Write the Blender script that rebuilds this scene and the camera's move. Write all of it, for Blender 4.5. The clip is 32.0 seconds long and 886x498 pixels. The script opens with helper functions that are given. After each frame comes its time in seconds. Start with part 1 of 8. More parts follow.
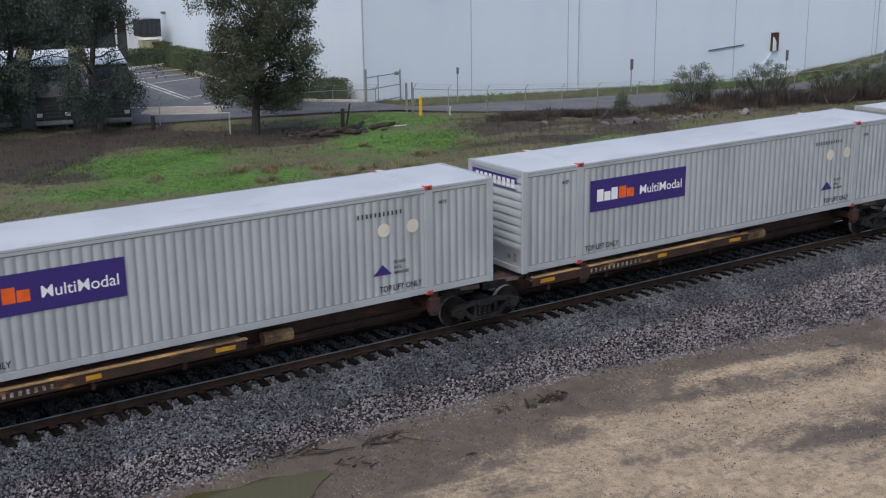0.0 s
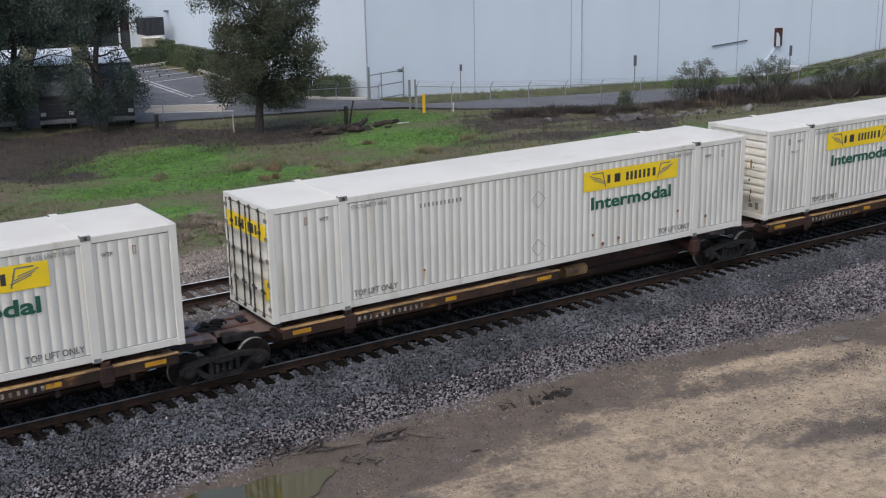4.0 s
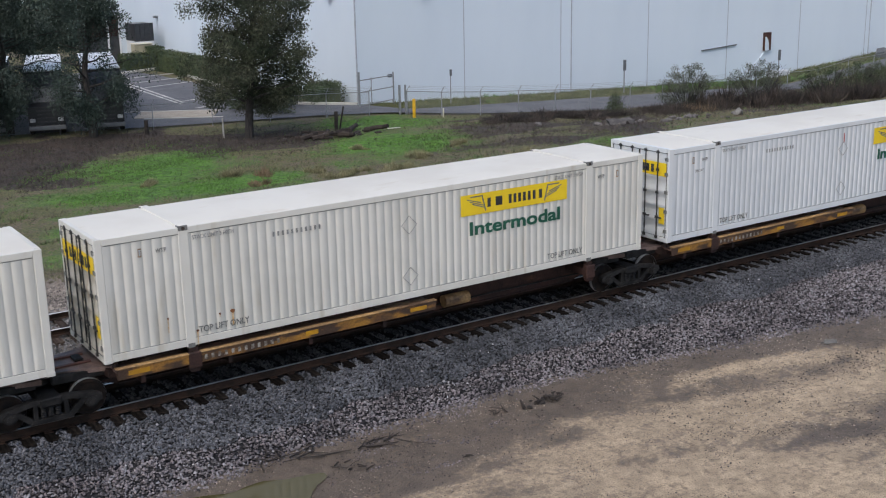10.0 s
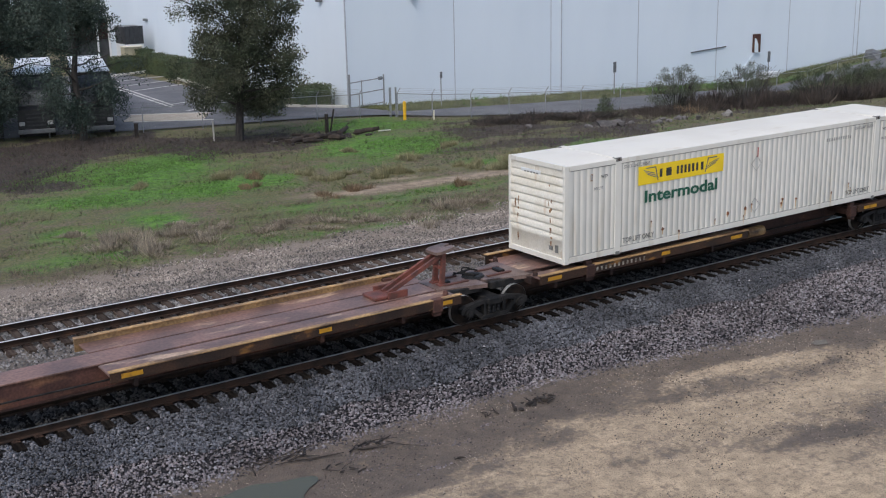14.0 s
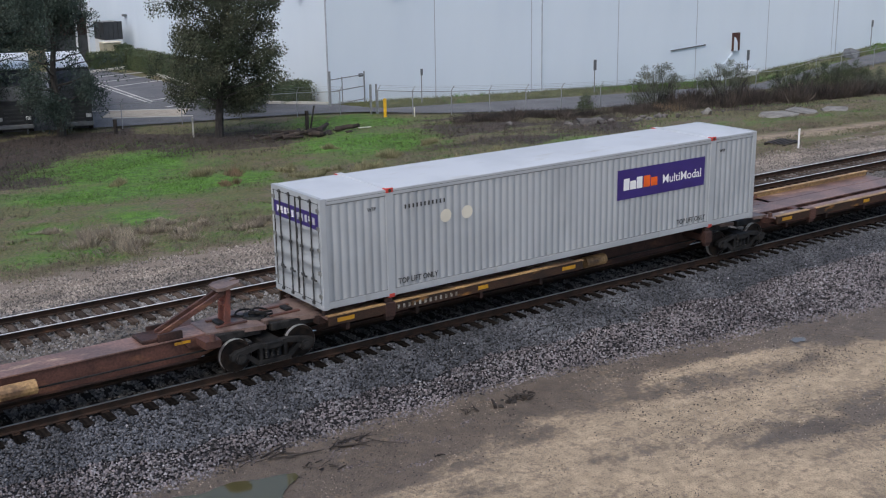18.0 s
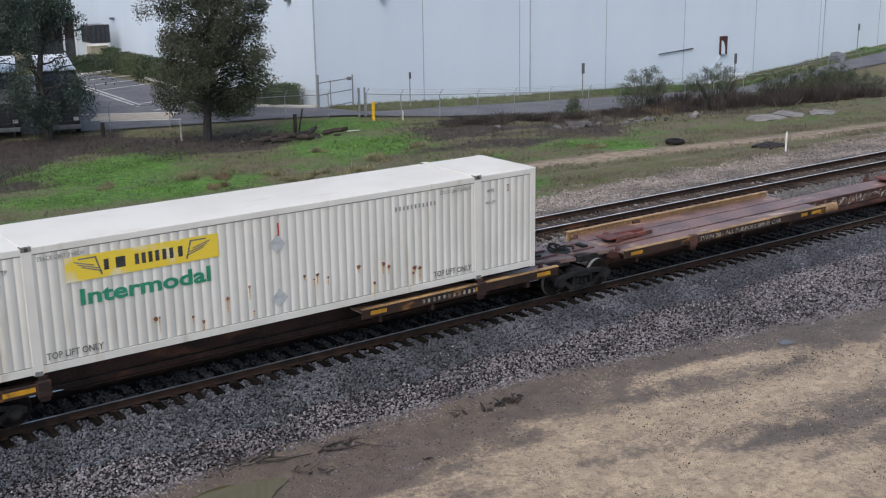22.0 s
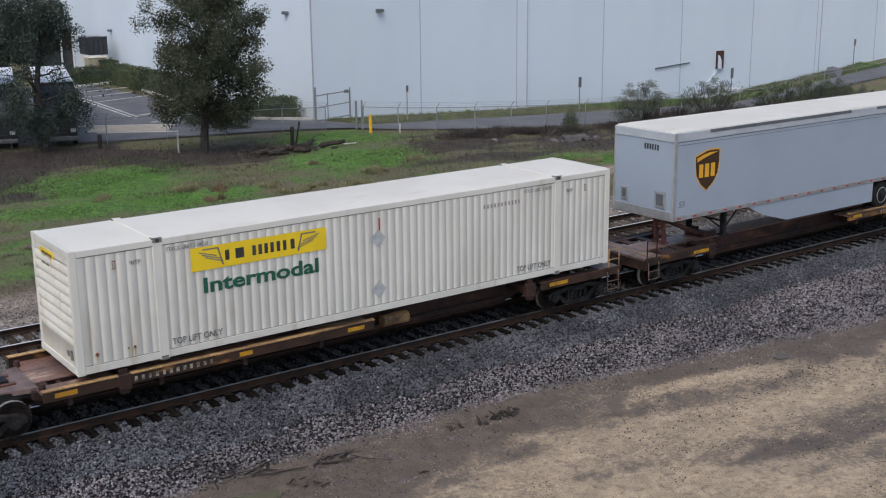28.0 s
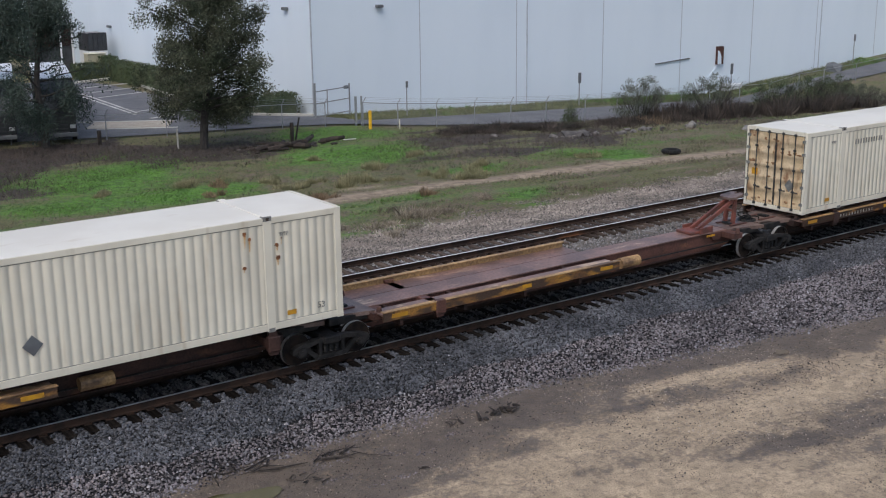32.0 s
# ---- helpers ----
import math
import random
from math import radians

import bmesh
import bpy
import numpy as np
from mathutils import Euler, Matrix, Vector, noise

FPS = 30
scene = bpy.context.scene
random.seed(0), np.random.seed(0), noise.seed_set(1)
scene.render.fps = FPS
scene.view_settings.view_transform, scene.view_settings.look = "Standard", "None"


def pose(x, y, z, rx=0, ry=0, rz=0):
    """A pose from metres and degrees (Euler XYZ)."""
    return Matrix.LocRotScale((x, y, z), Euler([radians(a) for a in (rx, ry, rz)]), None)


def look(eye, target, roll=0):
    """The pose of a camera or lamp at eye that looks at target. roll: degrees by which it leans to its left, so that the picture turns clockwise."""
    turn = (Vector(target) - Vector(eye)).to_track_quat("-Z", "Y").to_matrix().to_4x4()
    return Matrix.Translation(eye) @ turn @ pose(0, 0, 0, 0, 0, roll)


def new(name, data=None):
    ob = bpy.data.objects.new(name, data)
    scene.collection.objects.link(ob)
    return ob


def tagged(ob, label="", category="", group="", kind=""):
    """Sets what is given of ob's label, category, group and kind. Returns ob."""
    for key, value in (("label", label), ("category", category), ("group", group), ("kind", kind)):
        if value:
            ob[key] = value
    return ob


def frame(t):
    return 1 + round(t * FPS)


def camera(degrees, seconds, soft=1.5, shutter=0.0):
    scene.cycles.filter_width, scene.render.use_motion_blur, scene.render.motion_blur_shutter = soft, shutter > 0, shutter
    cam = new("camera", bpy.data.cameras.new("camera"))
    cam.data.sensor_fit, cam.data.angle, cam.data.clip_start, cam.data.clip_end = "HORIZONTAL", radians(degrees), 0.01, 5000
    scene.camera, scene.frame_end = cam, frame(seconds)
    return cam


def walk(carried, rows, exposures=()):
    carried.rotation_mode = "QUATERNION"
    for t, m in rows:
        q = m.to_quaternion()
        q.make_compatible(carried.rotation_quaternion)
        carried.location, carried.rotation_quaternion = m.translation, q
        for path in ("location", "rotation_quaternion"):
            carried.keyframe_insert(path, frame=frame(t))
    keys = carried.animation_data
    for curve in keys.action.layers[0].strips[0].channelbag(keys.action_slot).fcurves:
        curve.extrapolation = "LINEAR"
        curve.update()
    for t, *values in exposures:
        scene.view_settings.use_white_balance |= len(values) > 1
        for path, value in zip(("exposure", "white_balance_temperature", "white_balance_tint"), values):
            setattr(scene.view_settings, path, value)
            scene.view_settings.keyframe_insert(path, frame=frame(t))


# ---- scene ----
# ---- camera ----
cam = camera(42.15, 32.0, soft=1.1, shutter=0.04)
EYE = Vector((-7.461, -25.537, 10.177))


def aim(yaw, pitch, roll):
    """Pose of the hand-held camera on the bridge: heading from +y towards +x, dip and lean in degrees."""
    a, b = radians(yaw), radians(pitch)
    way = Vector((math.sin(a) * math.cos(b), math.cos(a) * math.cos(b), -math.sin(b)))
    return look(EYE, EYE + way, roll)


# seconds, heading, dip, lean
LOOKS = [(0, 33.262, 15.053, -0.817), (0.5, 33.335, 15.072, -0.794), (1, 33.379, 15.105, -0.792), (1.5, 33.386, 15.156, -0.824),
         (2, 33.333, 15.207, -0.877), (2.5, 33.231, 15.234, -0.959), (3, 33.135, 15.230, -1.043), (3.5, 33.067, 15.221, -1.099),
         (5.5, 33.089, 15.071, -1.205), (6, 33.179, 15.048, -1.262), (6.5, 33.312, 15.047, -1.251), (7, 33.437, 15.041, -1.238),
         (7.5, 33.519, 15.027, -1.242), (8, 33.563, 15.018, -1.243), (8.5, 33.568, 15.003, -1.235), (9, 33.553, 14.984, -1.209),
         (9.5, 33.544, 14.970, -1.198), (10, 33.545, 14.954, -1.207), (10.5, 33.552, 14.937, -1.208), (11, 33.565, 14.909, -1.208),
         (11.5, 33.596, 14.872, -1.244), (12, 33.655, 14.843, -1.287), (12.5, 33.732, 14.833, -1.286), (13, 33.803, 14.836, -1.290),
         (13.5, 33.893, 14.840, -1.300), (14, 34.013, 14.851, -1.280), (14.5, 34.131, 14.883, -1.277), (16.5, 34.633, 14.965, -1.094),
         (17, 34.766, 14.973, -1.040), (17.5, 34.898, 14.985, -0.990), (18, 35.026, 15.009, -0.930), (18.5, 35.138, 15.035, -0.900),
         (19, 35.227, 15.042, -0.917), (19.5, 35.301, 15.036, -0.933), (20, 35.373, 15.026, -0.936), (20.5, 35.445, 14.999, -0.940),
         (21, 35.501, 14.951, -0.952), (21.5, 35.549, 14.899, -0.924), (22, 35.618, 14.854, -0.855), (22.5, 35.717, 14.827, -0.804),
         (23, 35.815, 14.807, -0.769), (23.5, 35.857, 14.746, -0.740), (24, 35.834, 14.635, -0.724), (24.5, 35.775, 14.523, -0.731),
         (25, 35.712, 14.428, -0.762), (25.5, 35.672, 14.325, -0.801), (27.5, 35.758, 14.200, -0.715), (28, 35.805, 14.210, -0.596),
         (28.5, 35.825, 14.241, -0.626), (29, 35.826, 14.282, -0.660), (29.5, 35.830, 14.312, -0.654), (30, 35.858, 14.333, -0.669),
         (30.5, 35.894, 14.359, -0.696), (31, 35.900, 14.384, -0.717), (31.5, 35.869, 14.402, -0.700), (32, 35.814, 14.416, -0.635)]
# the clip's camera opens up a little over the dark empty cars and closes down on the bright ones
LIGHT = [(t, stops, 6380, 9) for t, stops in ((0, 0.45), (6, 0.5), (10, 0.51), (13, 0.58), (16, 0.54), (18, 0.51), (20, 0.56), (23, 0.58), (24, 0.56), (25, 0.46), (28, 0.42), (29, 0.38), (30.5, 0.44), (32, 0.44))]
walk(cam, [(t, aim(a, b, c)) for t, a, b, c in LOOKS], LIGHT)

# ---- world, sun, exposure ----
SUN_EL, SUN_AZ = radians(54), radians(236)
world = bpy.data.worlds.new("overcast_sky")
scene.world = world
world.use_nodes = True
wn = world.node_tree.nodes
sky = wn.new("ShaderNodeTexSky")
sky.sky_type = 'NISHITA'
sky.sun_disc = False
sky.sun_elevation = SUN_EL
sky.sun_rotation = SUN_AZ
sky.air_density, sky.dust_density, sky.ozone_density = 1.0, 2.9, 1.0
world.node_tree.links.new(sky.outputs[0], wn["Background"].inputs["Color"])
wn["Background"].inputs["Strength"].default_value = 0.12
sun = new("sun", bpy.data.lights.new("sun", 'SUN'))
sun.data.energy, sun.data.angle, sun.data.color = 0.8, radians(40), (1.0, 0.965, 0.92)
sun_from = Vector((math.sin(SUN_AZ) * math.cos(SUN_EL), math.cos(SUN_AZ) * math.cos(SUN_EL), math.sin(SUN_EL)))
sun.matrix_basis = look(sun_from * 100, (0, 0, 0))


# ---- materials ----
def mat(name, c1, c2=None, scale=2.0, rough=0.6, bump=0.0, metal=0.0, stretch=(1, 1, 1), fine=0.0, spec=0.5, split=(0.41, 0.59), dirt=None, dirt_at=(0.55, 0.75), dirt_scale=(1, 1, 1), island=0.0, random_tint=0.0, coat=0.0):
    """A two-tone surface: a broad noise mixes c1 and c2, a fine one adds grain and relief, dirt is a third tone in patches."""
    m = bpy.data.materials.new(name)
    m.use_nodes = True
    n, l = m.node_tree.nodes, m.node_tree.links
    b = n["Principled BSDF"]
    b.inputs["Roughness"].default_value = rough
    b.inputs["Metallic"].default_value = metal
    b.inputs["Specular IOR Level"].default_value = spec
    if coat:
        b.inputs["Coat Weight"].default_value = coat
    tc, mp = n.new("ShaderNodeTexCoord"), n.new("ShaderNodeMapping")
    mp.inputs["Scale"].default_value = stretch
    l.new(tc.outputs["Object"], mp.inputs["Vector"])
    nz = n.new("ShaderNodeTexNoise")
    nz.inputs["Scale"].default_value, nz.inputs["Detail"].default_value = scale, 6
    l.new(mp.outputs[0], nz.inputs["Vector"])
    rp = n.new("ShaderNodeMapRange")
    rp.inputs["From Min"].default_value, rp.inputs["From Max"].default_value = split
    l.new(nz.outputs["Fac"], rp.inputs["Value"])
    mix = n.new("ShaderNodeMix")
    mix.data_type = 'RGBA'
    mix.inputs["A"].default_value, mix.inputs["B"].default_value = (*c1, 1), (*(c2 or [v * 0.8 for v in c1]), 1)
    l.new(rp.outputs[0], mix.inputs["Factor"])
    out = mix.outputs["Result"]
    nf = n.new("ShaderNodeTexNoise")
    nf.inputs["Scale"].default_value, nf.inputs["Detail"].default_value = scale * 14, 4
    l.new(tc.outputs["Object"], nf.inputs["Vector"])
    if dirt:
        md, dm, dn, dr = n.new("ShaderNodeMix"), n.new("ShaderNodeMapping"), n.new("ShaderNodeTexNoise"), n.new("ShaderNodeMapRange")
        md.data_type = 'RGBA'
        dm.inputs["Scale"].default_value, dm.inputs["Location"].default_value = dirt_scale, (3.1, 7.7, 1.3)
        l.new(tc.outputs["Object"], dm.inputs["Vector"])
        l.new(dm.outputs[0], dn.inputs["Vector"])
        dn.inputs["Scale"].default_value, dn.inputs["Detail"].default_value = 1.0, 7
        dr.inputs["From Min"].default_value, dr.inputs["From Max"].default_value = dirt_at
        l.new(dn.outputs["Fac"], dr.inputs["Value"])
        l.new(dr.outputs[0], md.inputs["Factor"])
        l.new(out, md.inputs["A"])
        md.inputs["B"].default_value = (*dirt, 1)
        out = md.outputs["Result"]
    if fine:
        hs, fr = n.new("ShaderNodeHueSaturation"), n.new("ShaderNodeMapRange")
        fr.inputs["From Min"].default_value, fr.inputs["From Max"].default_value = 0.38, 0.62
        fr.inputs["To Min"].default_value, fr.inputs["To Max"].default_value = 1 - fine, 1 + fine
        l.new(nf.outputs["Fac"], fr.inputs["Value"])
        l.new(fr.outputs[0], hs.inputs["Value"])
        l.new(out, hs.inputs["Color"])
        out = hs.outputs[0]
    if island or random_tint:
        hs, fr = n.new("ShaderNodeHueSaturation"), n.new("ShaderNodeMapRange")
        amount = island or random_tint
        fr.inputs["To Min"].default_value, fr.inputs["To Max"].default_value = 1 - amount, 1 + amount
        if island:
            l.new(n.new("ShaderNodeNewGeometry").outputs["Random Per Island"], fr.inputs["Value"])
        else:
            l.new(n.new("ShaderNodeObjectInfo").outputs["Random"], fr.inputs["Value"])
        l.new(fr.outputs[0], hs.inputs["Value"])
        l.new(out, hs.inputs["Color"])
        out = hs.outputs[0]
    l.new(out, b.inputs["Base Color"])
    if bump:
        bp = n.new("ShaderNodeBump")
        bp.inputs["Strength"].default_value, bp.inputs["Distance"].default_value = bump, 0.02
        l.new(nf.outputs["Fac"], bp.inputs["Height"])
        l.new(bp.outputs[0], b.inputs["Normal"])
    return m


STREAK = (3.0, 3.0, 0.35)
M_WHITE = mat("white_container_paint", (0.71, 0.69, 0.63), (0.65, 0.63, 0.57), 0.6, 0.5, 0.05, dirt=(0.46, 0.40, 0.30), dirt_at=(0.6, 0.85), dirt_scale=STREAK)
M_CLEAN = mat("clean_white_paint", (0.72, 0.735, 0.74), (0.66, 0.68, 0.69), 0.6, 0.45, 0.05, dirt=(0.52, 0.5, 0.46), dirt_at=(0.66, 0.9), dirt_scale=STREAK)
M_CREAM = mat("cream_container_paint", (0.70, 0.66, 0.55), (0.62, 0.58, 0.48), 0.6, 0.5, 0.05, dirt=(0.42, 0.33, 0.22), dirt_at=(0.6, 0.85), dirt_scale=STREAK)
M_GREY = mat("light_grey_container_paint", (0.395, 0.415, 0.435), (0.35, 0.368, 0.387), 0.6, 0.45, 0.05, dirt=(0.27, 0.265, 0.255), dirt_at=(0.62, 0.9), dirt_scale=STREAK)
M_DULL = mat("dull_grey_container_paint", (0.40, 0.395, 0.385), (0.345, 0.34, 0.33), 0.6, 0.5, 0.05, dirt=(0.25, 0.235, 0.21), dirt_at=(0.6, 0.85), dirt_scale=STREAK)
M_PALE = mat("pale_blue_white_panel", (0.69, 0.785, 0.80), (0.67, 0.765, 0.785), 0.3, 0.4, 0.03, dirt=(0.52, 0.53, 0.5), dirt_at=(0.72, 0.95), dirt_scale=STREAK)
M_VAN = mat("grey_blue_trailer_panel", (0.35, 0.405, 0.48), (0.325, 0.378, 0.45), 0.4, 0.38, 0.03)
M_ROOFTAN = mat("sun_faded_tan_roof", (0.56, 0.48, 0.405), (0.49, 0.42, 0.35), 0.8, 0.6, 0.05, fine=0.05)
M_ROOF = mat("white_roof_sheet", (0.75, 0.715, 0.64), (0.70, 0.66, 0.585), 0.5, 0.6, 0.05, dirt=(0.56, 0.48, 0.37), dirt_at=(0.62, 0.95), dirt_scale=(0.8, 2, 1))
M_ALU = mat("bare_aluminium_rail", (0.5, 0.51, 0.52), (0.42, 0.43, 0.44), 4, 0.4, 0.05, metal=0.6)
M_PURPLE = mat("deep_purple_vinyl", (0.04, 0.022, 0.17), (0.036, 0.02, 0.15), 1.5, 0.4)
M_FADED = mat("peeled_lilac_vinyl", (0.26, 0.20, 0.52), (0.52, 0.50, 0.58), 1.2, 0.5, stretch=(1.5, 1, 1.2), split=(0.42, 0.58), fine=0.08)
M_ORANGE = mat("orange_vinyl", (0.85, 0.13, 0.015), None, 2, 0.4)
M_SIGNWHITE = mat("white_vinyl", (0.85, 0.85, 0.85), (0.8, 0.8, 0.8), 2, 0.4)
M_YELLOW = mat("yellow_vinyl", (0.88, 0.63, 0.02), (0.83, 0.58, 0.02), 1.5, 0.4)
M_YELFADE = mat("weathered_yellow_vinyl", (0.78, 0.58, 0.05), (0.72, 0.68, 0.5), 1.2, 0.5, split=(0.5, 0.62))
M_BLACKINK = mat("black_lettering", (0.03, 0.03, 0.03), (0.05, 0.05, 0.05), 3, 0.5)
M_GREYINK = mat("faded_dark_lettering", (0.13, 0.13, 0.12), (0.2, 0.2, 0.19), 5, 0.6)
M_GREENINK = mat("dark_green_lettering", (0.012, 0.09, 0.055), (0.015, 0.11, 0.07), 3, 0.45)
M_GREENPALE = mat("bright_green_lettering", (0.02, 0.22, 0.12), (0.03, 0.26, 0.15), 3, 0.5)
M_BROWNSHIELD = mat("brown_shield_vinyl", (0.05, 0.025, 0.01), (0.045, 0.022, 0.01), 2, 0.4)
M_GOLD = mat("golden_shield_vinyl", (0.8, 0.42, 0.03), (0.75, 0.38, 0.03), 2, 0.4)
M_REDPAINT = mat("red_marker_paint", (0.5, 0.05, 0.035), (0.4, 0.05, 0.04), 6, 0.5)
M_DARKHOLE = mat("casting_hole_shade", (0.03, 0.025, 0.02), (0.06, 0.04, 0.03), 8, 0.7)
M_RUST = mat("orange_rust", (0.27, 0.11, 0.04), (0.12, 0.05, 0.025), 9, 0.85, 0.3, fine=0.2)
M_SILVER = mat("worn_silver_sticker", (0.38, 0.40, 0.41), (0.5, 0.52, 0.53), 6, 0.45)
M_DECK = mat("weathered_brown_steel_deck", (0.235, 0.135, 0.108), (0.14, 0.085, 0.072), 0.9, 0.42, 0.2, dirt=(0.47, 0.33, 0.23), dirt_at=(0.6, 0.68), dirt_scale=(0.7, 2.0, 1), fine=0.2)
# darkened so the colour holds the shade under loaded cars; M_SPINERED is undarkened
M_SPINE = mat("shade_dark_brown_oxide_steel", (0.055, 0.028, 0.023), (0.028, 0.017, 0.015), 1.2, 0.6, 0.2, dirt=(0.12, 0.055, 0.033), dirt_at=(0.57, 0.73), dirt_scale=(1, 1, 3), fine=0.2, spec=0.3)
# worn paint, darkened further for the weak light on upright faces
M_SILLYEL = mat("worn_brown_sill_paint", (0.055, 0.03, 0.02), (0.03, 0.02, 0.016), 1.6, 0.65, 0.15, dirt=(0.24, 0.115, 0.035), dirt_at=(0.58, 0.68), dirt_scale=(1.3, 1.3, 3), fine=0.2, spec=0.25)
M_REFLECT = mat("yellow_reflector_strip", (0.55, 0.28, 0.014), (0.42, 0.21, 0.016), 4, 0.5, dirt=(0.2, 0.1, 0.03), dirt_at=(0.56, 0.72), dirt_scale=(6, 6, 6))
M_IRON = mat("grimy_black_cast_iron", (0.011, 0.011, 0.0115), (0.027, 0.0255, 0.025), 4, 0.55, 0.3, fine=0.25, spec=0.22)
M_HITCHRED = mat("oxide_red_hitch_steel", (0.19, 0.06, 0.042), (0.10, 0.042, 0.034), 3, 0.6, 0.2, fine=0.15)
M_TREAD = mat("polished_wheel_tread", (0.75, 0.75, 0.75), (0.62, 0.62, 0.62), 8, 0.3, metal=0.7)
M_RUBBER = mat("black_tyre_rubber", (0.014, 0.014, 0.015), (0.024, 0.023, 0.022), 8, 0.85, 0.3, spec=0.2)
M_RAIL = mat("brown_rail_web", (0.045, 0.028, 0.021), (0.026, 0.019, 0.016), 3, 0.75, 0.2, dirt=(0.13, 0.058, 0.028), dirt_at=(0.62, 0.74), dirt_scale=(0.35, 1, 1), spec=0.1)
M_RAILTOP = mat("polished_rail_head", (0.62, 0.6, 0.58), (0.48, 0.46, 0.45), 3, 0.32, metal=1.0)
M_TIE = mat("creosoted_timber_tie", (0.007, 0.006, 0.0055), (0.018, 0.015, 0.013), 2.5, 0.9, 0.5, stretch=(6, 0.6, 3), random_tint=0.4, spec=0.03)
M_STONE = mat("crushed_blue_grey_ballast", (0.096, 0.098, 0.11), (0.052, 0.054, 0.062), 0.6, 0.6, 0.2, island=0.88)
M_STONEFAR = mat("brownish_old_ballast", (0.27, 0.232, 0.2), (0.16, 0.138, 0.12), 0.5, 0.8, 0.2, island=0.85)
# bed colour kept near black to paint the shade in gaps between stones
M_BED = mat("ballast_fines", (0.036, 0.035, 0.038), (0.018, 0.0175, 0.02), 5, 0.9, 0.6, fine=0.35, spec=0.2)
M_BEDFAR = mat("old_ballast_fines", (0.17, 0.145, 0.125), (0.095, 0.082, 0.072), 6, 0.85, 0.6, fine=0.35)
M_WALL = mat("white_tilt_up_wall", (0.705, 0.775, 0.85), (0.668, 0.74, 0.82), 0.12, 0.7, 0.05, stretch=(1, 1, 0.3))
M_JOINT = mat("grey_joint_sealant", (0.47, 0.50, 0.56), None, 2, 0.7)
M_ASPHALT = mat("worn_asphalt", (0.125, 0.125, 0.135), (0.09, 0.09, 0.1), 0.5, 0.7, 0.3, fine=0.15)
M_CONC = mat("pale_concrete", (0.42, 0.40, 0.36), (0.33, 0.315, 0.29), 0.8, 0.8, 0.2, fine=0.1)
M_LINE = mat("road_line_white", (0.58, 0.57, 0.54), (0.40, 0.39, 0.37), 2, 0.7)
M_GALV = mat("galvanised_steel", (0.33, 0.34, 0.35), (0.27, 0.28, 0.29), 6, 0.5, metal=0.5)
M_BOLLARD = mat("yellow_bollard_paint", (0.8, 0.45, 0.02), (0.7, 0.4, 0.02), 3, 0.5)
M_BARK = mat("dark_bark", (0.03, 0.026, 0.023), (0.055, 0.047, 0.042), 3, 0.9, 0.6, stretch=(3, 3, 0.6))
M_LEAF = mat("olive_leaves", (0.034, 0.044, 0.025), (0.095, 0.1, 0.066), 0.45, 0.65, island=0.45, spec=0.25, split=(0.38, 0.62))
M_LEAFDARK = mat("grey_green_leaves", (0.045, 0.066, 0.055), (0.078, 0.1, 0.082), 0.5, 0.7, island=0.35, spec=0.2)
M_HEDGE = mat("clipped_hedge_leaves", (0.04, 0.062, 0.024), (0.075, 0.09, 0.038), 0.6, 0.6, island=0.5)
M_SCRUB = mat("dry_brown_scrub", (0.098, 0.078, 0.065), (0.05, 0.04, 0.035), 0.6, 0.9, island=0.5)
M_TUFT = mat("olive_green_weeds", (0.165, 0.175, 0.078), (0.105, 0.118, 0.05), 0.7, 0.9, island=0.35)
M_DRYGRASS = mat("rusty_dry_grass", (0.26, 0.18, 0.11), (0.18, 0.13, 0.08), 1, 0.85, island=0.4)
M_GRASS = mat("fresh_green_grass", (0.11, 0.235, 0.033), (0.075, 0.155, 0.028), 0.5, 0.75, island=0.35)
M_ROCK = mat("pale_rubble", (0.165, 0.15, 0.142), (0.095, 0.087, 0.083), 3, 0.85, 0.5, random_tint=0.35)
M_TWIG = mat("dark_wet_twigs", (0.022, 0.017, 0.014), (0.04, 0.03, 0.024), 5, 0.7)
M_TARP = mat("grey_tarpaulin", (0.13, 0.14, 0.15), (0.1, 0.105, 0.115), 2, 0.6)
M_CABBLACK = mat("black_vehicle_paint", (0.02, 0.022, 0.026), (0.03, 0.032, 0.036), 2, 0.3)
M_BOXWHITE = mat("white_truck_box", (0.72, 0.74, 0.76), (0.66, 0.68, 0.7), 1, 0.45)
M_TANBOX = mat("tan_utility_box", (0.42, 0.38, 0.27), (0.36, 0.33, 0.24), 2, 0.6)
M_CHROME = mat("dull_chrome", (0.55, 0.56, 0.58), (0.45, 0.46, 0.48), 6, 0.25, metal=1.0)
M_POST = mat("rust_flecked_cream_post", (0.68, 0.63, 0.54), (0.6, 0.54, 0.44), 1.5, 0.55, 0.1, dirt=(0.3, 0.15, 0.07), dirt_at=(0.58, 0.68), dirt_scale=(4, 4, 2.2), fine=0.08)
M_TOPRAIL = mat("pale_metal_rail", (0.52, 0.56, 0.6), (0.47, 0.5, 0.54), 2, 0.45, metal=0.2)
M_TUSSOCK = mat("pale_olive_tussock", (0.3, 0.275, 0.155), (0.2, 0.195, 0.105), 0.8, 0.9, island=0.35)
M_DRYWEED = mat("pale_grey_dry_stalks", (0.33, 0.28, 0.215), (0.225, 0.19, 0.148), 0.8, 0.9, island=0.35)
M_STONEMID = mat("grey_ballast_between_tracks", (0.185, 0.176, 0.17), (0.105, 0.1, 0.097), 0.5, 0.7, 0.2, island=0.9)
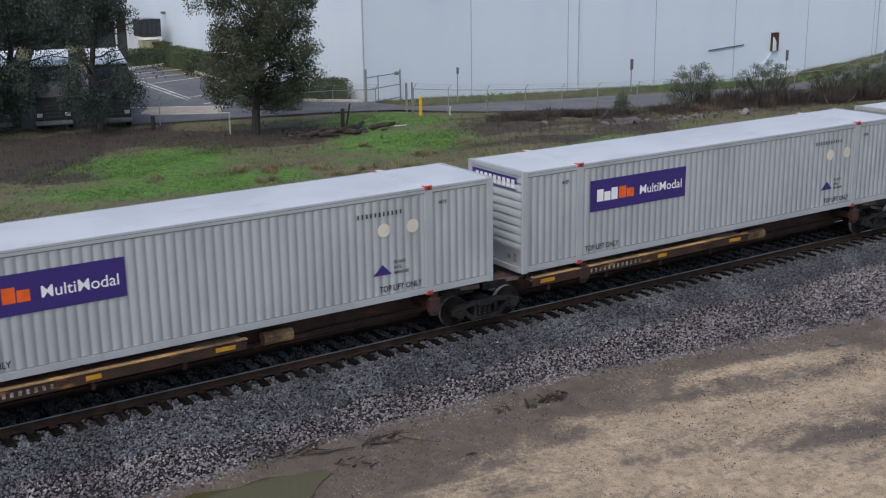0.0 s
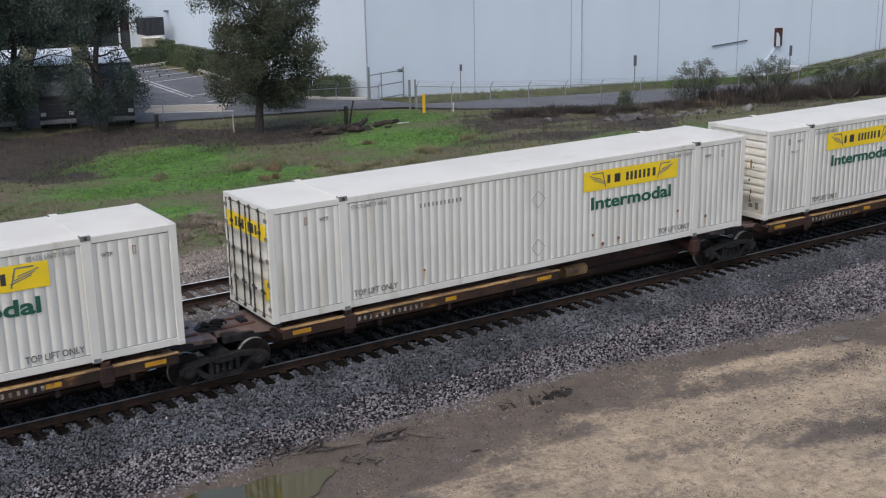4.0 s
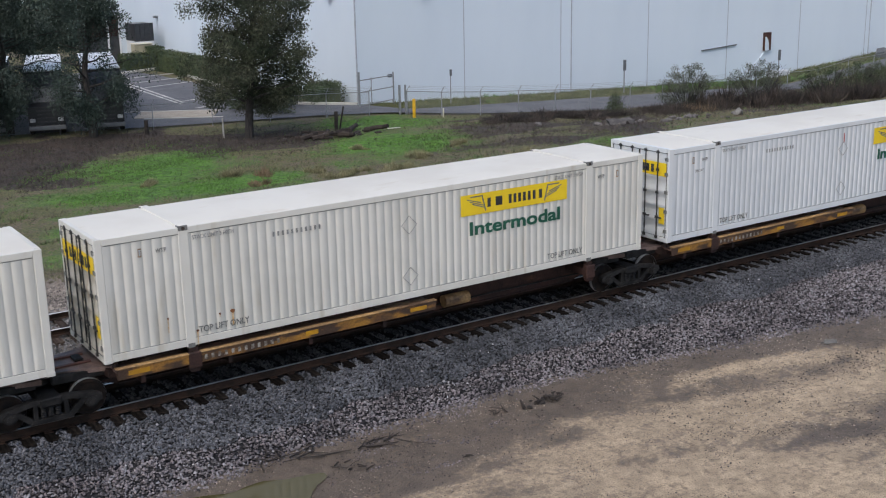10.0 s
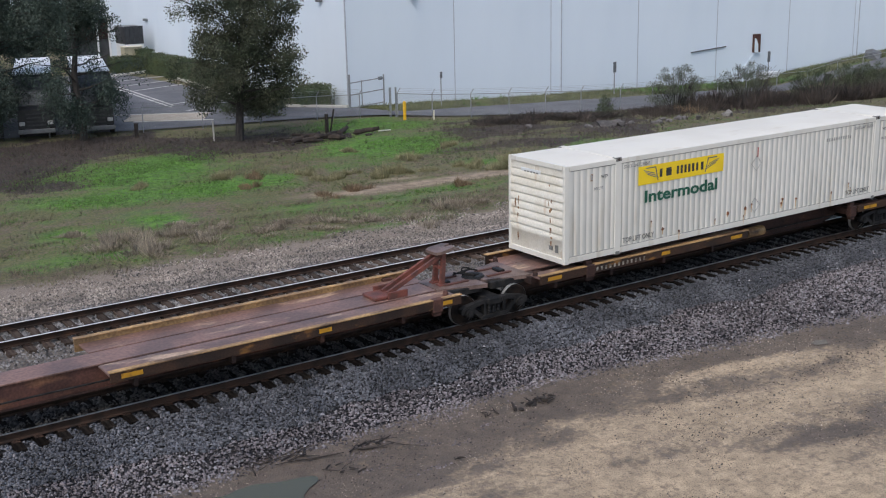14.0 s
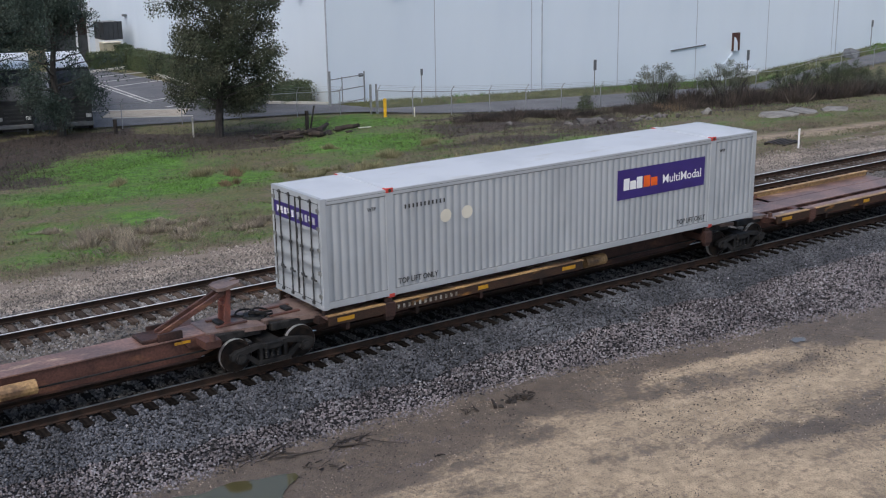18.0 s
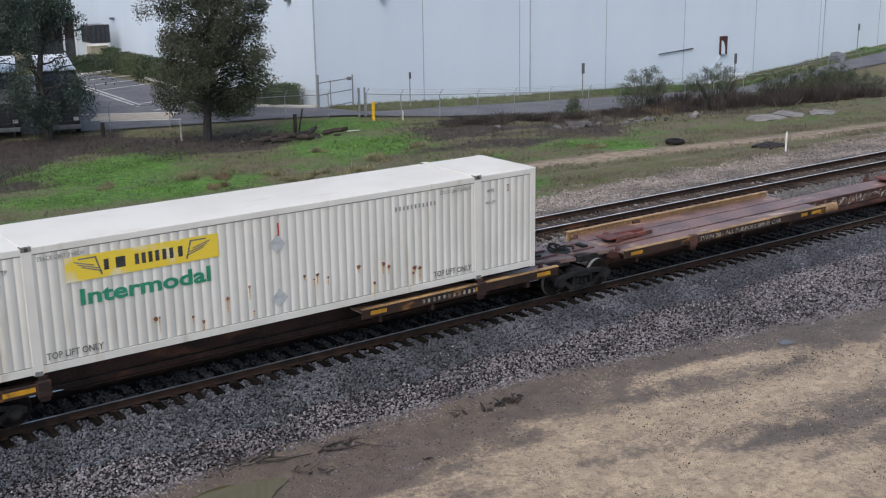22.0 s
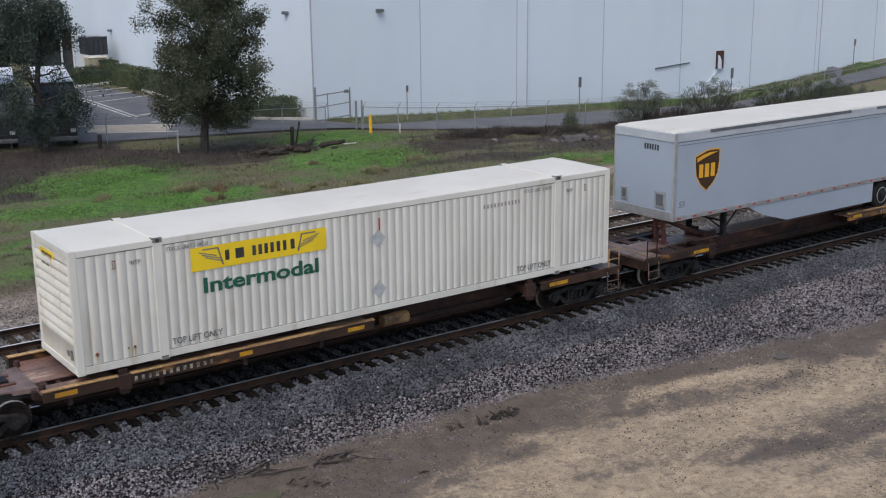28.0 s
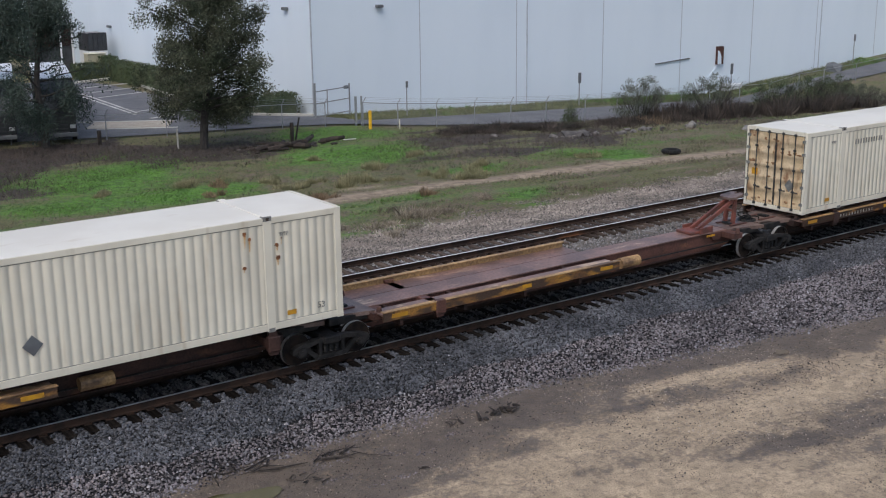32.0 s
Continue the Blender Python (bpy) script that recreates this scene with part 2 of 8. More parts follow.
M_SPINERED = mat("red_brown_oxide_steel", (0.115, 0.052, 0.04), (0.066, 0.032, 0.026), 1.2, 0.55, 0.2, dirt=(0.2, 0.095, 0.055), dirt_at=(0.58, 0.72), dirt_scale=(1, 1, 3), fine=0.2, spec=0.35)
M_STENCIL = mat("worn_white_stencil", (0.36, 0.34, 0.30), (0.14, 0.12, 0.10), 7, 0.6, split=(0.45, 0.56))
M_FAINT = mat("faint_grey_lettering", (0.20, 0.20, 0.19), (0.32, 0.32, 0.31), 6, 0.6)
M_TIEOLD = mat("weathered_brown_timber_tie", (0.05, 0.036, 0.029), (0.095, 0.072, 0.058), 2.5, 0.9, 0.5, stretch=(6, 0.6, 3), random_tint=0.45, spec=0.1)
M_STONETOE = mat("dusty_mauve_ballast", (0.172, 0.152, 0.158), (0.1, 0.087, 0.092), 0.6, 0.7, 0.2, island=0.86)
M_BUSH = mat("sage_bush_leaves", (0.07, 0.082, 0.053), (0.11, 0.115, 0.08), 0.5, 0.7, island=0.5)
M_DOORTAN = mat("rust_stained_cream_door", (0.62, 0.49, 0.32), (0.54, 0.40, 0.235), 1.2, 0.6, 0.1, dirt=(0.2, 0.085, 0.035), dirt_at=(0.55, 0.72), dirt_scale=(2, 2.6, 1.3), fine=0.1)
M_DOORDIRT = mat("grimy_white_door", (0.69, 0.66, 0.585), (0.63, 0.59, 0.5), 1.5, 0.55, 0.1, dirt=(0.42, 0.28, 0.15), dirt_at=(0.62, 0.76), dirt_scale=(2, 3.2, 1.0), fine=0.06)
M_ROOFGREY = mat("grey_white_roof_sheet", (0.56, 0.58, 0.61), (0.50, 0.52, 0.55), 0.5, 0.5, 0.05, dirt=(0.42, 0.40, 0.36), dirt_at=(0.6, 0.9), dirt_scale=(0.8, 2, 1))
M_LILAC = mat("lilac_vinyl_strip", (0.20, 0.15, 0.46), (0.27, 0.22, 0.52), 2, 0.5, fine=0.08)
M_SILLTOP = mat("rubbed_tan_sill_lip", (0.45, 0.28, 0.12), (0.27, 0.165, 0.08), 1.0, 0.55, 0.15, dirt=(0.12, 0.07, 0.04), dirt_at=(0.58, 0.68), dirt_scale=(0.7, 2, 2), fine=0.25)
M_WHEEL = mat("dull_black_wheel_steel", (0.010, 0.009, 0.009), (0.028, 0.02, 0.016), 4, 0.75, 0.2, fine=0.15, spec=0.15)
M_HEADPLATE = mat("greasy_brown_hitch_plate", (0.125, 0.083, 0.07), (0.19, 0.132, 0.113), 3, 0.45, 0.15, dirt=(0.045, 0.032, 0.028), dirt_at=(0.55, 0.66), dirt_scale=(2, 2, 2), fine=0.2)
M_KERB = mat("bright_concrete_kerb", (0.60, 0.58, 0.52), (0.5, 0.48, 0.43), 0.8, 0.8, 0.1, fine=0.08)
M_APRON = mat("tan_concrete_apron", (0.47, 0.41, 0.33), (0.39, 0.34, 0.275), 0.8, 0.8, 0.1, fine=0.1)
M_SLAB = mat("dirty_concrete_slab", (0.26, 0.245, 0.225), (0.17, 0.16, 0.148), 1.5, 0.85, 0.3, fine=0.15)
M_CRUMB = mat("earth_crumbs_and_pebbles", (0.30, 0.25, 0.2), (0.10, 0.08, 0.066), 0.5, 0.85, 0.2, island=0.9)
M_DARKCRUMB = mat("dark_wet_crumbs", (0.055, 0.043, 0.036), (0.035, 0.028, 0.024), 2, 0.6, island=0.5)
M_DARKGREY = mat("dark_trailer_side", (0.035, 0.038, 0.042), (0.05, 0.053, 0.058), 1.2, 0.6)
M_STONEPALE = mat("pale_chipped_ballast", (0.26, 0.25, 0.262), (0.17, 0.165, 0.175), 0.8, 0.6, 0.2, island=0.4)
M_DARKWEED = mat("dark_green_weeds", (0.05, 0.075, 0.028), (0.075, 0.09, 0.042), 0.7, 0.85, island=0.4)
M_LITTER = mat("dark_brown_leaf_litter", (0.04, 0.03, 0.025), (0.065, 0.048, 0.038), 0.9, 0.9, island=0.6)
M_CRIB = mat("grey_crib_ballast", (0.1, 0.093, 0.084), (0.052, 0.048, 0.044), 0.6, 0.7, 0.2, island=0.85)
M_GREYWEED = mat("grey_brown_dry_weeds", (0.21, 0.175, 0.13), (0.13, 0.108, 0.08), 0.5, 0.9, island=0.35)
M_SPRAY = mat("orange_brown_spray_paint", (0.17, 0.085, 0.035), (0.11, 0.055, 0.028), 3, 0.6)
M_SILLGOLD = mat("worn_orange_yellow_sill_paint", (0.36, 0.175, 0.03), (0.20, 0.095, 0.03), 1.6, 0.55, 0.15, dirt=(0.06, 0.034, 0.022), dirt_at=(0.43, 0.54), dirt_scale=(1.1, 1.3, 3), fine=0.2)
M_STAIN = mat("brown_rust_stain", (0.2, 0.1, 0.05), (0.34, 0.2, 0.1), 9, 0.8, fine=0.25)
# pale copy of the rail head with the sky's reflection put into its colour
M_RAILSKYLIT = mat("sky_lit_rail_head", (0.85, 0.84, 0.83), (0.72, 0.71, 0.7), 3, 0.45, metal=0.3)
M_DUCT = mat("dark_rusted_duct", (0.04, 0.016, 0.015), (0.085, 0.034, 0.024), 2.0, 0.8, 0.2, fine=0.2)
M_RUSTRUN = mat("orange_rust_runoff", (0.52, 0.32, 0.13), (0.62, 0.47, 0.29), 7, 0.7, fine=0.15)


# ---- builders ----
def box(bm, x0, x1, y0, y1, z0, z1, bevel=0.0):
    """Adds a box, with chamfered edges where bevel is given."""
    vs = [bm.verts.new((x, y, z)) for x in (x0, x1) for y in (y0, y1) for z in (z0, z1)]
    fs = [bm.faces.new([vs[i] for i in f]) for f in ((0, 1, 3, 2), (4, 6, 7, 5), (0, 4, 5, 1), (2, 3, 7, 6), (0, 2, 6, 4), (1, 5, 7, 3))]
    if bevel:
        bmesh.ops.bevel(bm, geom=list({e for f in fs for e in f.edges}), offset=bevel, segments=1, affect='EDGES')


def prism(bm, pts, axis, a, b):
    """Extrudes the outline pts (2D) along axis 'x', 'y' or 'z' from a to b."""
    def at(p, d):
        return {'x': (d, p[0], p[1]), 'y': (p[0], d, p[1]), 'z': (p[0], p[1], d)}[axis]
    lo, hi = [bm.verts.new(at(p, a)) for p in pts], [bm.verts.new(at(p, b)) for p in pts]
    n = len(pts)
    bm.faces.new(lo)
    bm.faces.new(hi[::-1])
    for i in range(n):
        bm.faces.new((lo[i], hi[i], hi[(i + 1) % n], lo[(i + 1) % n]))


def tube(bm, p, q, r, r2=None, seg=8):
    """A round bar from p to q."""
    p, q = Vector(p), Vector(q)
    d = q - p
    m = Matrix.Translation((p + q) / 2) @ d.to_track_quat('Z', 'Y').to_matrix().to_4x4()
    bmesh.ops.create_cone(bm, cap_ends=True, segments=seg, radius1=r, radius2=r if r2 is None else r2, depth=d.length, matrix=m)


def sweep(bm, pts, r, seg=6, closed=False):
    """One unbroken bent bar through the points."""
    pts = [Vector(p) for p in pts]
    n = len(pts)
    rings = []
    for i, p in enumerate(pts):
        a = pts[(i - 1) % n] if closed or i else p
        b = pts[(i + 1) % n] if closed or i < n - 1 else p
        d = (b - a).normalized()
        u = d.cross(Vector((0.31, 0.17, 0.93))).normalized()
        w = d.cross(u)
        rings.append([bm.verts.new(p + (u * math.cos(k * 6.28319 / seg) + w * math.sin(k * 6.28319 / seg)) * r) for k in range(seg)])
    for i in range(n if closed else n - 1):
        A, B = rings[i], rings[(i + 1) % n]
        for k in range(seg):
            bm.faces.new((A[k], A[(k + 1) % seg], B[(k + 1) % seg], B[k]))
    if not closed:
        bm.faces.new(rings[0])
        bm.faces.new(rings[-1][::-1])


def disc(bm, x, y0, y1, z, r, seg=28, r1=None):
    tube(bm, (x, y0, z), (x, y1, z), r, r1, seg)


def mesh_of(name, bm, material):
    bmesh.ops.recalc_face_normals(bm, faces=bm.faces)
    me = bpy.data.meshes.new(name)
    bm.to_mesh(me)
    bm.free()
    me.materials.append(material)
    return me


def part(name, bm, material, parent=None, label="", smooth=False, at=None):
    """Links a bmesh as one mesh object under a thing or a part."""
    me = bm if isinstance(bm, bpy.types.Mesh) else mesh_of(name, bm, material)
    if smooth:
        me.polygons.foreach_set("use_smooth", [True] * len(me.polygons))
    ob = new(name, me)
    if parent is not None:
        ob.parent = parent
    if at:
        ob.matrix_basis = at
    if label:
        ob["label"] = label
    return ob


def thing(name, label, category, group="", at=None, kind=""):
    e = new(name)
    e.empty_display_size = 0.3
    if at:
        e.matrix_basis = at
    return tagged(e, label, category, group, kind)


def bmn():
    return bmesh.new()


def raw(name, verts, faces, material, smooth=False):
    """A mesh from numpy arrays of corners and of equal-sized faces."""
    verts, faces = np.asarray(verts, np.float32), np.asarray(faces, np.int32)
    me = bpy.data.meshes.new(name)
    k = faces.shape[1]
    me.vertices.add(len(verts))
    me.vertices.foreach_set("co", verts.ravel())
    me.loops.add(faces.size)
    me.loops.foreach_set("vertex_index", faces.ravel())
    me.polygons.add(len(faces))
    me.polygons.foreach_set("loop_start", np.arange(0, faces.size, k, dtype=np.int32))
    me.polygons.foreach_set("loop_total", np.full(len(faces), k, np.int32))
    if smooth:
        me.polygons.foreach_set("use_smooth", [True] * len(faces))
    me.update(calc_edges=True)
    me.validate()
    me.materials.append(material)
    return me


TEXTS = {}


def letters(text, size, material, bold=0.0, narrow=1.0):
    """A flat mesh of the words, upright in the x-z plane, starting at x = 0 on the line z = 0, seen from -y; height of capitals = size."""
    key = (text, size, material.name, bold, narrow)
    if key not in TEXTS:
        cu = bpy.data.curves.new("words", 'FONT')
        cu.body, cu.size, cu.offset, cu.resolution_u, cu.extrude = text, size / 0.72, bold, 3, 0.0015
        ob = bpy.data.objects.new("words", cu)
        scene.collection.objects.link(ob)
        me = bpy.data.meshes.new_from_object(ob.evaluated_get(bpy.context.evaluated_depsgraph_get()))
        bpy.data.objects.remove(ob)
        me.transform(Matrix.Diagonal((narrow, 1, 1, 1)))
        me.transform(Matrix.Rotation(radians(90), 4, 'X'))
        me.materials.clear()
        me.materials.append(material)
        TEXTS[key] = me
    return TEXTS[key]


def width_of(me):
    return max(v.co.x for v in me.vertices)


def bar_row(name, parent, material, label, x0, x1, z0, z1, count, y, slant=0.0, gap=0.28, heights=None):
    """Upright bars that stand for large writing, each one a part."""
    w = (x1 - x0) / count
    for i in range(count):
        bm = bars(x0 + i * w, x0 + (i + 1) * w, z0, z0 + (z1 - z0) * (heights[i % len(heights)] if heights else 1), 1, y, slant, gap)
        part(name, bm, material, parent, label)


def bars(x0, x1, z0, z1, count, y, slant=0.0, gap=0.28, heights=None):
    """A row of plain upright bars that stand for writing."""
    bm = bmn()
    w = (x1 - x0) / count
    for i in range(count):
        a, b = x0 + i * w, x0 + (i + 1 - gap) * w
        top = z0 + (z1 - z0) * (heights[i % len(heights)] if heights else 1)
        s = slant * (top - z0)
        prism(bm, ((a, z0), (b, z0), (b + s, top), (a + s, top)), 'y', y - 0.003, y)
    return bm


# ---- containers ----
CL, CH, CW, DECK = 16.13, 2.86, 1.295, 1.234   # length, height, half width, floor over the rail
POST = 2.04                                      # lift posts stand this far from either end


def corrugated(x0, x1, z0, z1, y, inward, pitch=0.232, depth=0.024):
    """A wall sheet with upright folds; inward is +1 or -1 along y."""
    n = max(1, round((x1 - x0) / pitch))
    p = (x1 - x0) / n
    xs, ys = [], []
    fold = ((0.0, 0), (0.66, 0), (0.73, 1), (0.93, 1)) if depth > 0.016 else ((0.0, 0), (0.42, 0), (0.47, 0.25), (0.86, 0.25), (0.895, 1), (0.96, 1))
    for i in range(n):
        for f, d in fold:
            xs.append(x0 + (i + f) * p)
            ys.append(y + inward * depth * d)
    xs.append(x1)
    ys.append(y)
    k = len(xs)
    v = [(a, b, z0) for a, b in zip(xs, ys)] + [(a, b, z1) for a, b in zip(xs, ys)]
    f = [(i, i + 1, k + i + 1, k + i) for i in range(k - 1)]
    return v, f


SHARED = {}


def shared(key, make):
    if key not in SHARED:
        SHARED[key] = make()
    return SHARED[key]


def side_sheet(material, near, folded):
    def make():
        s = -1 if near else 1
        if folded:
            v, f = corrugated(0.16, CL - 0.16, 0.20, CH - 0.16, s * (CW - 0.012), -s, depth={"clean_white_paint": 0.010, "white_container_paint": 0.0125}.get(material.name, 0.018))
        else:
            x = np.linspace(0.16, CL - 0.16, 14)
            y = s * (CW - 0.012)
            v, f = [], []
            for i in range(13):
                b = len(v)
                a0, a1 = x[i] + 0.006, x[i + 1] - 0.006
                v += [(a0, y, 0.12), (a1, y, 0.12), (a1, y, CH - 0.1), (a0, y, CH - 0.1), (a1 + 0.012, y - s * 0.006, 0.12), (a1 + 0.012, y - s * 0.006, CH - 0.1)]
                f += [(b, b + 1, b + 2, b + 3), (b + 1, b + 4, b + 5, b + 2)]
        return raw("side_sheet", v, f, material)
    return shared(("side", material.name, near, folded), make)


def frame_mesh(material, folded):
    """Bottom and top rails of a container, joined with the floor."""
    def make():
        bm = bmn()
        for s in (-1, 1):
            y0, y1 = sorted((s * CW, s * (CW - 0.06)))
            box(bm, 0.182, CL - 0.182, y0, y1, 0.02, 0.2 if folded else 0.12, 0.008)
        box(bm, 0.1, CL - 0.1, -CW + 0.07, CW - 0.07, 0.06, 0.16)
        return mesh_of("bottom_frame", bm, material)
    return shared(("frame", material.name, folded), make)


def top_rail_mesh(material, near, deep):
    def make():
        bm = bmn()
        s = -1 if near else 1
        y0, y1 = sorted((s * CW, s * (CW - 0.06)))
        box(bm, 0.182, CL - 0.182, y0, y1, CH - deep, CH - 0.01, 0.01)
        return mesh_of("top_rail", bm, material)
    return shared(("top", material.name, near, deep), make)


def roof_mesh(material):
    def make():
        x = np.linspace(0.1, CL - 0.1, 75)
        ys = np.array([-CW + 0.05, -CW + 0.14, 0, CW - 0.14, CW - 0.05])
        v, f = [], []
        for i, a in enumerate(x):
            lift = 0.012 if i % 2 else 0.0
            for j, b in enumerate(ys):
                crown = 0.0 if j in (0, 4) else 0.01 + lift + (0.018 if j == 2 else 0)
                v.append((a, b, CH - 0.015 + crown))
        for i in range(74):
            for j in range(4):
                q = i * 5 + j
                f.append((q, q + 5, q + 6, q + 1))
        return raw("roof_sheet", v, f, material)
    return shared(("roof", material.name), make)


def roof_cap(material, xa, xb):
    def make():
        bm = bmn()
        box(bm, xa, xb, -CW + 0.02, CW - 0.02, CH - 0.03, CH + 0.042, 0.006)
        return mesh_of("roof_plate", bm, material)
    return shared(("cap", material.name, xa, xb), make)


def post_mesh(material, w):
    def make():
        bm = bmn()
        box(bm, -w / 2, w / 2, -0.05, 0.05, 0.0, CH, 0.012)
        return mesh_of("post", bm, material)
    return shared(("post", material.name, w), make)


def casting_mesh(material, w=0.19):
    def make():
        bm = bmn()
        box(bm, -w / 2, w / 2, -0.085, 0.085, 0, 0.125, 0.015)
        return mesh_of("casting", bm, material)
    return shared(("casting", material.name, w), make)


def hole_mesh():
    def make():
        bm = bmn()
        # flat dark disc paints the shaded inside of the casting's hole
        disc(bm, 0, -0.004, 0.0, 0, 0.045, 12)
        return mesh_of("hollow", bm, M_DARKHOLE)
    return shared("hole", make)


def ribbed_end(material):
    """The closed end: a flat head panel, seven level ribs, a flat foot panel."""
    def make():
        prof = [(0.03, 0.15), (0.03, 0.62)]
        z = 0.62
        while z < 2.28:
            prof += [(0.022, z + 0.01), (0.014, z + 0.19), (0.07, z + 0.205), (0.07, z + 0.225), (0.022, z + 0.237)]
            z += 0.237
        prof += [(0.03, z + 0.03), (0.03, CH - 0.1)]
        v = [(x, -CW + 0.1, zz) for x, zz in prof] + [(x, CW - 0.1, zz) for x, zz in prof]
        k = len(prof)
        return raw("end_panel", v, [(i, i + 1, k + i + 1, k + i) for i in range(k - 1)], material)
    return shared(("ribbed", material.name), make)


def door_leaf(material, side, folded):
    """One door leaf with four shallow level folds."""
    def make():
        y0, y1 = (-CW + 0.1, -0.01) if side < 0 else (0.01, CW - 0.1)
        prof = [(0.02, 0.14), (0.02, 0.3)]
        z = 0.3
        while folded and z < 2.5:
            prof += [(0.042, z + 0.03), (0.042, z + 0.28), (0.02, z + 0.31), (0.02, z + 0.42)]
            z += 0.445
        prof += [(0.02, CH - 0.12)]
        v = [(x, y0, zz) for x, zz in prof] + [(x, y1, zz) for x, zz in prof]
        k = len(prof)
        f = [(i, i + 1, k + i + 1, k + i) for i in range(k - 1)]
        return raw("door_leaf", v, f, material)
    return shared(("door", material.name, side, folded), make)


def seal_mesh(side):
    """Rubber strip round a door leaf, with the dark lower edges of its folds."""
    def make():
        bm = bmn()
        y0, y1 = (-CW + 0.1, -0.01) if side < 0 else (0.01, CW - 0.1)
        for a, b in ((y0, y0 + 0.022), (y1 - 0.022, y1)):
            box(bm, 0.004, 0.03, a, b, 0.13, CH - 0.11)
        for z in (0.13, CH - 0.14):
            box(bm, 0.004, 0.03, y0 + 0.022, y1 - 0.022, z, z + 0.03)
        return mesh_of("door_seal", bm, M_BLACKINK)
    return shared(("seal", side), make)


def lockbar_mesh():
    def make():
        bm = bmn()
        tube(bm, (0, 0, 0.08), (0, 0, CH - 0.06), 0.02, seg=8)
        for z in (0.12, 0.75, 1.5, 2.2, CH - 0.12):
            box(bm, -0.03, 0.02, -0.05, 0.05, z - 0.035, z + 0.035)
        box(bm, -0.035, -0.01, -0.22, 0.03, 0.72, 0.76)
        return mesh_of("locking_bar", bm, M_BLACKINK)
    return shared("lockbar", make)


def hinge_mesh():
    def make():
        bm = bmn()
        box(bm, -0.02, 0.02, -0.07, 0.07, -0.05, 0.05, 0.006)
        return mesh_of("hinge", bm, M_GREYINK)
    return shared("hinge", make)


def diamond_mesh(material):
    def make():
        bm = bmn()
        prism(bm, ((-0.23, 0), (0, -0.24), (0.23, 0), (0, 0.24)), 'y', -0.003, 0)
        return mesh_of("placard_holder", bm, material)
    return shared(("diamond", material.name), make)


def diamond_frame():
    def make():
        bm = bmn()
        for s in range(4):
            a, b = [(-0.23, 0), (0, -0.24), (0.23, 0), (0, 0.24)][s], [(0, -0.24), (0.23, 0), (0, 0.24), (-0.23, 0)][s]
            tube(bm, (a[0], 0, a[1]), (b[0], 0, b[1]), 0.008, seg=4)
        return mesh_of("placard_frame", bm, M_FAINT)
    return shared("diamond_frame", make)


YF = -CW - 0.002     # face of the side turned to the camera


def put(parent, name, me, x, y, z, label="", rz=0):
    return part(name, me, None, parent, label, at=pose(x, y, z, 0, 0, rz))


def yellow_logo(c, x, style):
    """Yellow panel with a row of slanted black bars and two curled marks, and the green word under it."""
    z0, z1 = (1.39, 2.31) if style == "big" else (1.94, 2.5)
    z0, z1 = (z0, z1) if style != "wide" else (1.9, 2.42)
    w = 3.68 if style == "big" else 3.6
    if style == "big":
        bm = bmn()
        prism(bm, ((x - 0.05, z0 - 0.05), (x + w + 0.05, z0 - 0.05), (x + w + 0.05, z1 + 0.05), (x - 0.05, z1 + 0.05)), 'y', YF - 0.002, YF)
        part("sign_border", bm, M_BLACKINK, c, "black border of the sign")
    bm = bmn()
    prism(bm, ((x, z0), (x + w, z0), (x + w, z1), (x, z1)), 'y', YF - 0.005, YF)
    sign = part("sign_panel", bm, M_YELFADE if style == "faded" else M_YELLOW, c, "yellow painted sign panel")
    h = z1 - z0
    # plain dark strokes, spaced like six letters
    for a, wd in ((0.0, 0.11), (0.27, 0.22), (0.71, 0.095), (0.87, 0.095), (1.03, 0.095), (1.19, 0.095), (1.36, 0.095), (1.53, 0.095), (1.74, 0.11)):
        bm = bmn()
        a0, b0, zb, zt = x + 0.86 + a, x + 0.86 + a + wd, z0 + h * 0.28, z0 + h * 0.72
        prism(bm, ((a0, zb), (b0, zb), (b0, zt), (a0, zt)), 'y', YF - 0.008, YF - 0.005)
        part("sign_bar", bm, M_BLACKINK, sign, "black upright bar")
    for xx, d in ((x + 0.2, 1), (x + w - 0.2, -1)):
        for k in range(3):
            bm = bmn()
            a = xx + d * 0.08 * k
            prism(bm, ((a, z0 + h * (0.75 - 0.12 * k)), (a + d * 0.45, z0 + h * (0.52 - 0.14 * k)), (a + d * 0.45, z0 + h * (0.57 - 0.14 * k)), (a, z0 + h * (0.8 - 0.12 * k))), 'y', YF - 0.008, YF - 0.005)
            part("sign_flourish", bm, M_GREYINK, sign, "thin dark stroke on the sign")
        bm = bmn()
        prism(bm, ((xx + d * 0.1, z0 + h * 0.9), (xx + d * 0.5, z0 + h * 0.9), (xx + d * 0.62, z0 + h * 0.12), (xx + d * 0.58, z0 + h * 0.12), (xx + d * 0.47, z0 + h * 0.84), (xx + d * 0.1, z0 + h * 0.84)), 'y', YF - 0.008, YF - 0.005)
        part("sign_flourish", bm, M_GREYINK, sign, "bent dark stroke on the sign")
    if style != "wide":
        green = M_GREENPALE if style == "faded" else M_GREENINK
        cap = 0.36 if style != "big" else 0.34
        me = letters("Intermodal", cap, green, 0.014 if style != "big" else 0.007)
        w2 = 3.12 if style != "big" else 2.6
        o = part("green_word", me, None, c, "dark green word Intermodal", at=Matrix.Translation((x + (0.24 if style != "big" else 0.53), YF - 0.002, 1.40 if style != "big" else 0.93)) @ Matrix.Diagonal((w2 / width_of(me), 1, 1, 1)))
        return o


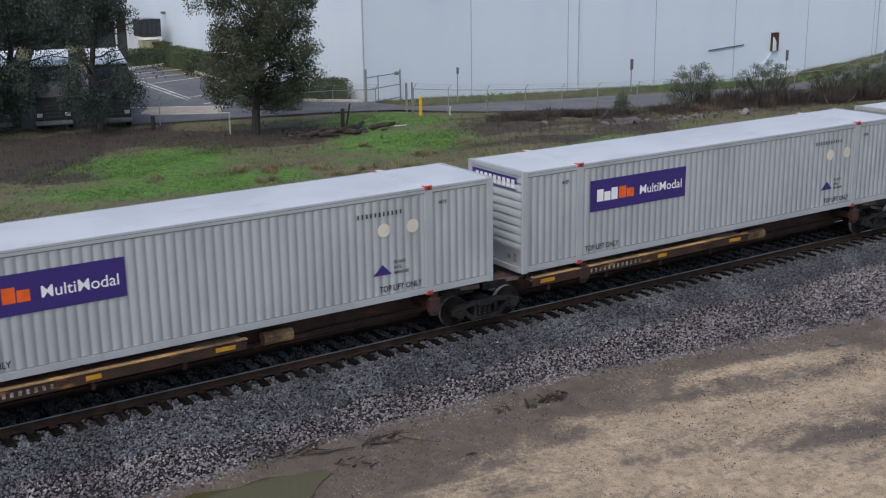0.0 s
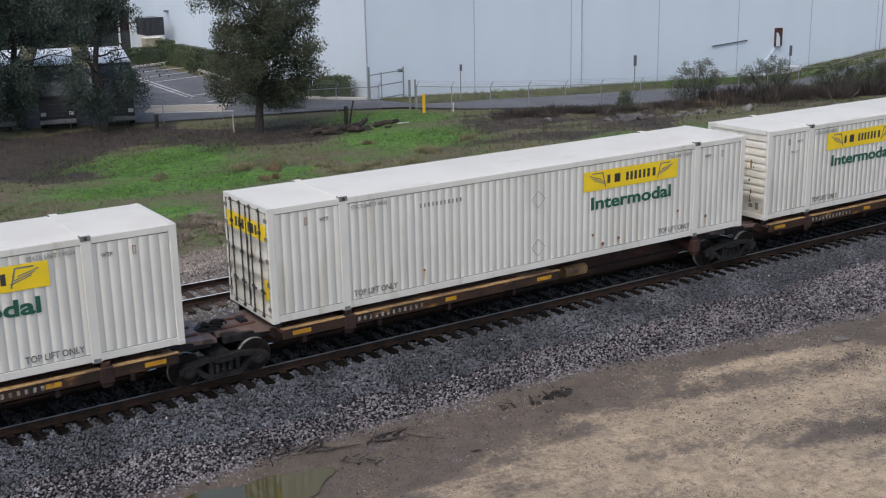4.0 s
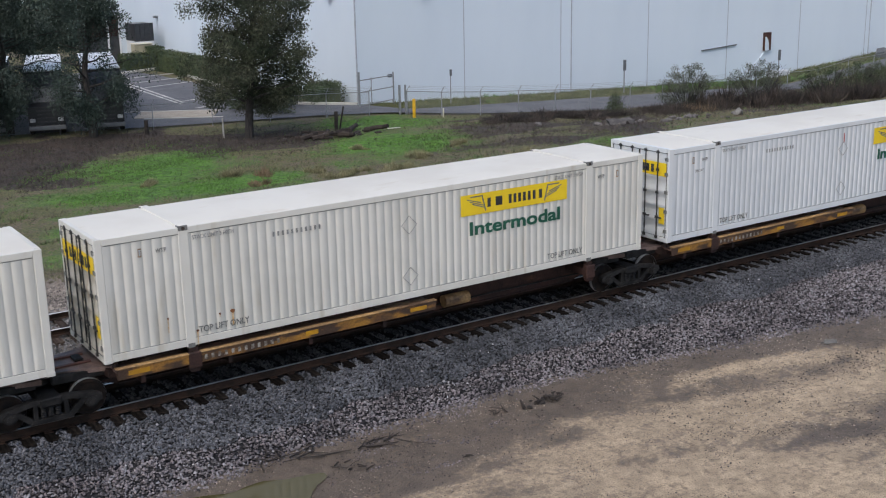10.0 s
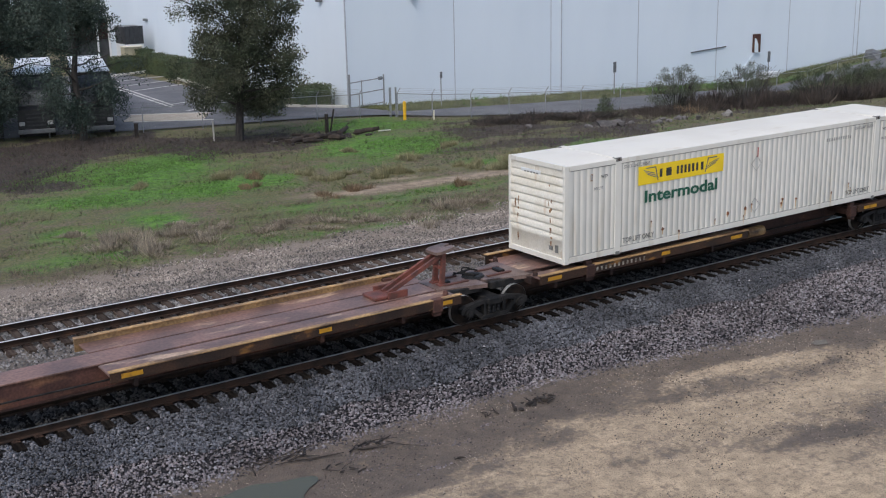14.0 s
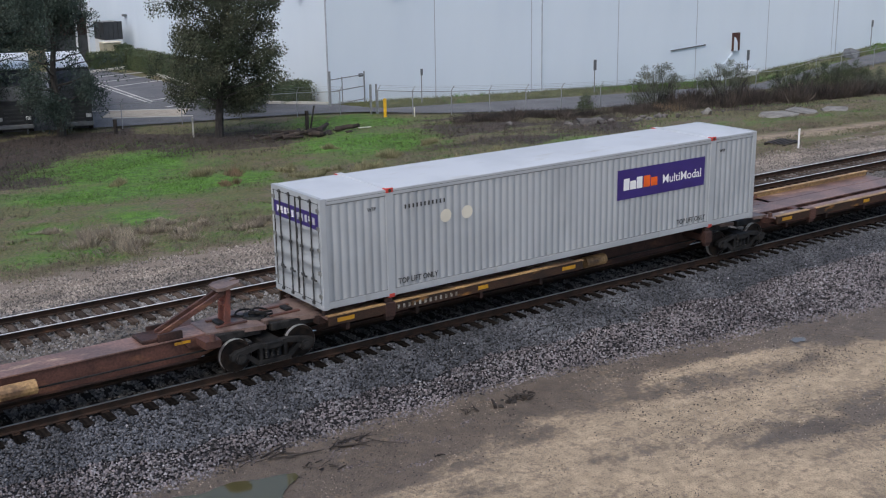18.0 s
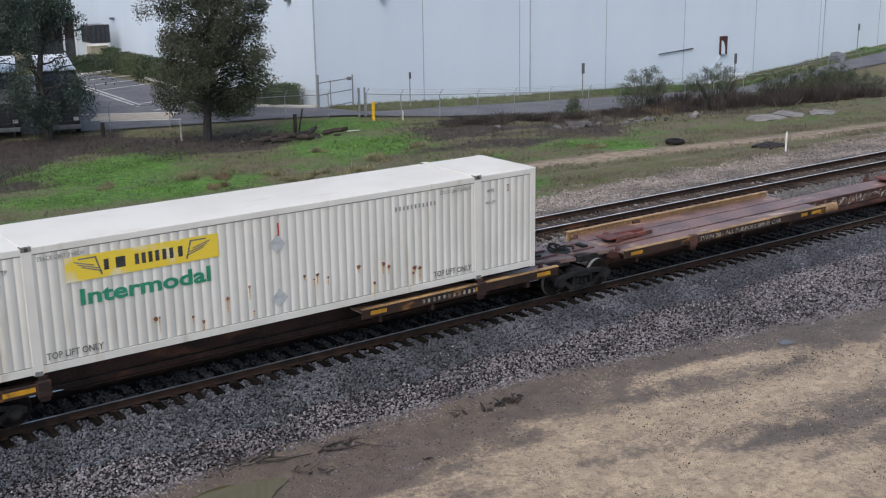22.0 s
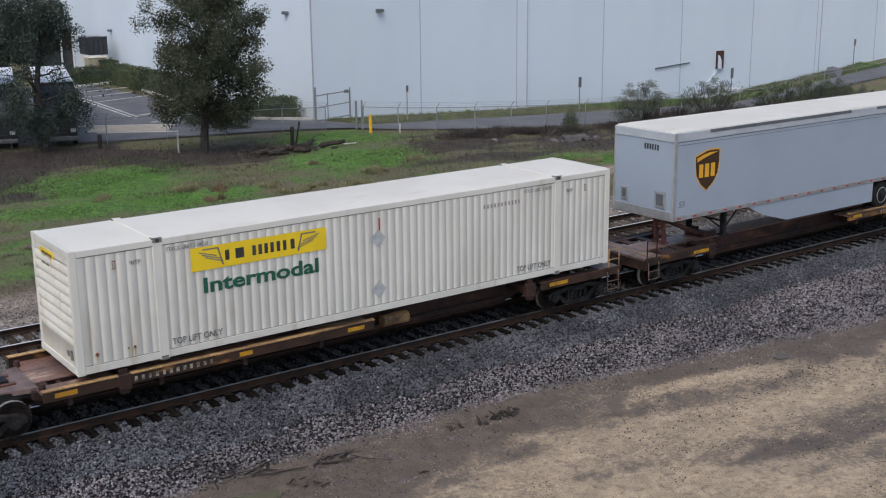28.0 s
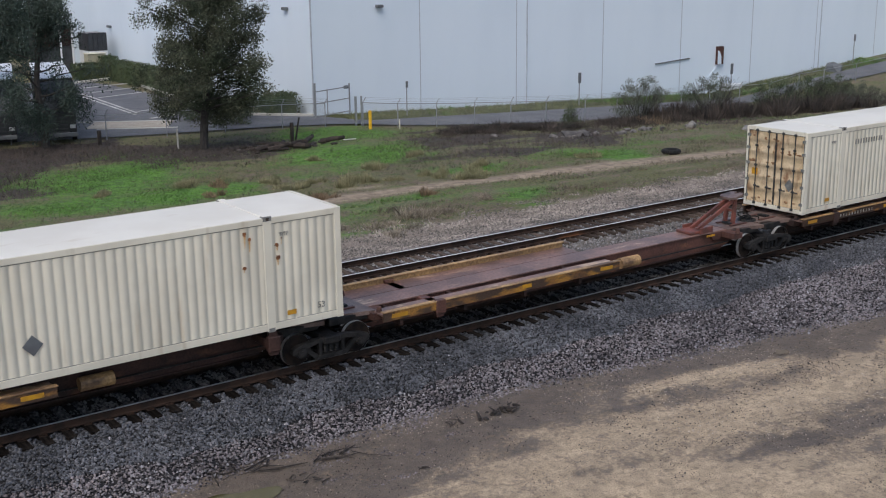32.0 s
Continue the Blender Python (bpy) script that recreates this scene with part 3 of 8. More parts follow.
def purple_logo(c, x, z0, faded=False):
    w, h = 3.72, 0.9
    bm = bmn()
    prism(bm, ((x, z0), (x + w, z0), (x + w, z0 + h), (x, z0 + h)), 'y', YF - 0.004, YF)
    sign = part("sign_panel", bm, M_FADED if faded else M_PURPLE, c, "peeling lilac and white sign" if faded else "deep purple sign panel")
    bar_row("sign_bar", sign, M_SIGNWHITE, "white letter-like bar", x + 0.25, x + 1.05, z0 + 0.27, z0 + 0.62, 3, YF - 0.005, 0, 0.12, (1, 0.75, 1))
    if faded:
        for k in range(16):
            bm = bmn()
            a = x + 0.05 + k * w / 16
            prism(bm, ((a, z0), (a + 0.085, z0), (a + 0.085, z0 + h), (a, z0 + h)), 'y', YF - 0.006, YF - 0.004)
            part("lilac_strip", bm, M_LILAC, sign, "strip of lilac vinyl left in a fold")
    if not faded:
        bar_row("sign_bar", sign, M_ORANGE, "orange letter-like bar", x + 1.07, x + 1.68, z0 + 0.27, z0 + 0.62, 2, YF - 0.005, 0, 0.1, (1, 0.75))
        me = letters("MultiModal", 0.27, M_SIGNWHITE, 0.002)
        part("white_word", me, None, sign, "white word MultiModal", at=Matrix.Translation((x + 1.86, YF - 0.006, z0 + 0.29)) @ Matrix.Diagonal((1.7 / width_of(me), 1, 1, 1)))


def end_sign(c, panel, marks, z0=2.36, z1=2.62, y0=-0.2, y1=0.75, count=6):
    bm = bmn()
    box(bm, 0.02, 0.028, y0, y1, z0, z1)
    s = part("end_sign", bm, panel, c)
    bm = bmn()
    step = (y1 - y0 - 0.2) / count
    for i in range(count):
        box(bm, 0.015, 0.02, y0 + 0.1 + i * step, y0 + 0.1 + (i + 0.65) * step, z0 + 0.07, z1 - 0.07)
    part("end_sign_writing", bm, marks, s)["kind"] = "stuff"


def blotch(bm, y, z, w, h, rnd, x0, x1):
    """A ragged patch on an end wall."""
    pts = []
    for k in range(11):
        a = k / 11 * 6.2832
        r = rnd.uniform(0.55, 1.1)
        pts.append((y + w * r * math.cos(a), z + h * r * math.sin(a) - (0.5 * h if math.sin(a) < -0.7 else 0)))
    prism(bm, pts, 'x', x0, x1)


def rust_spots(c, seed, count, zone):
    """Ragged rust blooms with short runs below them."""
    rnd = random.Random(seed)
    for _ in range(count):
        x, z = rnd.uniform(zone[0], zone[1]), rnd.uniform(zone[2], zone[3])
        r = rnd.uniform(0.02, 0.06)
        pts = [(x + r * rnd.uniform(0.7, 1.3) * math.cos(a), z + r * rnd.uniform(0.7, 1.4) * math.sin(a)) for a in np.linspace(0, 2 * math.pi, 9)[:-1]]
        bm = bmn()
        prism(bm, pts, 'y', YF - 0.003, YF + 0.002)
        part("rust_spot", bm, M_RUST, c, "dark rust bloom")
        run = rnd.uniform(0.08, 0.4)
        bm = bmn()
        prism(bm, ((x - r * 0.6, z - r * 0.4), (x - r * 0.3, z - run), (x + r * 0.2, z - run * 0.9), (x + r * 0.6, z - r * 0.4)), 'y', YF - 0.0015, YF + 0.002)
        part("rust_run", bm, M_RUSTRUN, c, "orange runoff below a rust bloom")


def container(u, paint, label, end, logo, post_paint=None, group="containers on the train", roof=None, folded=True, word_at="left", number=True, reds=False, spots=None, marks=(), deep_rail=0.16, text_ink=None, door_paint=None):
    """One 53-foot box. end: 'ribs' or 'doors' at the end that leads; u: its leading end along the train."""
    c = thing("shipping_container", label, "container", group)
    roofm = roof or (M_ROOFGREY if paint in (M_GREY, M_DULL) else M_ROOF)
    put(c, "floor_frame", frame_mesh(paint, folded), 0, 0, 0)
    for near in (True, False):
        if folded:
            put(c, "side_sheet", side_sheet(paint, near, folded), 0, 0, 0)
        else:
            step = (CL - 0.32) / 13
            for k in range(13):
                bm = bmn()
                a, b = sorted(((1, -1)[near] * (CW - 0.04), (1, -1)[near] * (CW - 0.012)))
                box(bm, 0.16 + k * step + 0.004, 0.16 + (k + 1) * step - 0.004, a, b, 0.12, CH - 0.1, 0.003)
                part("side_panel", bm, paint, c)
        put(c, "top_rail", top_rail_mesh(M_ALU if not folded else paint, near, deep_rail), 0, 0, 0)
    put(c, "roof_sheet", roof_mesh(roofm), 0, 0, 0)
    for xa in (POST - 0.1, CL - POST - 0.1):
        put(c, "roof_bow", roof_cap(roofm, xa, xa + 0.2), 0, 0, -0.012)
    for y in (-1, 1):
        for x in (0.09, CL - 0.09):
            put(c, "corner_post", post_mesh(post_paint or paint, 0.18), x, y * (CW - 0.05), 0)
            put(c, "corner_casting", casting_mesh(paint), x, y * (CW - 0.08), -0.004)
        for x in (POST, CL - POST):
            put(c, "lift_post", post_mesh(post_paint or paint, 0.24), x, y * (CW - 0.047), 0)
            f = put(c, "lift_casting", casting_mesh(M_REDPAINT if reds else M_GREYINK, 0.24), x, y * (CW - 0.075), CH - 0.1, "red lift casting" if reds else "dark lift casting")
            if y < 0:
                put(f, "hollow", hole_mesh(), 0, -0.086, 0.06)
            if y < 0:
                put(c, "foot_casting", casting_mesh(M_REDPAINT if reds else M_GREYINK, 0.2), x, y * (CW - 0.08), -0.03)
    # dark strips: painted shadow gap under the top rail, seam above the bottom rail
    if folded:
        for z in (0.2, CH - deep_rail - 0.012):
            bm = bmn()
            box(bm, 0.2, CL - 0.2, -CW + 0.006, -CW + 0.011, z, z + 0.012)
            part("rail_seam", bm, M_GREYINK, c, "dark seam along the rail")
    # trailing end
    bm = bmn()
    box(bm, CL - 0.06, CL - 0.02, -CW + 0.1, CW - 0.1, 0.1, CH - 0.05)
    part("rear_panel", bm, paint, c)
    for x in (0.06, CL - 0.06):
        bm = bmn()
        box(bm, x - 0.06, x + 0.06, -CW + 0.12, CW - 0.12, 0.0, 0.16, 0.01)
        part("end_sill", bm, paint, c)
        bm = bmn()
        box(bm, x - 0.06, x + 0.06, -CW + 0.12, CW - 0.12, CH - 0.13, CH + 0.012, 0.01)
        part("end_header", bm, paint, c)
    if end == "ribs":
        put(c, "ribbed_end", ribbed_end(M_DOORDIRT if paint is M_WHITE or "rust-streaked" in label else paint), 0, 0, 0)
        bm = bmn()
        box(bm, 0.0, 0.03, -1.0, -0.88, 0.3, 0.52)
        box(bm, 0.01, 0.03, -0.75, -0.6, 0.34, 0.46)
        part("document_holder", bm, M_GREYINK, c)
    else:
        for s in (-1, 1):
            d = put(c, "door", door_leaf(door_paint if door_paint else M_DOORTAN if paint is M_CREAM else M_DOORDIRT if paint is M_WHITE else paint, s, folded), 0, 0, 0)
            put(d, "door_seal", seal_mesh(s), 0, 0, 0, "dark rubber door seal")
            for y in (s * 0.3, s * 0.82):
                put(d, "locking_bar", lockbar_mesh(), -0.01, y, 0)
            for z in (0.35, 0.95, 1.55, 2.1, 2.55):
                put(d, "hinge", hinge_mesh(), 0.0, s * (CW - 0.11), z)
    # markings on the side turned to the line of sight
    ink = text_ink or (M_BLACKINK if paint in (M_GREY, M_DULL) else M_GREYINK)
    t = letters("TOP LIFT ONLY", 0.155, ink, 0.003, 0.84)
    for x in (POST + 0.2, CL - POST - 0.25 - width_of(t)):
        if paint is not M_CREAM:
            put(c, "lift_lettering", t, x, YF - 0.001, 0.3, "dark words TOP LIFT ONLY")
    w = letters("WTP", 0.1, ink, 0.002, 0.85)
    put(c, "pad_lettering", w, POST - 0.68, YF - 0.001, CH - 0.5, "dark letters WTP")
    put(c, "pad_lettering", w, CL - POST + 0.3, YF - 0.001, CH - 0.5, "dark letters WTP")
    if "stack" in marks:
        s = letters("STACK LIMIT 3 HIGH", 0.1, M_FAINT, 0.001, 0.8)
        put(c, "stack_lettering", s, POST + 0.2, YF - 0.001, CH - 0.33, "faded words STACK LIMIT 3 HIGH")
        put(c, "stack_lettering", s, CL - POST - 0.25 - width_of(s), YF - 0.001, CH - 0.33, "faded words STACK LIMIT 3 HIGH")
    if "stack2" in marks:
        s = letters("STACK TWO HIGH ONLY", 0.085, ink, 0.001, 0.85)
        put(c, "stack_lettering", s, POST + 0.2, YF - 0.001, CH - 0.4, "dark words STACK TWO HIGH ONLY")
        put(c, "stack_lettering", s, CL - POST - 0.25 - width_of(s), YF - 0.001, CH - 0.4, "dark words STACK TWO HIGH ONLY")
    if "pin" in marks:
        s = letters("PIN LIFT", 0.09, M_FAINT, 0.001, 0.8)
        put(c, "pin_lettering", s, POST - 0.95, YF - 0.001, CH - 0.82, "small words PIN LIFT")
        put(c, "pin_lettering", s, CL - POST + 0.25, YF - 0.001, CH - 0.82, "small words PIN LIFT")
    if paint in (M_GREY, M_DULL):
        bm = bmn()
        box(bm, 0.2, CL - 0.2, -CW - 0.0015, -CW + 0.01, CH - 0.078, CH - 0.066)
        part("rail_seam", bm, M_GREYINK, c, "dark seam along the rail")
    left = word_at == "left"
    if number:
        xa = CL - POST - 2.7 if left else POST + 2.2
        if logo in ("purple", "peeled"):
            xa = CL - POST - 2.1 if left else POST + 0.45
        tall = 0.0
        if logo == "":
            xa, tall = POST + 0.7, 0.07
        part("number_marking", bars(xa, xa + 1.35 + tall * 5, CH - 0.58 - tall, CH - 0.47, 11, YF, 0, 0.6), ink if logo in ("purple", "peeled", "") else M_FAINT, c, "row of thin dark bars")["kind"] = "stuff"
    lx = 2.82 if left else 9.66
    if logo in ("yellow", "faded", "big", "wide"):
        yellow_logo(c, lx if logo != "wide" else 9.5, {"yellow": "normal"}.get(logo, logo))
    elif logo in ("purple", "peeled"):
        purple_logo(c, 2.4 if left else 10.0, 1.42, logo == "peeled")
    if "diamonds" in marks:
        dx = 7.95 if left else 8.05
        for z in (0.62, 1.98):
            put(c, "placard_frame", diamond_frame(), dx, YF - 0.004, z, "empty diamond placard frame")
    if "stickers" in marks:
        for z in (0.62, 1.98):
            put(c, "placard_holder", diamond_mesh(M_SILVER), 7.95, YF, z, "silver diamond placard")
    if "redmark" in marks:
        bm = bmn()
        box(bm, 7.98 if left else 8.05, 8.02 if left else 8.09, YF - 0.003, YF, 2.18, 2.5)
        part("red_stripe", bm, M_REDPAINT, c, "short red stripe")
    if "rounds" in marks:
        for i in range(2):
            bm = bmn()
            disc(bm, (CL - POST - 1.35 + 0.85 * i) if left else POST + 1.75 + 0.7 * i, YF - 0.003, YF, CH - 0.95, 0.18, 20)
            part("round_sticker", bm, M_CREAM, c, "pale round sticker")
    if "triangle" in marks:
        bm = bmn()
        xa = CL - POST - 1.7
        prism(bm, ((xa, 0.75), (xa + 0.55, 0.75), (xa + 0.28, 1.02)), 'y', YF - 0.003, YF)
        part("triangle_mark", bm, M_PURPLE, c, "dark blue triangle mark")
        for word, z in (("ROAD", 1.0), ("RAIL", 0.86), ("MARINE", 0.72)):
            put(c, "small_lettering", letters(word, 0.09, ink, 0.001), xa + 0.62, YF - 0.001, z, "small dark word " + word)
    if "plate" in marks:
        put(c, "placard_holder", diamond_mesh(M_TARP), 8.35 if "mid" in marks else 9.9, YF, 0.85, "dark grey diamond placard")
    if "patches" in marks:
        for x, z in ((1.0, 2.42), (CL - 1.0, 2.42)):
            bm = bmn()
            box(bm, x - 0.04, x + 0.04, YF - 0.003, YF, z - 0.1, z + 0.1)
            plate = part("data_plate", bm, M_SILLTOP, c, "small yellowed data plate")
            bm = bmn()
            box(bm, x - 0.022, x + 0.022, YF - 0.005, YF - 0.003, z - 0.075, z + 0.075)
            part("plate_text", bm, M_SILVER, plate)
    if "foot" in marks:
        bm = bmn()
        box(bm, 1.2, 1.45, YF - 0.003, YF, 0.33, 0.45)
        part("yellow_plate", bm, M_REFLECT, c, "small yellow plate")
        bm = bmn()
        box(bm, CL - 1.6, CL - 1.35, YF - 0.003, YF, 0.33, 0.45)
        part("yellow_plate", bm, M_REFLECT, c, "small yellow plate")
        s = letters("53", 0.16, ink, 0.002)
        put(c, "size_lettering", s, CL - 0.75, YF - 0.001, 0.36, "dark figures 53")
    if spots:
        rust_spots(c, *spots)
    c["u"] = u
    CARGO.append((c, u))
    return c


CARGO, UNITS, WHEELS = [], [], []


# ---- spine cars ----
def side_frame_mesh():
    """Cast side frame of a truck: arched top chord, two windows, spring nest and bearing adapters."""
    def make():
        bm = bmn()
        top = [(-1.14, 0.40), (-1.13, 0.53), (-0.95, 0.60), (-0.45, 0.68), (0.45, 0.68), (0.95, 0.60), (1.13, 0.53), (1.14, 0.40)]
        low = [(1.04, 0.36), (0.90, 0.46), (0.42, 0.575), (-0.42, 0.575), (-0.90, 0.46), (-1.04, 0.36)]
        prism(bm, top + low, 'y', -0.085, 0.085)
        for s in (-1, 1):
            prism(bm, ((s * 0.38, 0.6), (s * 0.29, 0.6), (s * 0.29, 0.24), (s * 0.38, 0.24)), 'y', -0.075, 0.075)
            prism(bm, ((s * 0.86, 0.5), (s * 0.72, 0.53), (s * 0.38, 0.25), (s * 0.46, 0.15)), 'y', -0.065, 0.065)
            prism(bm, ((s * 1.0, 0.5), (s * 0.78, 0.52), (s * 0.73, 0.36), (s * 0.80, 0.29), (s * 0.98, 0.29), (s * 1.05, 0.38)), 'y', -0.11, 0.11)
        prism(bm, ((-0.48, 0.14), (0.48, 0.14), (0.42, 0.25), (-0.42, 0.25)), 'y', -0.1, 0.1)
        return mesh_of("side_frame", bm, M_IRON)
    return shared("side_frame", make)


def spring_mesh():
    """One coil spring: a ridged upright cylinder."""
    def make():
        bm = bmn()
        prof = [(0.0, 0.26)] + [(0.078 if k % 2 else 0.06, 0.26 + k * 0.022) for k in range(13)] + [(0.0, 0.546)]
        rings = [[bm.verts.new((r * math.cos(a * 0.6283), r * math.sin(a * 0.6283), z)) for a in range(10)] for r, z in prof[1:-1]]
        for A, B in zip(rings, rings[1:]):
            for k in range(10):
                bm.faces.new((A[k], A[(k + 1) % 10], B[(k + 1) % 10], B[k]))
        bm.faces.new(rings[0][::-1])
        bm.faces.new(rings[-1])
        return mesh_of("spring", bm, M_IRON)
    return shared("springs", make)


def spring_cap_mesh():
    def make():
        bm = bmn()
        box(bm, -0.27, 0.27, -0.1, 0.1, 0.54, 0.63, 0.01)
        return mesh_of("bolster_end", bm, M_IRON)
    return shared("spring_cap", make)


def wheelset_mesh():
    def make():
        bm = bmn()
        tube(bm, (0, -1.05, 0), (0, 1.05, 0), 0.075, seg=12)
        for s in (-1, 1):
            disc(bm, 0, s * 0.73, s * 0.77, 0, 0.36, 28)
            disc(bm, 0, s * 0.70, s * 0.84, 0, 0.13, 20)
            for y0, y1, r in ((s * 0.685, s * 0.715, 0.445),):
                disc(bm, 0, y0, y1, 0, r, 32)
            for k in range(32):
                t0, t1 = 2 * math.pi * k / 32, 2 * math.pi * (k + 1) / 32
                v = [bm.verts.new((math.sin(t) * r, y, math.cos(t) * r)) for r, y in ((0.345, s * 0.825), (0.415, s * 0.825)) for t in (t0, t1)]
                bm.faces.new((v[0], v[1], v[3], v[2]))
                v = [bm.verts.new((math.sin(t) * 0.42, y, math.cos(t) * 0.42)) for y in (s * 0.715, s * 0.826) for t in (t0, t1)]
                bm.faces.new((v[0], v[1], v[3], v[2])).material_index = 1
        me = mesh_of("wheelset", bm, M_WHEEL)
        me.materials.append(M_TREAD)
        return me
    return shared("wheelset", make)


def bearing_mesh():
    def make():
        bm = bmn()
        disc(bm, 0, -0.1, 0.1, 0, 0.13, 16)
        disc(bm, 0, -0.13, -0.1, 0, 0.075, 12)
        return mesh_of("bearing_cap", bm, M_IRON)
    return shared("bearing", make)


def truck(parent, x):
    """A two-axle truck under a unit, centred at x."""
    def bolster():
        bm = bmn()
        box(bm, -0.24, 0.24, -1.15, 1.15, 0.5, 0.7, 0.03)
        disc(bm, 0, -0.01, 0.01, 0.6, 0.02)
        bmesh.ops.create_cone(bm, cap_ends=True, segments=20, radius1=0.3, radius2=0.26, depth=0.16, matrix=Matrix.Translation((0, 0, 0.76)))
        tube(bm, (-0.89, -0.5, 0.5), (0.89, -0.5, 0.5), 0.03)
        tube(bm, (-0.89, 0.5, 0.5), (0.89, 0.5, 0.5), 0.03)
        return mesh_of("truck", bm, M_IRON)
    t = put(parent, "truck", shared("bolster", bolster), x, 0, 0, "grimy two-axle truck")
    for s in (-1, 1):
        put(t, "side_frame", side_frame_mesh(), 0, s * 1.02, 0)
        put(t, "bolster_end", spring_cap_mesh(), 0, s * 1.02, 0)
        if s < 0:
            for dx in (-0.16, 0.0, 0.16):
                put(t, "spring", spring_mesh(), dx, s * 1.02, 0)
        for dx in (-0.89, 0.89):
            put(t, "bearing_cap", bearing_mesh(), dx, s * 1.06, 0.42, rz=0 if s < 0 else 180)
    for dx in (-0.89, 0.89):
        w = put(t, "wheelset", wheelset_mesh(), dx, 0, 0.42)
        WHEELS.append((w, parent, x + dx))
    return t


def hitch(parent, x, lean, raised=True, red=False):
    """Trailer hitch: a head plate on two legs with a sloping strut; lean is the strut's way along x."""
    colour = M_HITCHRED
    bm = bmn()
    if raised:
        for y in (-0.17, 0.17):
            prism(bm, ((x - 0.07, 1.04), (x + 0.09, 1.04), (x + 0.05 - lean * 0.1, 1.98), (x - 0.06 - lean * 0.1, 1.98)), 'y', y - 0.045, y + 0.045)
            box(bm, x - 0.13, x + 0.15, y - 0.1, y + 0.1, 1.02, 1.08, 0.015)
        box(bm, x - 0.05, x + 0.05, -0.17, 0.17, 1.5, 1.58)
    else:
        box(bm, x - 0.5, x + 0.5, -0.26, 0.26, 1.04, 1.14, 0.03)
        for y in (-0.3, 0.3):
            box(bm, x - 0.55, x - 0.35, y - 0.06, y + 0.06, 1.02, 1.22, 0.02)
    post = part("hitch_stand", bm, colour, parent, "upright trailer hitch stand" if raised else "folded trailer hitch")
    bm = bmn()
    if raised:
        h = x - lean * 0.1
        prism(bm, ((-0.38, -0.3), (-0.2, -0.42), (0.3, -0.36), (0.42, -0.1), (0.16, -0.05), (0.16, 0.05), (0.42, 0.1), (0.3, 0.36), (-0.2, 0.42), (-0.38, 0.3)), 'z', 1.98, 2.06)
        bmesh.ops.transform(bm, matrix=Matrix.Translation((h, 0, 2.02)) @ Matrix.Rotation(radians(8 * lean), 4, 'Y') @ Matrix.Diagonal((-lean * 0.85, 0.8, 1, 1)) @ Matrix.Translation((0, 0, -2.02)), verts=bm.verts)
    else:
        box(bm, x - 0.9, x - 0.3, -0.3, 0.3, 1.14, 1.2, 0.02)
    part("hitch_head", bm, M_HEADPLATE if raised else colour, post, "worn slotted hitch plate" if raised else "")
    xe = x + lean * 1.75
    for y in (-0.14, 0.14):
        bm = bmn()
        if raised:
            a0, b0 = (x - lean * 0.06, 1.9), (xe, 1.1)
            prism(bm, ((a0[0], a0[1] + 0.07), (b0[0], b0[1] + 0.07), (b0[0], b0[1] - 0.06), (a0[0], a0[1] - 0.06)), 'y', y - 0.04, y + 0.04)
        else:
            box(bm, x - 0.2, x + 1.1, y * 1.4 - 0.05, y * 1.4 + 0.05, 1.06, 1.18, 0.01)
        part("hitch_strut", bm, M_HITCHRED if red or not raised else M_SPINERED, post, "oxide-red hitch strut" if red else "")
    bm = bmn()
    if raised:
        box(bm, min(xe - lean * 0.15, xe + lean * 0.5), max(xe - lean * 0.15, xe + lean * 0.5), -0.34, 0.34, 1.03, 1.12, 0.02)
        for y in (-0.38, 0.38):
            box(bm, xe - 0.12, xe + 0.5, y - 0.03, y + 0.03, 1.02, 1.22, 0.01)
        part("strut_shoe", bm, M_HITCHRED if red else M_SPINE, post)
    else:
        bm.free()


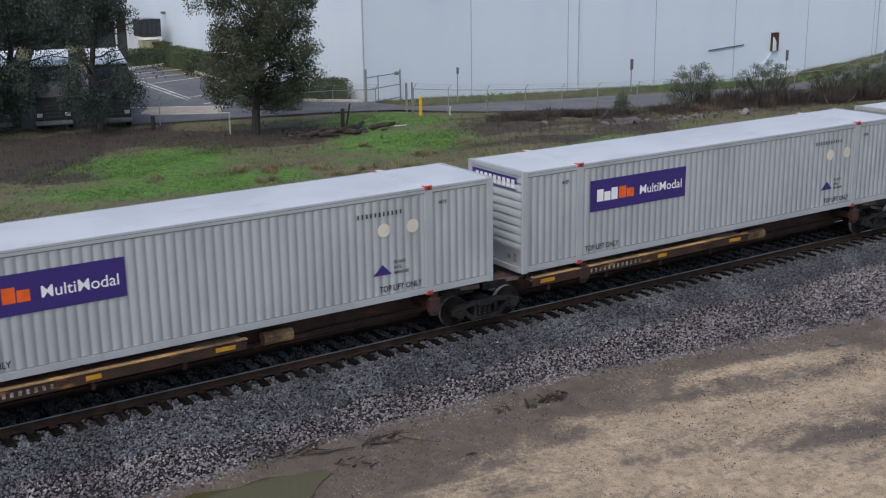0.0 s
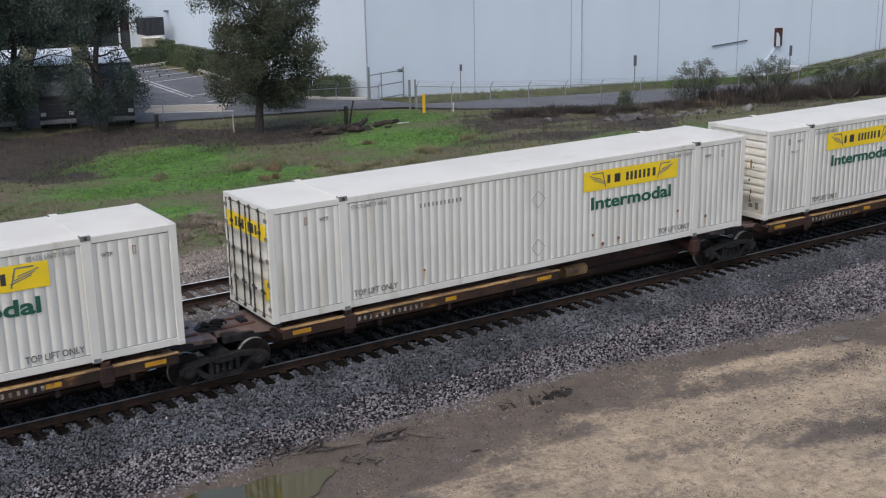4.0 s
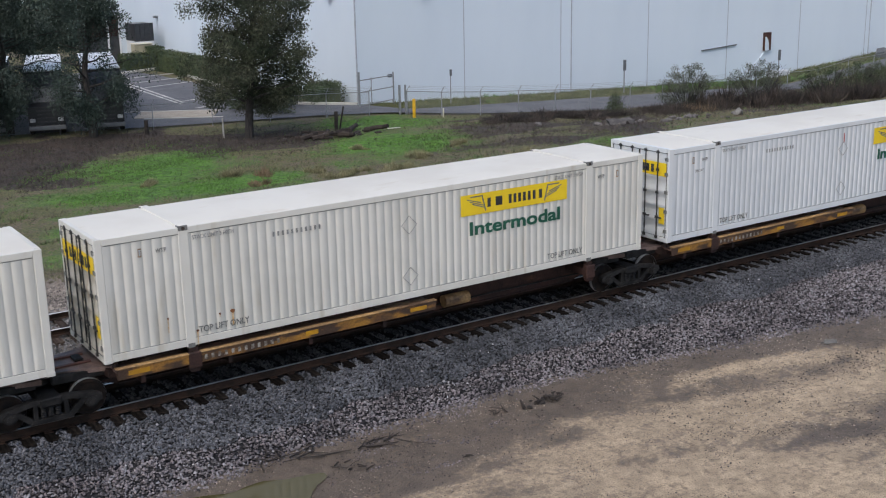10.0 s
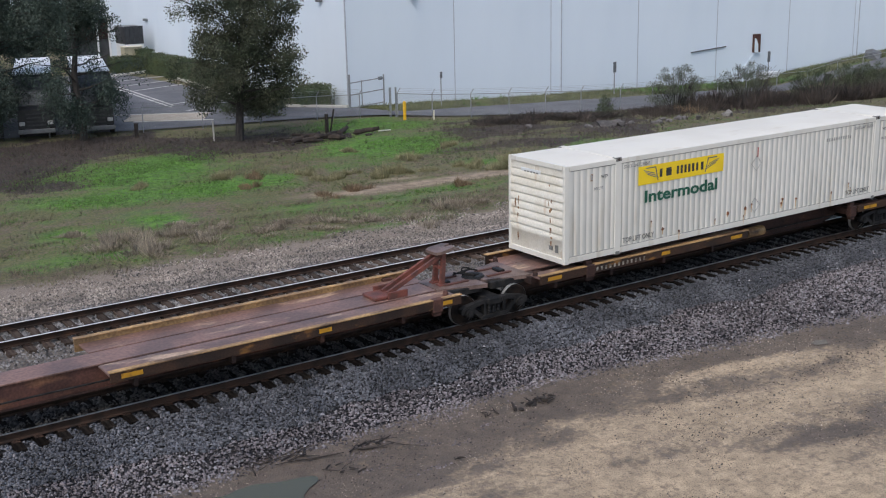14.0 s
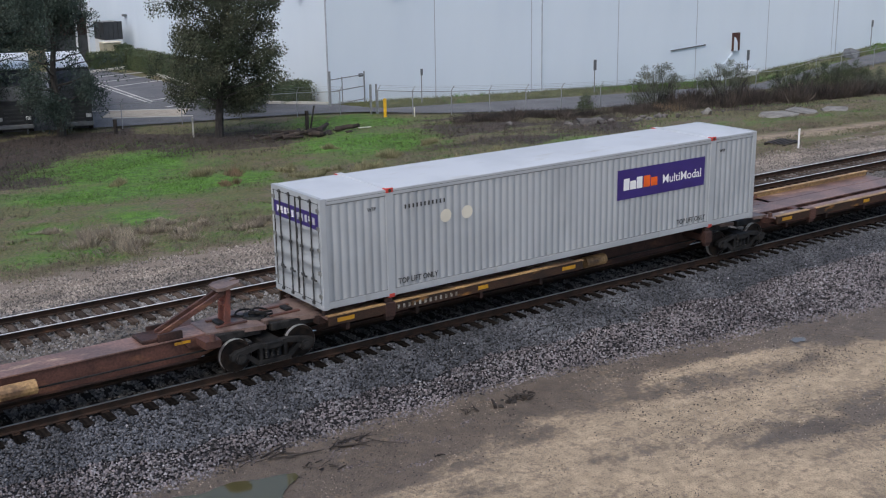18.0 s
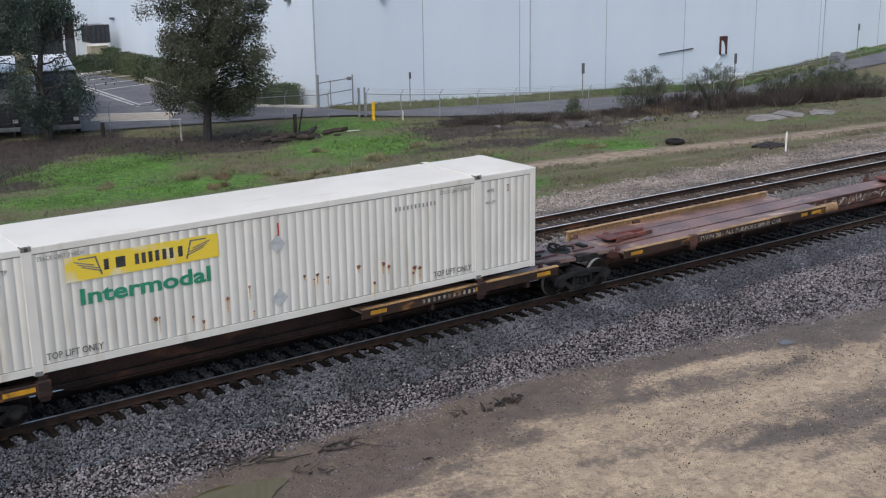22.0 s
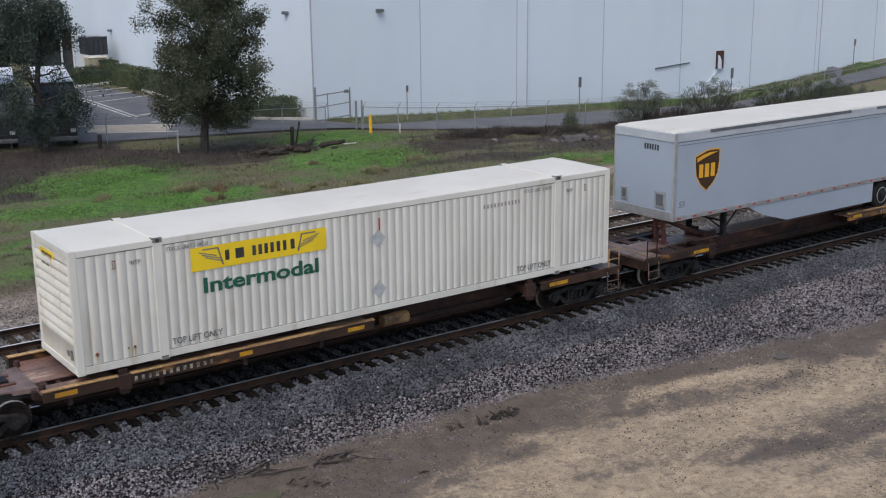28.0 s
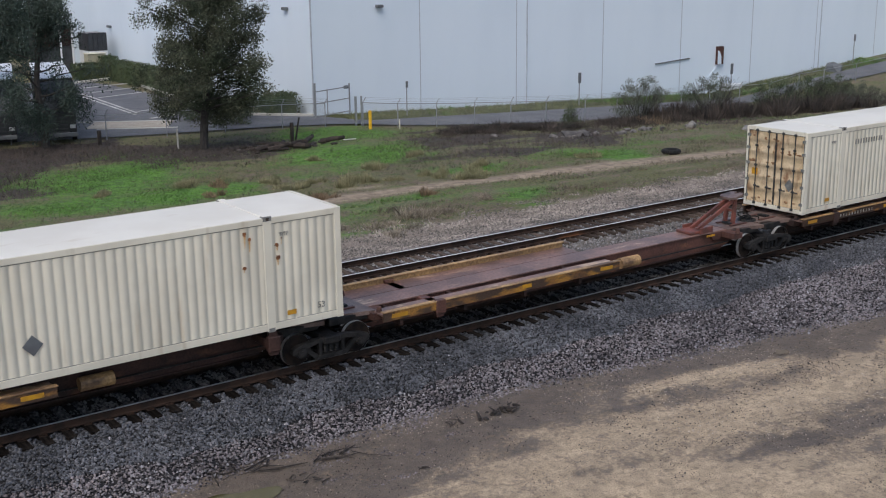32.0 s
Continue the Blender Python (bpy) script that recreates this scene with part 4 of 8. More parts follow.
def unit(u, length, plat, first=False, last=False, long=False, loaded=True, hitches=(), words="", label="", sill=None):
    """One platform of an articulated spine car. u: place of its leading truck along the train; plat: 'L' or 'R', the end with the wide deck."""
    c = thing("spine_car_unit", label, "flat car", "spine car units of the train")
    sill = sill or M_SILLYEL
    # loaded units take the steel with the container's shade painted in
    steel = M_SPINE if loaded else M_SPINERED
    L = length
    # spine: deep box girder that rises over the trucks
    a0 = 1.35 if not first else 1.9
    a1 = L - (1.35 if not last else 1.9)
    bm = bmn()
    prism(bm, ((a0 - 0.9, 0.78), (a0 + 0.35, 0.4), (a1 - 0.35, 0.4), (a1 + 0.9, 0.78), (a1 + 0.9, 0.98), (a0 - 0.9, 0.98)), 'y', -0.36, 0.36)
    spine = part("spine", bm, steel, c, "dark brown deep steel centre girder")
    bm = bmn()
    box(bm, a0 - 0.6, a1 + 0.6, -0.42, 0.42, 0.98, 1.02, 0.008)
    part("top_flange", bm, M_DECK, spine)
    bm = bmn()
    box(bm, a0 + 0.4, a1 - 0.4, -0.44, 0.44, 0.39, 0.42)
    part("bottom_flange", bm, M_SPINE, spine)
    # trays over the trucks
    for xc, end_tray in ((0.0, first), (L, last)):
        way = 1 if xc == 0 else -1
        bm = bmn()
        if end_tray:
            x0, x1 = sorted((xc - way * 1.55, xc + way * 1.6))
            w0, w1 = sorted((xc - way * 1.55, xc - way * 0.75))
            box(bm, w0, w1, -1.25, 1.25, 0.98, 1.05, 0.01)
            tray = part("end_deck", bm, M_HEADPLATE, c, "dark end platform over the truck")
            bm = bmn()
            w0, w1 = sorted((xc - way * 0.75, xc + way * 1.6))
            box(bm, w0, w1, -0.42, 0.42, 0.985, 1.045, 0.01)
            part("centre_plate", bm, M_DECK, tray, "brown plate between the deck openings")
            for s in (-1, 1):
                bm = bmn()
                a, b = sorted((s * 0.98, s * 1.25))
                box(bm, w0, w1, a, b, 0.985, 1.04, 0.01)
                part("side_plate", bm, M_SPINE, tray)
            for xa in (xc - way * 0.3, xc + way * 0.45, xc + way * 1.4):
                bm = bmn()
                box(bm, xa - 0.14, xa + 0.14, -0.98, -0.42, 0.975, 1.035, 0.01)
                part("cross_plate", bm, M_SPINE, tray)
                bm = bmn()
                box(bm, xa - 0.14, xa + 0.14, 0.42, 0.98, 0.975, 1.035, 0.01)
                part("cross_plate", bm, M_SPINE, tray)
            bm = bmn()
            w0 = xc - way * 1.1
            box(bm, w0 - 0.02, w0 + 0.02, -1.24, 1.24, 1.05, 1.062)
            part("walkway_seam", bm, M_SILLTOP, tray, "rubbed seam of the walkway")
            bm = bmn()
            box(bm, x0, x1, -1.33, -1.25, 0.82, 1.06, 0.01)
            part("deck_edge", bm, M_SILLYEL, tray)
            bm = bmn()
            box(bm, x0, x1, 1.25, 1.33, 0.82, 1.06, 0.01)
            part("deck_edge", bm, M_SILLYEL, tray)
            bm = bmn()
            xa = xc + way * 0.6
            box(bm, min(xa, xa + way * 0.7), max(xa, xa + way * 0.7), -1.338, -1.33, 0.89, 1.0)
            part("yellow_stripe", bm, M_REFLECT, tray)
            # end sill, ladder, coupler, brake hoses
            xe = xc - way * 1.55
            bm = bmn()
            box(bm, min(xe, xe + way * 0.14), max(xe, xe + way * 0.14), -1.3, 1.3, 0.68, 0.98, 0.01)
            part("end_sill", bm, M_SPINE, tray)
            bm = bmn()
            for k in range(2):
                z = 0.4 + 0.25 * k
                tube(bm, (xe + way * 0.1, -1.36, z), (xe + way * 0.55, -1.36, z), 0.014, seg=6)
            for dx in (0.1, 0.55):
                tube(bm, (xe + way * dx, -1.36, 0.38), (xe + way * dx, -1.33, 0.95), 0.014, seg=6)
            part("side_step", bm, M_HEADPLATE, tray, "bent steel side step")
            bm = bmn()
            xg = xe + way * 0.06
            for dx in (0.0, 0.42):
                tube(bm, (xg + way * dx, -1.3, 0.95), (xg + way * dx, -1.3, 1.62), 0.02, seg=6)
            for z in (1.3, 1.62):
                tube(bm, (xg, -1.3, z), (xg + way * 0.42, -1.3, z), 0.018, seg=6)
            part("grab_rail", bm, M_SPINE if first else M_SILLTOP, tray, "bent corner grab rail")
            if first:
                bm = bmn()
                box(bm, xe - 0.05, xe + 0.05, 0.75, 0.95, 0.9, 1.75, 0.02)
                box(bm, xe - 0.1, xe + 0.1, 0.7, 1.0, 1.3, 1.72, 0.03)
                stand = part("brake_stand", bm, M_IRON, tray, "dark hand-brake stand")
                bm = bmn()
                sweep(bm, [(xe - way * 0.16, 0.85 + 0.28 * math.cos(d * math.pi / 10), 1.5 + 0.28 * math.sin(d * math.pi / 10)) for d in range(20)], 0.018, 6, True)
                for k in range(4):
                    tube(bm, (xe - way * 0.14, 0.85, 1.5), (xe - way * 0.16, 0.85 + 0.28 * math.cos(k * 1.571), 1.5 + 0.28 * math.sin(k * 1.571)), 0.014, seg=5)
                part("brake_wheel", bm, M_IRON, stand, "round hand-brake wheel")
            bm = bmn()
            sweep(bm, [(xe - way * (0.1 + 0.25 * math.sin(d / 12 * math.pi)), -0.45 + 0.05 * d / 12, 0.95 - 0.55 * math.sin(d / 12 * math.pi)) for d in range(13)], 0.022)
            part("air_hose", bm, M_RUBBER, tray)
            bm = bmn()
            box(bm, min(xe, xe - way * 0.5), max(xe, xe - way * 0.5), -0.11, 0.11, 0.66, 0.88, 0.03)
            box(bm, min(xe - way * 0.4, xe - way * 0.75), max(xe - way * 0.4, xe - way * 0.75), -0.2, 0.16, 0.62, 0.95, 0.05)
            part("coupler", bm, M_IRON, tray, "cast knuckle coupler")
            bm = bmn()
            sweep(bm, [(xe - way * 0.05 * j - way * 0.02, 0.35, 0.66 - 0.24 * math.sin(j / 8 * math.pi)) for j in range(9)], 0.025)
            part("brake_hose", bm, M_RUBBER, tray)
        else:
            # articulated joint: narrow plate with a ring and pockets
            x0, x1 = sorted((xc + way * 0.06, xc + way * 1.5))
            prism(bm, ((x0, -0.5), (x1, -0.85), (x1, 0.85), (x0, 0.5)), 'z', 0.93, 1.04)
            joint = part("joint_plate", bm, M_HEADPLATE, c, "dark plate over the articulated joint")
            bm = bmn()
            for y in (-0.62, 0.62):
                bm = bmn()
                box(bm, x0 + 0.1, x1 - 0.1, y - 0.1, y + 0.1, 0.8, 1.0, 0.02)
                part("side_bearing", bm, M_IRON, joint)
            bm = bmn()
            xb = xc + way * 1.55
            prism(bm, ((xb - 0.2, -1.0), (xb + 0.2, -1.0), (xb + 0.26, 0.0), (xb + 0.2, 1.0), (xb - 0.2, 1.0), (xb - 0.26, 0.0)), 'z', 0.8, 0.99)
            for y in (-0.95, 0.95):
                bmesh.ops.create_cone(bm, cap_ends=True, segments=10, radius1=0.09, radius2=0.06, depth=0.16, matrix=Matrix.Translation((xb, y, 1.06)))
            part("body_bolster", bm, steel, joint)
            for y in (-0.3, 0.3):
                bm = bmn()
                xr = xc + way * 0.75
                box(bm, xr - 0.42, xr + 0.42, y - 0.05, y + 0.05, 1.04, 1.085, 0.01)
                part("wear_bar", bm, M_SPINERED, joint, "raised red-brown bar on the joint")
            bm = bmn()
            box(bm, xc + way * 0.95 - 0.1, xc + way * 0.95 + 0.1, -0.2, 0.2, 1.04, 1.12, 0.02)
            part("joint_cap", bm, M_IRON, joint, "dark cast cap of the joint")
            if way > 0:
                bm = bmn()
                bmesh.ops.create_cone(bm, cap_ends=True, segments=18, radius1=0.34, radius2=0.3, depth=0.06, matrix=Matrix.Translation((xc + 0.05, 0, 1.06)))
                part("joint_ring", bm, M_IRON, joint, "greasy pivot ring")
                rnd = random.Random(int(u * 7))
                for k in range(5):
                    bm = bmn()
                    cx, cy, r0, hz = xc + rnd.uniform(-0.25, 0.3), rnd.uniform(-0.25, 0.25), rnd.uniform(0.12, 0.26), rnd.uniform(0.02, 0.08)
                    a0, tilt = rnd.uniform(0, 6.28), rnd.uniform(-0.5, 0.5)
                    pts = [(cx + r0 * math.cos(a0 + q * 0.5), cy + 0.8 * r0 * math.sin(a0 + q * 0.5), 1.09 + hz * (1 + math.sin(q * 0.5 + tilt))) for q in range(11)]
                    sweep(bm, pts, 0.026)
                    part("hose_loop", bm, M_RUBBER, joint, "black rubber hose loop")
    # wide decks on both sides
    n0, n1 = (1.45, 10.0) if plat == 'L' else (L - 10.0, L - 1.45)
    if long:
        n0, n1 = (1.5, 11.3) if plat == 'L' else (L - 10.9, L - 1.3)
    if first and plat == 'R':
        n0, n1 = L - 7.9, L - 1.2
    gap = 0.1
    for s in (-1, 1):
        y0, y1 = sorted((s * (0.51 if s > 0 or long else 0.70), s * 1.27))
        bm = bmn()
        box(bm, n0 + (gap if s > 0 else 0), n1, y0, y1, 0.96, 1.0 if not long else 1.012, 0.006)
        deck = part("side_deck", bm, M_DECK, c, "worn brown side deck")
        y0, y1 = sorted((s * 1.27, s * 1.34))
        bm = bmn()
        box(bm, n0, n1, y0, y1, 0.82, 1.06 if s < 0 else 1.15, 0.006)
        edge = part("edge_sill", bm, M_SILLTOP if s > 0 and not loaded else sill, deck, "worn brown edge sill" if s < 0 else "rubbed tan edge sill")
        # lip paler than the sill face: wear plus a lit top edge in the colour
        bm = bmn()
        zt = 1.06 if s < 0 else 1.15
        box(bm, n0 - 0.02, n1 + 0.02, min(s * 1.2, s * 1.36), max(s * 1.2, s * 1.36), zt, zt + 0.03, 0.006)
        part("sill_lip", bm, M_SILLTOP, edge, "rubbed tan sill lip with painted top light")
        if s < 0:
            for xa, w in ((n0 + 0.25, 0.5), (n0 + (n1 - n0) * (0.55 if not words else 0.86), 0.35), (n1 - 0.8, 0.5)):
                bm = bmn()
                box(bm, xa, xa + w, -1.348, -1.34, 0.89, 1.0)
                part("yellow_stripe", bm, M_REFLECT, edge, "bright yellow reflective strip")
            if words:
                t = letters(words, 0.135, M_STENCIL, 0.004, 1.36)
                put(edge, "sill_lettering", t, n0 + 3.3, -1.346, 0.87, "white stencilled words on the sill")
            elif loaded:
                part("number_marking", bars(n0 + 1.9, n0 + 4.1, 0.88, 0.99, 13, -1.343, 0, 0.6), M_STENCIL, edge, "row of white bars")["kind"] = "stuff"
        for xb in (n0 + 0.6 + (n1 - n0) * k / 4 for k in range(4)):
            bm = bmn()
            a, b = sorted((s * 0.36, s * 1.27))
            prism(bm, ((xb - 0.05, 0.96), (xb + 0.05, 0.96), (xb + 0.05, 0.62), (xb - 0.05, 0.62)), 'y', a, b)
            part("deck_bracket", bm, M_SPINE, deck)
    # cross arms with container pedestals under the lift posts
    lead = (2.5 if long else 1.25) if not first else -0.55
    for xb in (lead + POST, lead + CL - POST):
        if not loaded and not n0 < xb < n1:
            bm = bmn()
            prism(bm, ((xb - 0.3, 0.98), (xb + 0.3, 0.98), (xb + 0.16, 0.76), (xb - 0.16, 0.76)), 'y', -0.5, -0.36)
            part("side_bracket", bm, steel, spine)
            bm = bmn()
            box(bm, xb - 0.5, xb - 0.1, -0.506, -0.5, 0.9, 0.97)
            part("yellow_stripe", bm, M_REFLECT, c, "bright yellow reflective strip")
            continue
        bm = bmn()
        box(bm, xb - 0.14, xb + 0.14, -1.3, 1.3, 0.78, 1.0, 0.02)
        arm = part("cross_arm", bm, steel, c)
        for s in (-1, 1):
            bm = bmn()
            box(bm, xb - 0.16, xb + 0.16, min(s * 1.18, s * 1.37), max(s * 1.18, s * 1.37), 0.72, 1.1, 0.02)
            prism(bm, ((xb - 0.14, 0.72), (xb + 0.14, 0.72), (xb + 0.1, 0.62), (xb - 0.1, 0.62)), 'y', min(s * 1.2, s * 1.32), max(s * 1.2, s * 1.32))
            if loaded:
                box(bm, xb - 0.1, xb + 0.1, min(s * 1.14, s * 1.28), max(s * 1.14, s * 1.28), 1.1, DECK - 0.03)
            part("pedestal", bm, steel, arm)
    # brake rod, pipe and reservoir beside the spine
    bm = bmn()
    tube(bm, (a0, -0.5, 0.62), (a1, -0.5, 0.62), 0.025, seg=6)
    part("brake_pipe", bm, M_IRON, spine)
    if plat == 'L':
        bm = bmn()
        tube(bm, (n1 + 0.7, -0.62, 0.72), (n1 + 1.5, -0.62, 0.72), 0.17, seg=14)
        part("air_reservoir", bm, M_SILLTOP, spine, "rust-tan air reservoir")
    for h in hitches:
        hitch(c, *h)
    # truck
    truck(c, 0.0)
    if last:
        truck(c, L)
    c["u"] = u
    UNITS.append((c, u))
    return c


# ---- the train: units and their loads, by place along the train ----
LOADED = "weathered spine car unit under a container, yellow edge sill"
EMPTY = "empty brown spine car unit with worn side decks"


def build_train():
    short = 17.17
    U = unit
    # five-unit car whose last three platforms pass
    U(-7.2, short, 'L', label=LOADED)
    U(9.95, short, 'L', label=LOADED)
    U(27.1, 16.5, 'L', last=True, label=LOADED)
    # three-unit car
    U(47.7, 16.4, 'R', first=True, label=LOADED)
    U(64.1, short, 'L', label=LOADED)
    U(81.25, 16.25, 'L', last=True, label=LOADED)
    # five-unit car
    U(101.6, 16.6, 'R', first=True, label=LOADED)
    U(118.2, short, 'L', label=LOADED, sill=M_SILLGOLD)
    U(135.35, short, 'L', label=LOADED, sill=M_SILLGOLD)
    U(152.55, short, 'L', label=LOADED, sill=M_SILLGOLD)
    U(169.7, 16.3, 'L', last=True, label=LOADED, sill=M_SILLGOLD)
    # long three-unit car, middle platform empty
    U(190.25, 17.35, 'R', first=True, label=LOADED)
    U(207.6, 18.65, 'R', long=True, loaded=False, hitches=((1.15, 1, True, False), (17.5, -1, True, True)), label="empty brown spine car unit with two raised trailer hitches")
    U(226.25, 17.25, 'L', last=True, label=LOADED)
    # five-unit car with two empty platforms
    U(247.7, 16.5, 'R', first=True, label=LOADED)
    U(264.2, short, 'L', loaded=False, hitches=((16.35, -1, True, False),), label="empty brown spine car unit with a raised trailer hitch")
    U(281.35, short, 'L', label=LOADED)
    U(298.6, 17.3, 'L', loaded=False, hitches=((16.0, -1, False, True),), label=EMPTY)
    U(315.9, 16.4, 'L', last=True, label=LOADED)
    # long three-unit cars
    U(336.7, 17.55, 'R', first=True, label=LOADED)
    e = U(354.25, 18.55, 'L', long=True, loaded=False, hitches=((2.7, 1, False, True), (17.4, -1, False, True)), words="TWIN 28 - ALL PURPOSE SPINE CAR", label="empty brown spine car unit with pale scrawls on its girder")
    # pale scrawl on the girder beside the far end
    rnd = random.Random(5)
    bm = bmn()
    for k in range(26):
        x = 11.9 + k * 0.178
        p = [(x + rnd.uniform(-0.15, 0.2), rnd.uniform(0.5, 0.92)) for _ in range(4)]
        for i in range(3):
            tube(bm, (p[i][0], -0.364, p[i][1]), (p[i + 1][0], -0.364, p[i + 1][1]), 0.014, seg=4)
    part("paint_scrawl", bm, M_STENCIL, e, "pale spray-paint scrawl")
    U(372.8, 17.45, 'L', last=True, label=LOADED)
    U(394.6, 17.5, 'R', first=True, label=LOADED)
    U(412.1, 18.6, 'L', long=True, loaded=False, hitches=((1.6, 1, True, False), (17.4, -1, True, True)), words="TWIN 28 - ALL PURPOSE SPINE CAR", label="empty brown spine car unit with a raised trailer hitch")
    U(430.7, 17.35, 'L', last=True, label=LOADED)
    # five-unit car with the road trailer in front
    U(452.25, 16.65, 'R', first=True, label="spine car unit that carries a road trailer", hitches=((0.44, 1, True, False),), sill=M_SILLGOLD)
    e2 = U(468.9, 17.0, 'L', loaded=False, hitches=((16.2, -1, True, True),), label="empty brown spine car unit with a raised trailer hitch", sill=M_SILLGOLD)
    bm = bmn()
    for k in range(9):
        x, r = 10.6 + k * 0.5, 0.2 + 0.05 * (k % 3)
        p = [(x + r * math.cos(a * 0.7 + k), 0.7 + 0.9 * r * math.sin(a * 0.7 + k)) for a in range(8)]
        for i in range(7):
            tube(bm, (p[i][0], -0.363, p[i][1]), (p[i + 1][0], -0.363, p[i + 1][1]), 0.035, seg=4)
    part("paint_scrawl", bm, M_SPRAY, e2, "orange-brown spray-paint lettering shapes")
    U(485.9, 17.1, 'L', label=LOADED, sill=M_SILLGOLD)
    U(503.0, 17.4, 'L', loaded=False, hitches=((16.5, -1, True, True),), label="empty brown spine car unit with a raised trailer hitch", sill=M_SILLGOLD)
    U(520.4, 16.5, 'L', last=True, label=LOADED)

    C = container
    grey = dict(reds=True)
    C(-6.07, M_GREY, "light grey ribbed container with a purple sign", "ribs", "purple", marks=("rounds", "triangle"), **grey)
    b = C(11.04, M_GREY, "light grey ribbed container with a purple sign on its end", "ribs", "purple", marks=("rounds", "triangle"), **grey)
    end_sign(b, M_PURPLE, M_SIGNWHITE, 2.3, 2.66, -1.0, 1.1, 9)
    c = C(28.27, M_DULL, "dull grey ribbed container with a peeling lilac sign", "ribs", "peeled", marks=("rounds",), **grey)
    end_sign(c, M_SIGNWHITE, M_SIGNWHITE, 2.3, 2.66, -1.0, 1.1, 9)
    plain = ("stack", "patches")
    jb = "white ribbed container with yellow sign, "
    d = C(46.98, M_WHITE, jb + "doors facing forward", "doors", "yellow", word_at="right", marks=plain + ("diamonds", "redmark"))
    e = C(65.32, M_WHITE, jb + "rusty doors", "doors", "yellow", word_at="right", marks=plain + ("diamonds",), spots=(3, 6, (1, 15, 0.3, 0.9)))
    f = C(82.49, M_WHITE, jb + "stained lift posts", "ribs", "yellow", marks=plain + ("pin", "redmark"), spots=(4, 7, (6, 12, 0.4, 0.9)))
    g = C(101.08, M_CLEAN, "clean white ribbed container with a black-edged yellow sign", "ribs", "big", marks=("stack", "patches", "diamonds"))
    end_sign(g, M_YELLOW, M_BLACKINK)
    h = C(119.41, M_PALE, "smooth pale panel container with a tan roof and yellow sign", "doors", "wide", folded=False, roof=M_ROOFTAN, marks=("stack2", "pin"), text_ink=M_BLACKINK, post_paint=M_POST)
    for xa, xb in ((0.12, POST - 0.1), (POST + 0.1, POST + 0.55), (CL - POST - 0.55, CL - POST - 0.1), (CL - POST + 0.1, CL - 0.12)):
        put(h, "white_roof_end", roof_cap(M_CLEAN, xa, xb), 0, 0, -0.012, "white roof end plate")
    for x, z in ((0.9, 2.0), (0.9, 1.1), (2.5, 2.05), (2.5, 1.45), (4.6, 1.6), (7.4, 1.5), (9.0, 1.95), (9.0, 1.35), (10.5, 1.2), (13.2, 1.7)):
        bm = bmn()
        disc(bm, x, YF - 0.012, YF, z, 0.07, 14)
        part("round_boss", bm, M_PALE, h)
    i = C(136.54, M_WHITE, jb + "doors facing forward", "doors", "yellow", word_at="right", marks=plain + ("diamonds", "redmark"))
    j = C(153.76, M_WHITE, jb + "rusty doors facing forward", "doors", "yellow", word_at="right", marks=plain + ("diamonds",), spots=(8, 4, (0.5, 5, 0.3, 0.8)))
    k = C(170.96, M_CLEAN, jb + "doors and pin-lift words", "doors", "yellow", word_at="right", marks=plain + ("pin", "diamonds", "redmark"))
    l = C(189.54, M_WHITE, jb + "faded sign and rust spots", "ribs", "faded", marks=plain + ("stickers", "redmark"), spots=(10, 22, (6.5, 11.5, 0.35, 1.0)))
    m = C(228.58, M_WHITE, jb + "rust round its foot", "ribs", "yellow", marks=plain + ("pin", "diamonds", "redmark"), spots=(11, 14, (3, 13, 0.3, 0.8)))
    n = C(247.05, M_GREY, "light grey ribbed container with a purple sign on its end", "ribs", "purple", marks=("rounds",), **grey)
    end_sign(n, M_PURPLE, M_SIGNWHITE, 2.3, 2.66, -1.0, 1.1, 9)
    o = C(282.70, M_GREY, "light grey ribbed container, purple sign over its doors", "doors", "purple", word_at="right", marks=("rounds",), **grey)
    p = C(317.35, M_CREAM, "plain cream ribbed container with rust-stained doors", "doors", "", marks=("plate", "foot"), door_paint=M_DOORDIRT)
    q = C(336.08, M_WHITE, jb + "pale sign and dark rust spots", "ribs", "faded", marks=plain + ("pin", "stickers", "redmark"), spots=(13, 18, (4.5, 12.5, 0.35, 1.1)))
    r = C(375.24, M_WHITE, jb + "rust-streaked closed end", "ribs", "yellow", marks=plain + ("diamonds",))
    end_sign(r, M_YELLOW, M_BLACKINK)
    s = C(393.87, M_WHITE, jb + "two diamond placards", "ribs", "yellow", marks=plain + ("stickers", "redmark"), spots=(15, 4, (1, 14, 0.3, 0.6)))
    end_sign(s, M_YELLOW, M_BLACKINK)
    t = C(432.96, M_WHITE, jb + "two diamond placards", "ribs", "yellow", marks=plain + ("stickers", "redmark"), spots=(16, 3, (0.4, 3, 0.3, 0.6)))
    end_sign(t, M_YELLOW, M_BLACKINK)
    v = C(487.13, M_CREAM, "plain cream ribbed container with orange-stained doors", "doors", "", marks=("plate", "mid", "foot"), spots=(21, 6, (13.4, 14.6, 1.6, 2.75)))
    w = C(521.81, M_CREAM, "plain cream ribbed container with dark placards on its doors", "doors", "", marks=("plate", "foot"))
    # closed ends without a coloured sign: pale framed word panel
    for box_ in (f, l, m, q):
        end_sign(box_, M_CLEAN, M_GREYINK, 2.38, 2.58, -0.2, 0.7, 5)
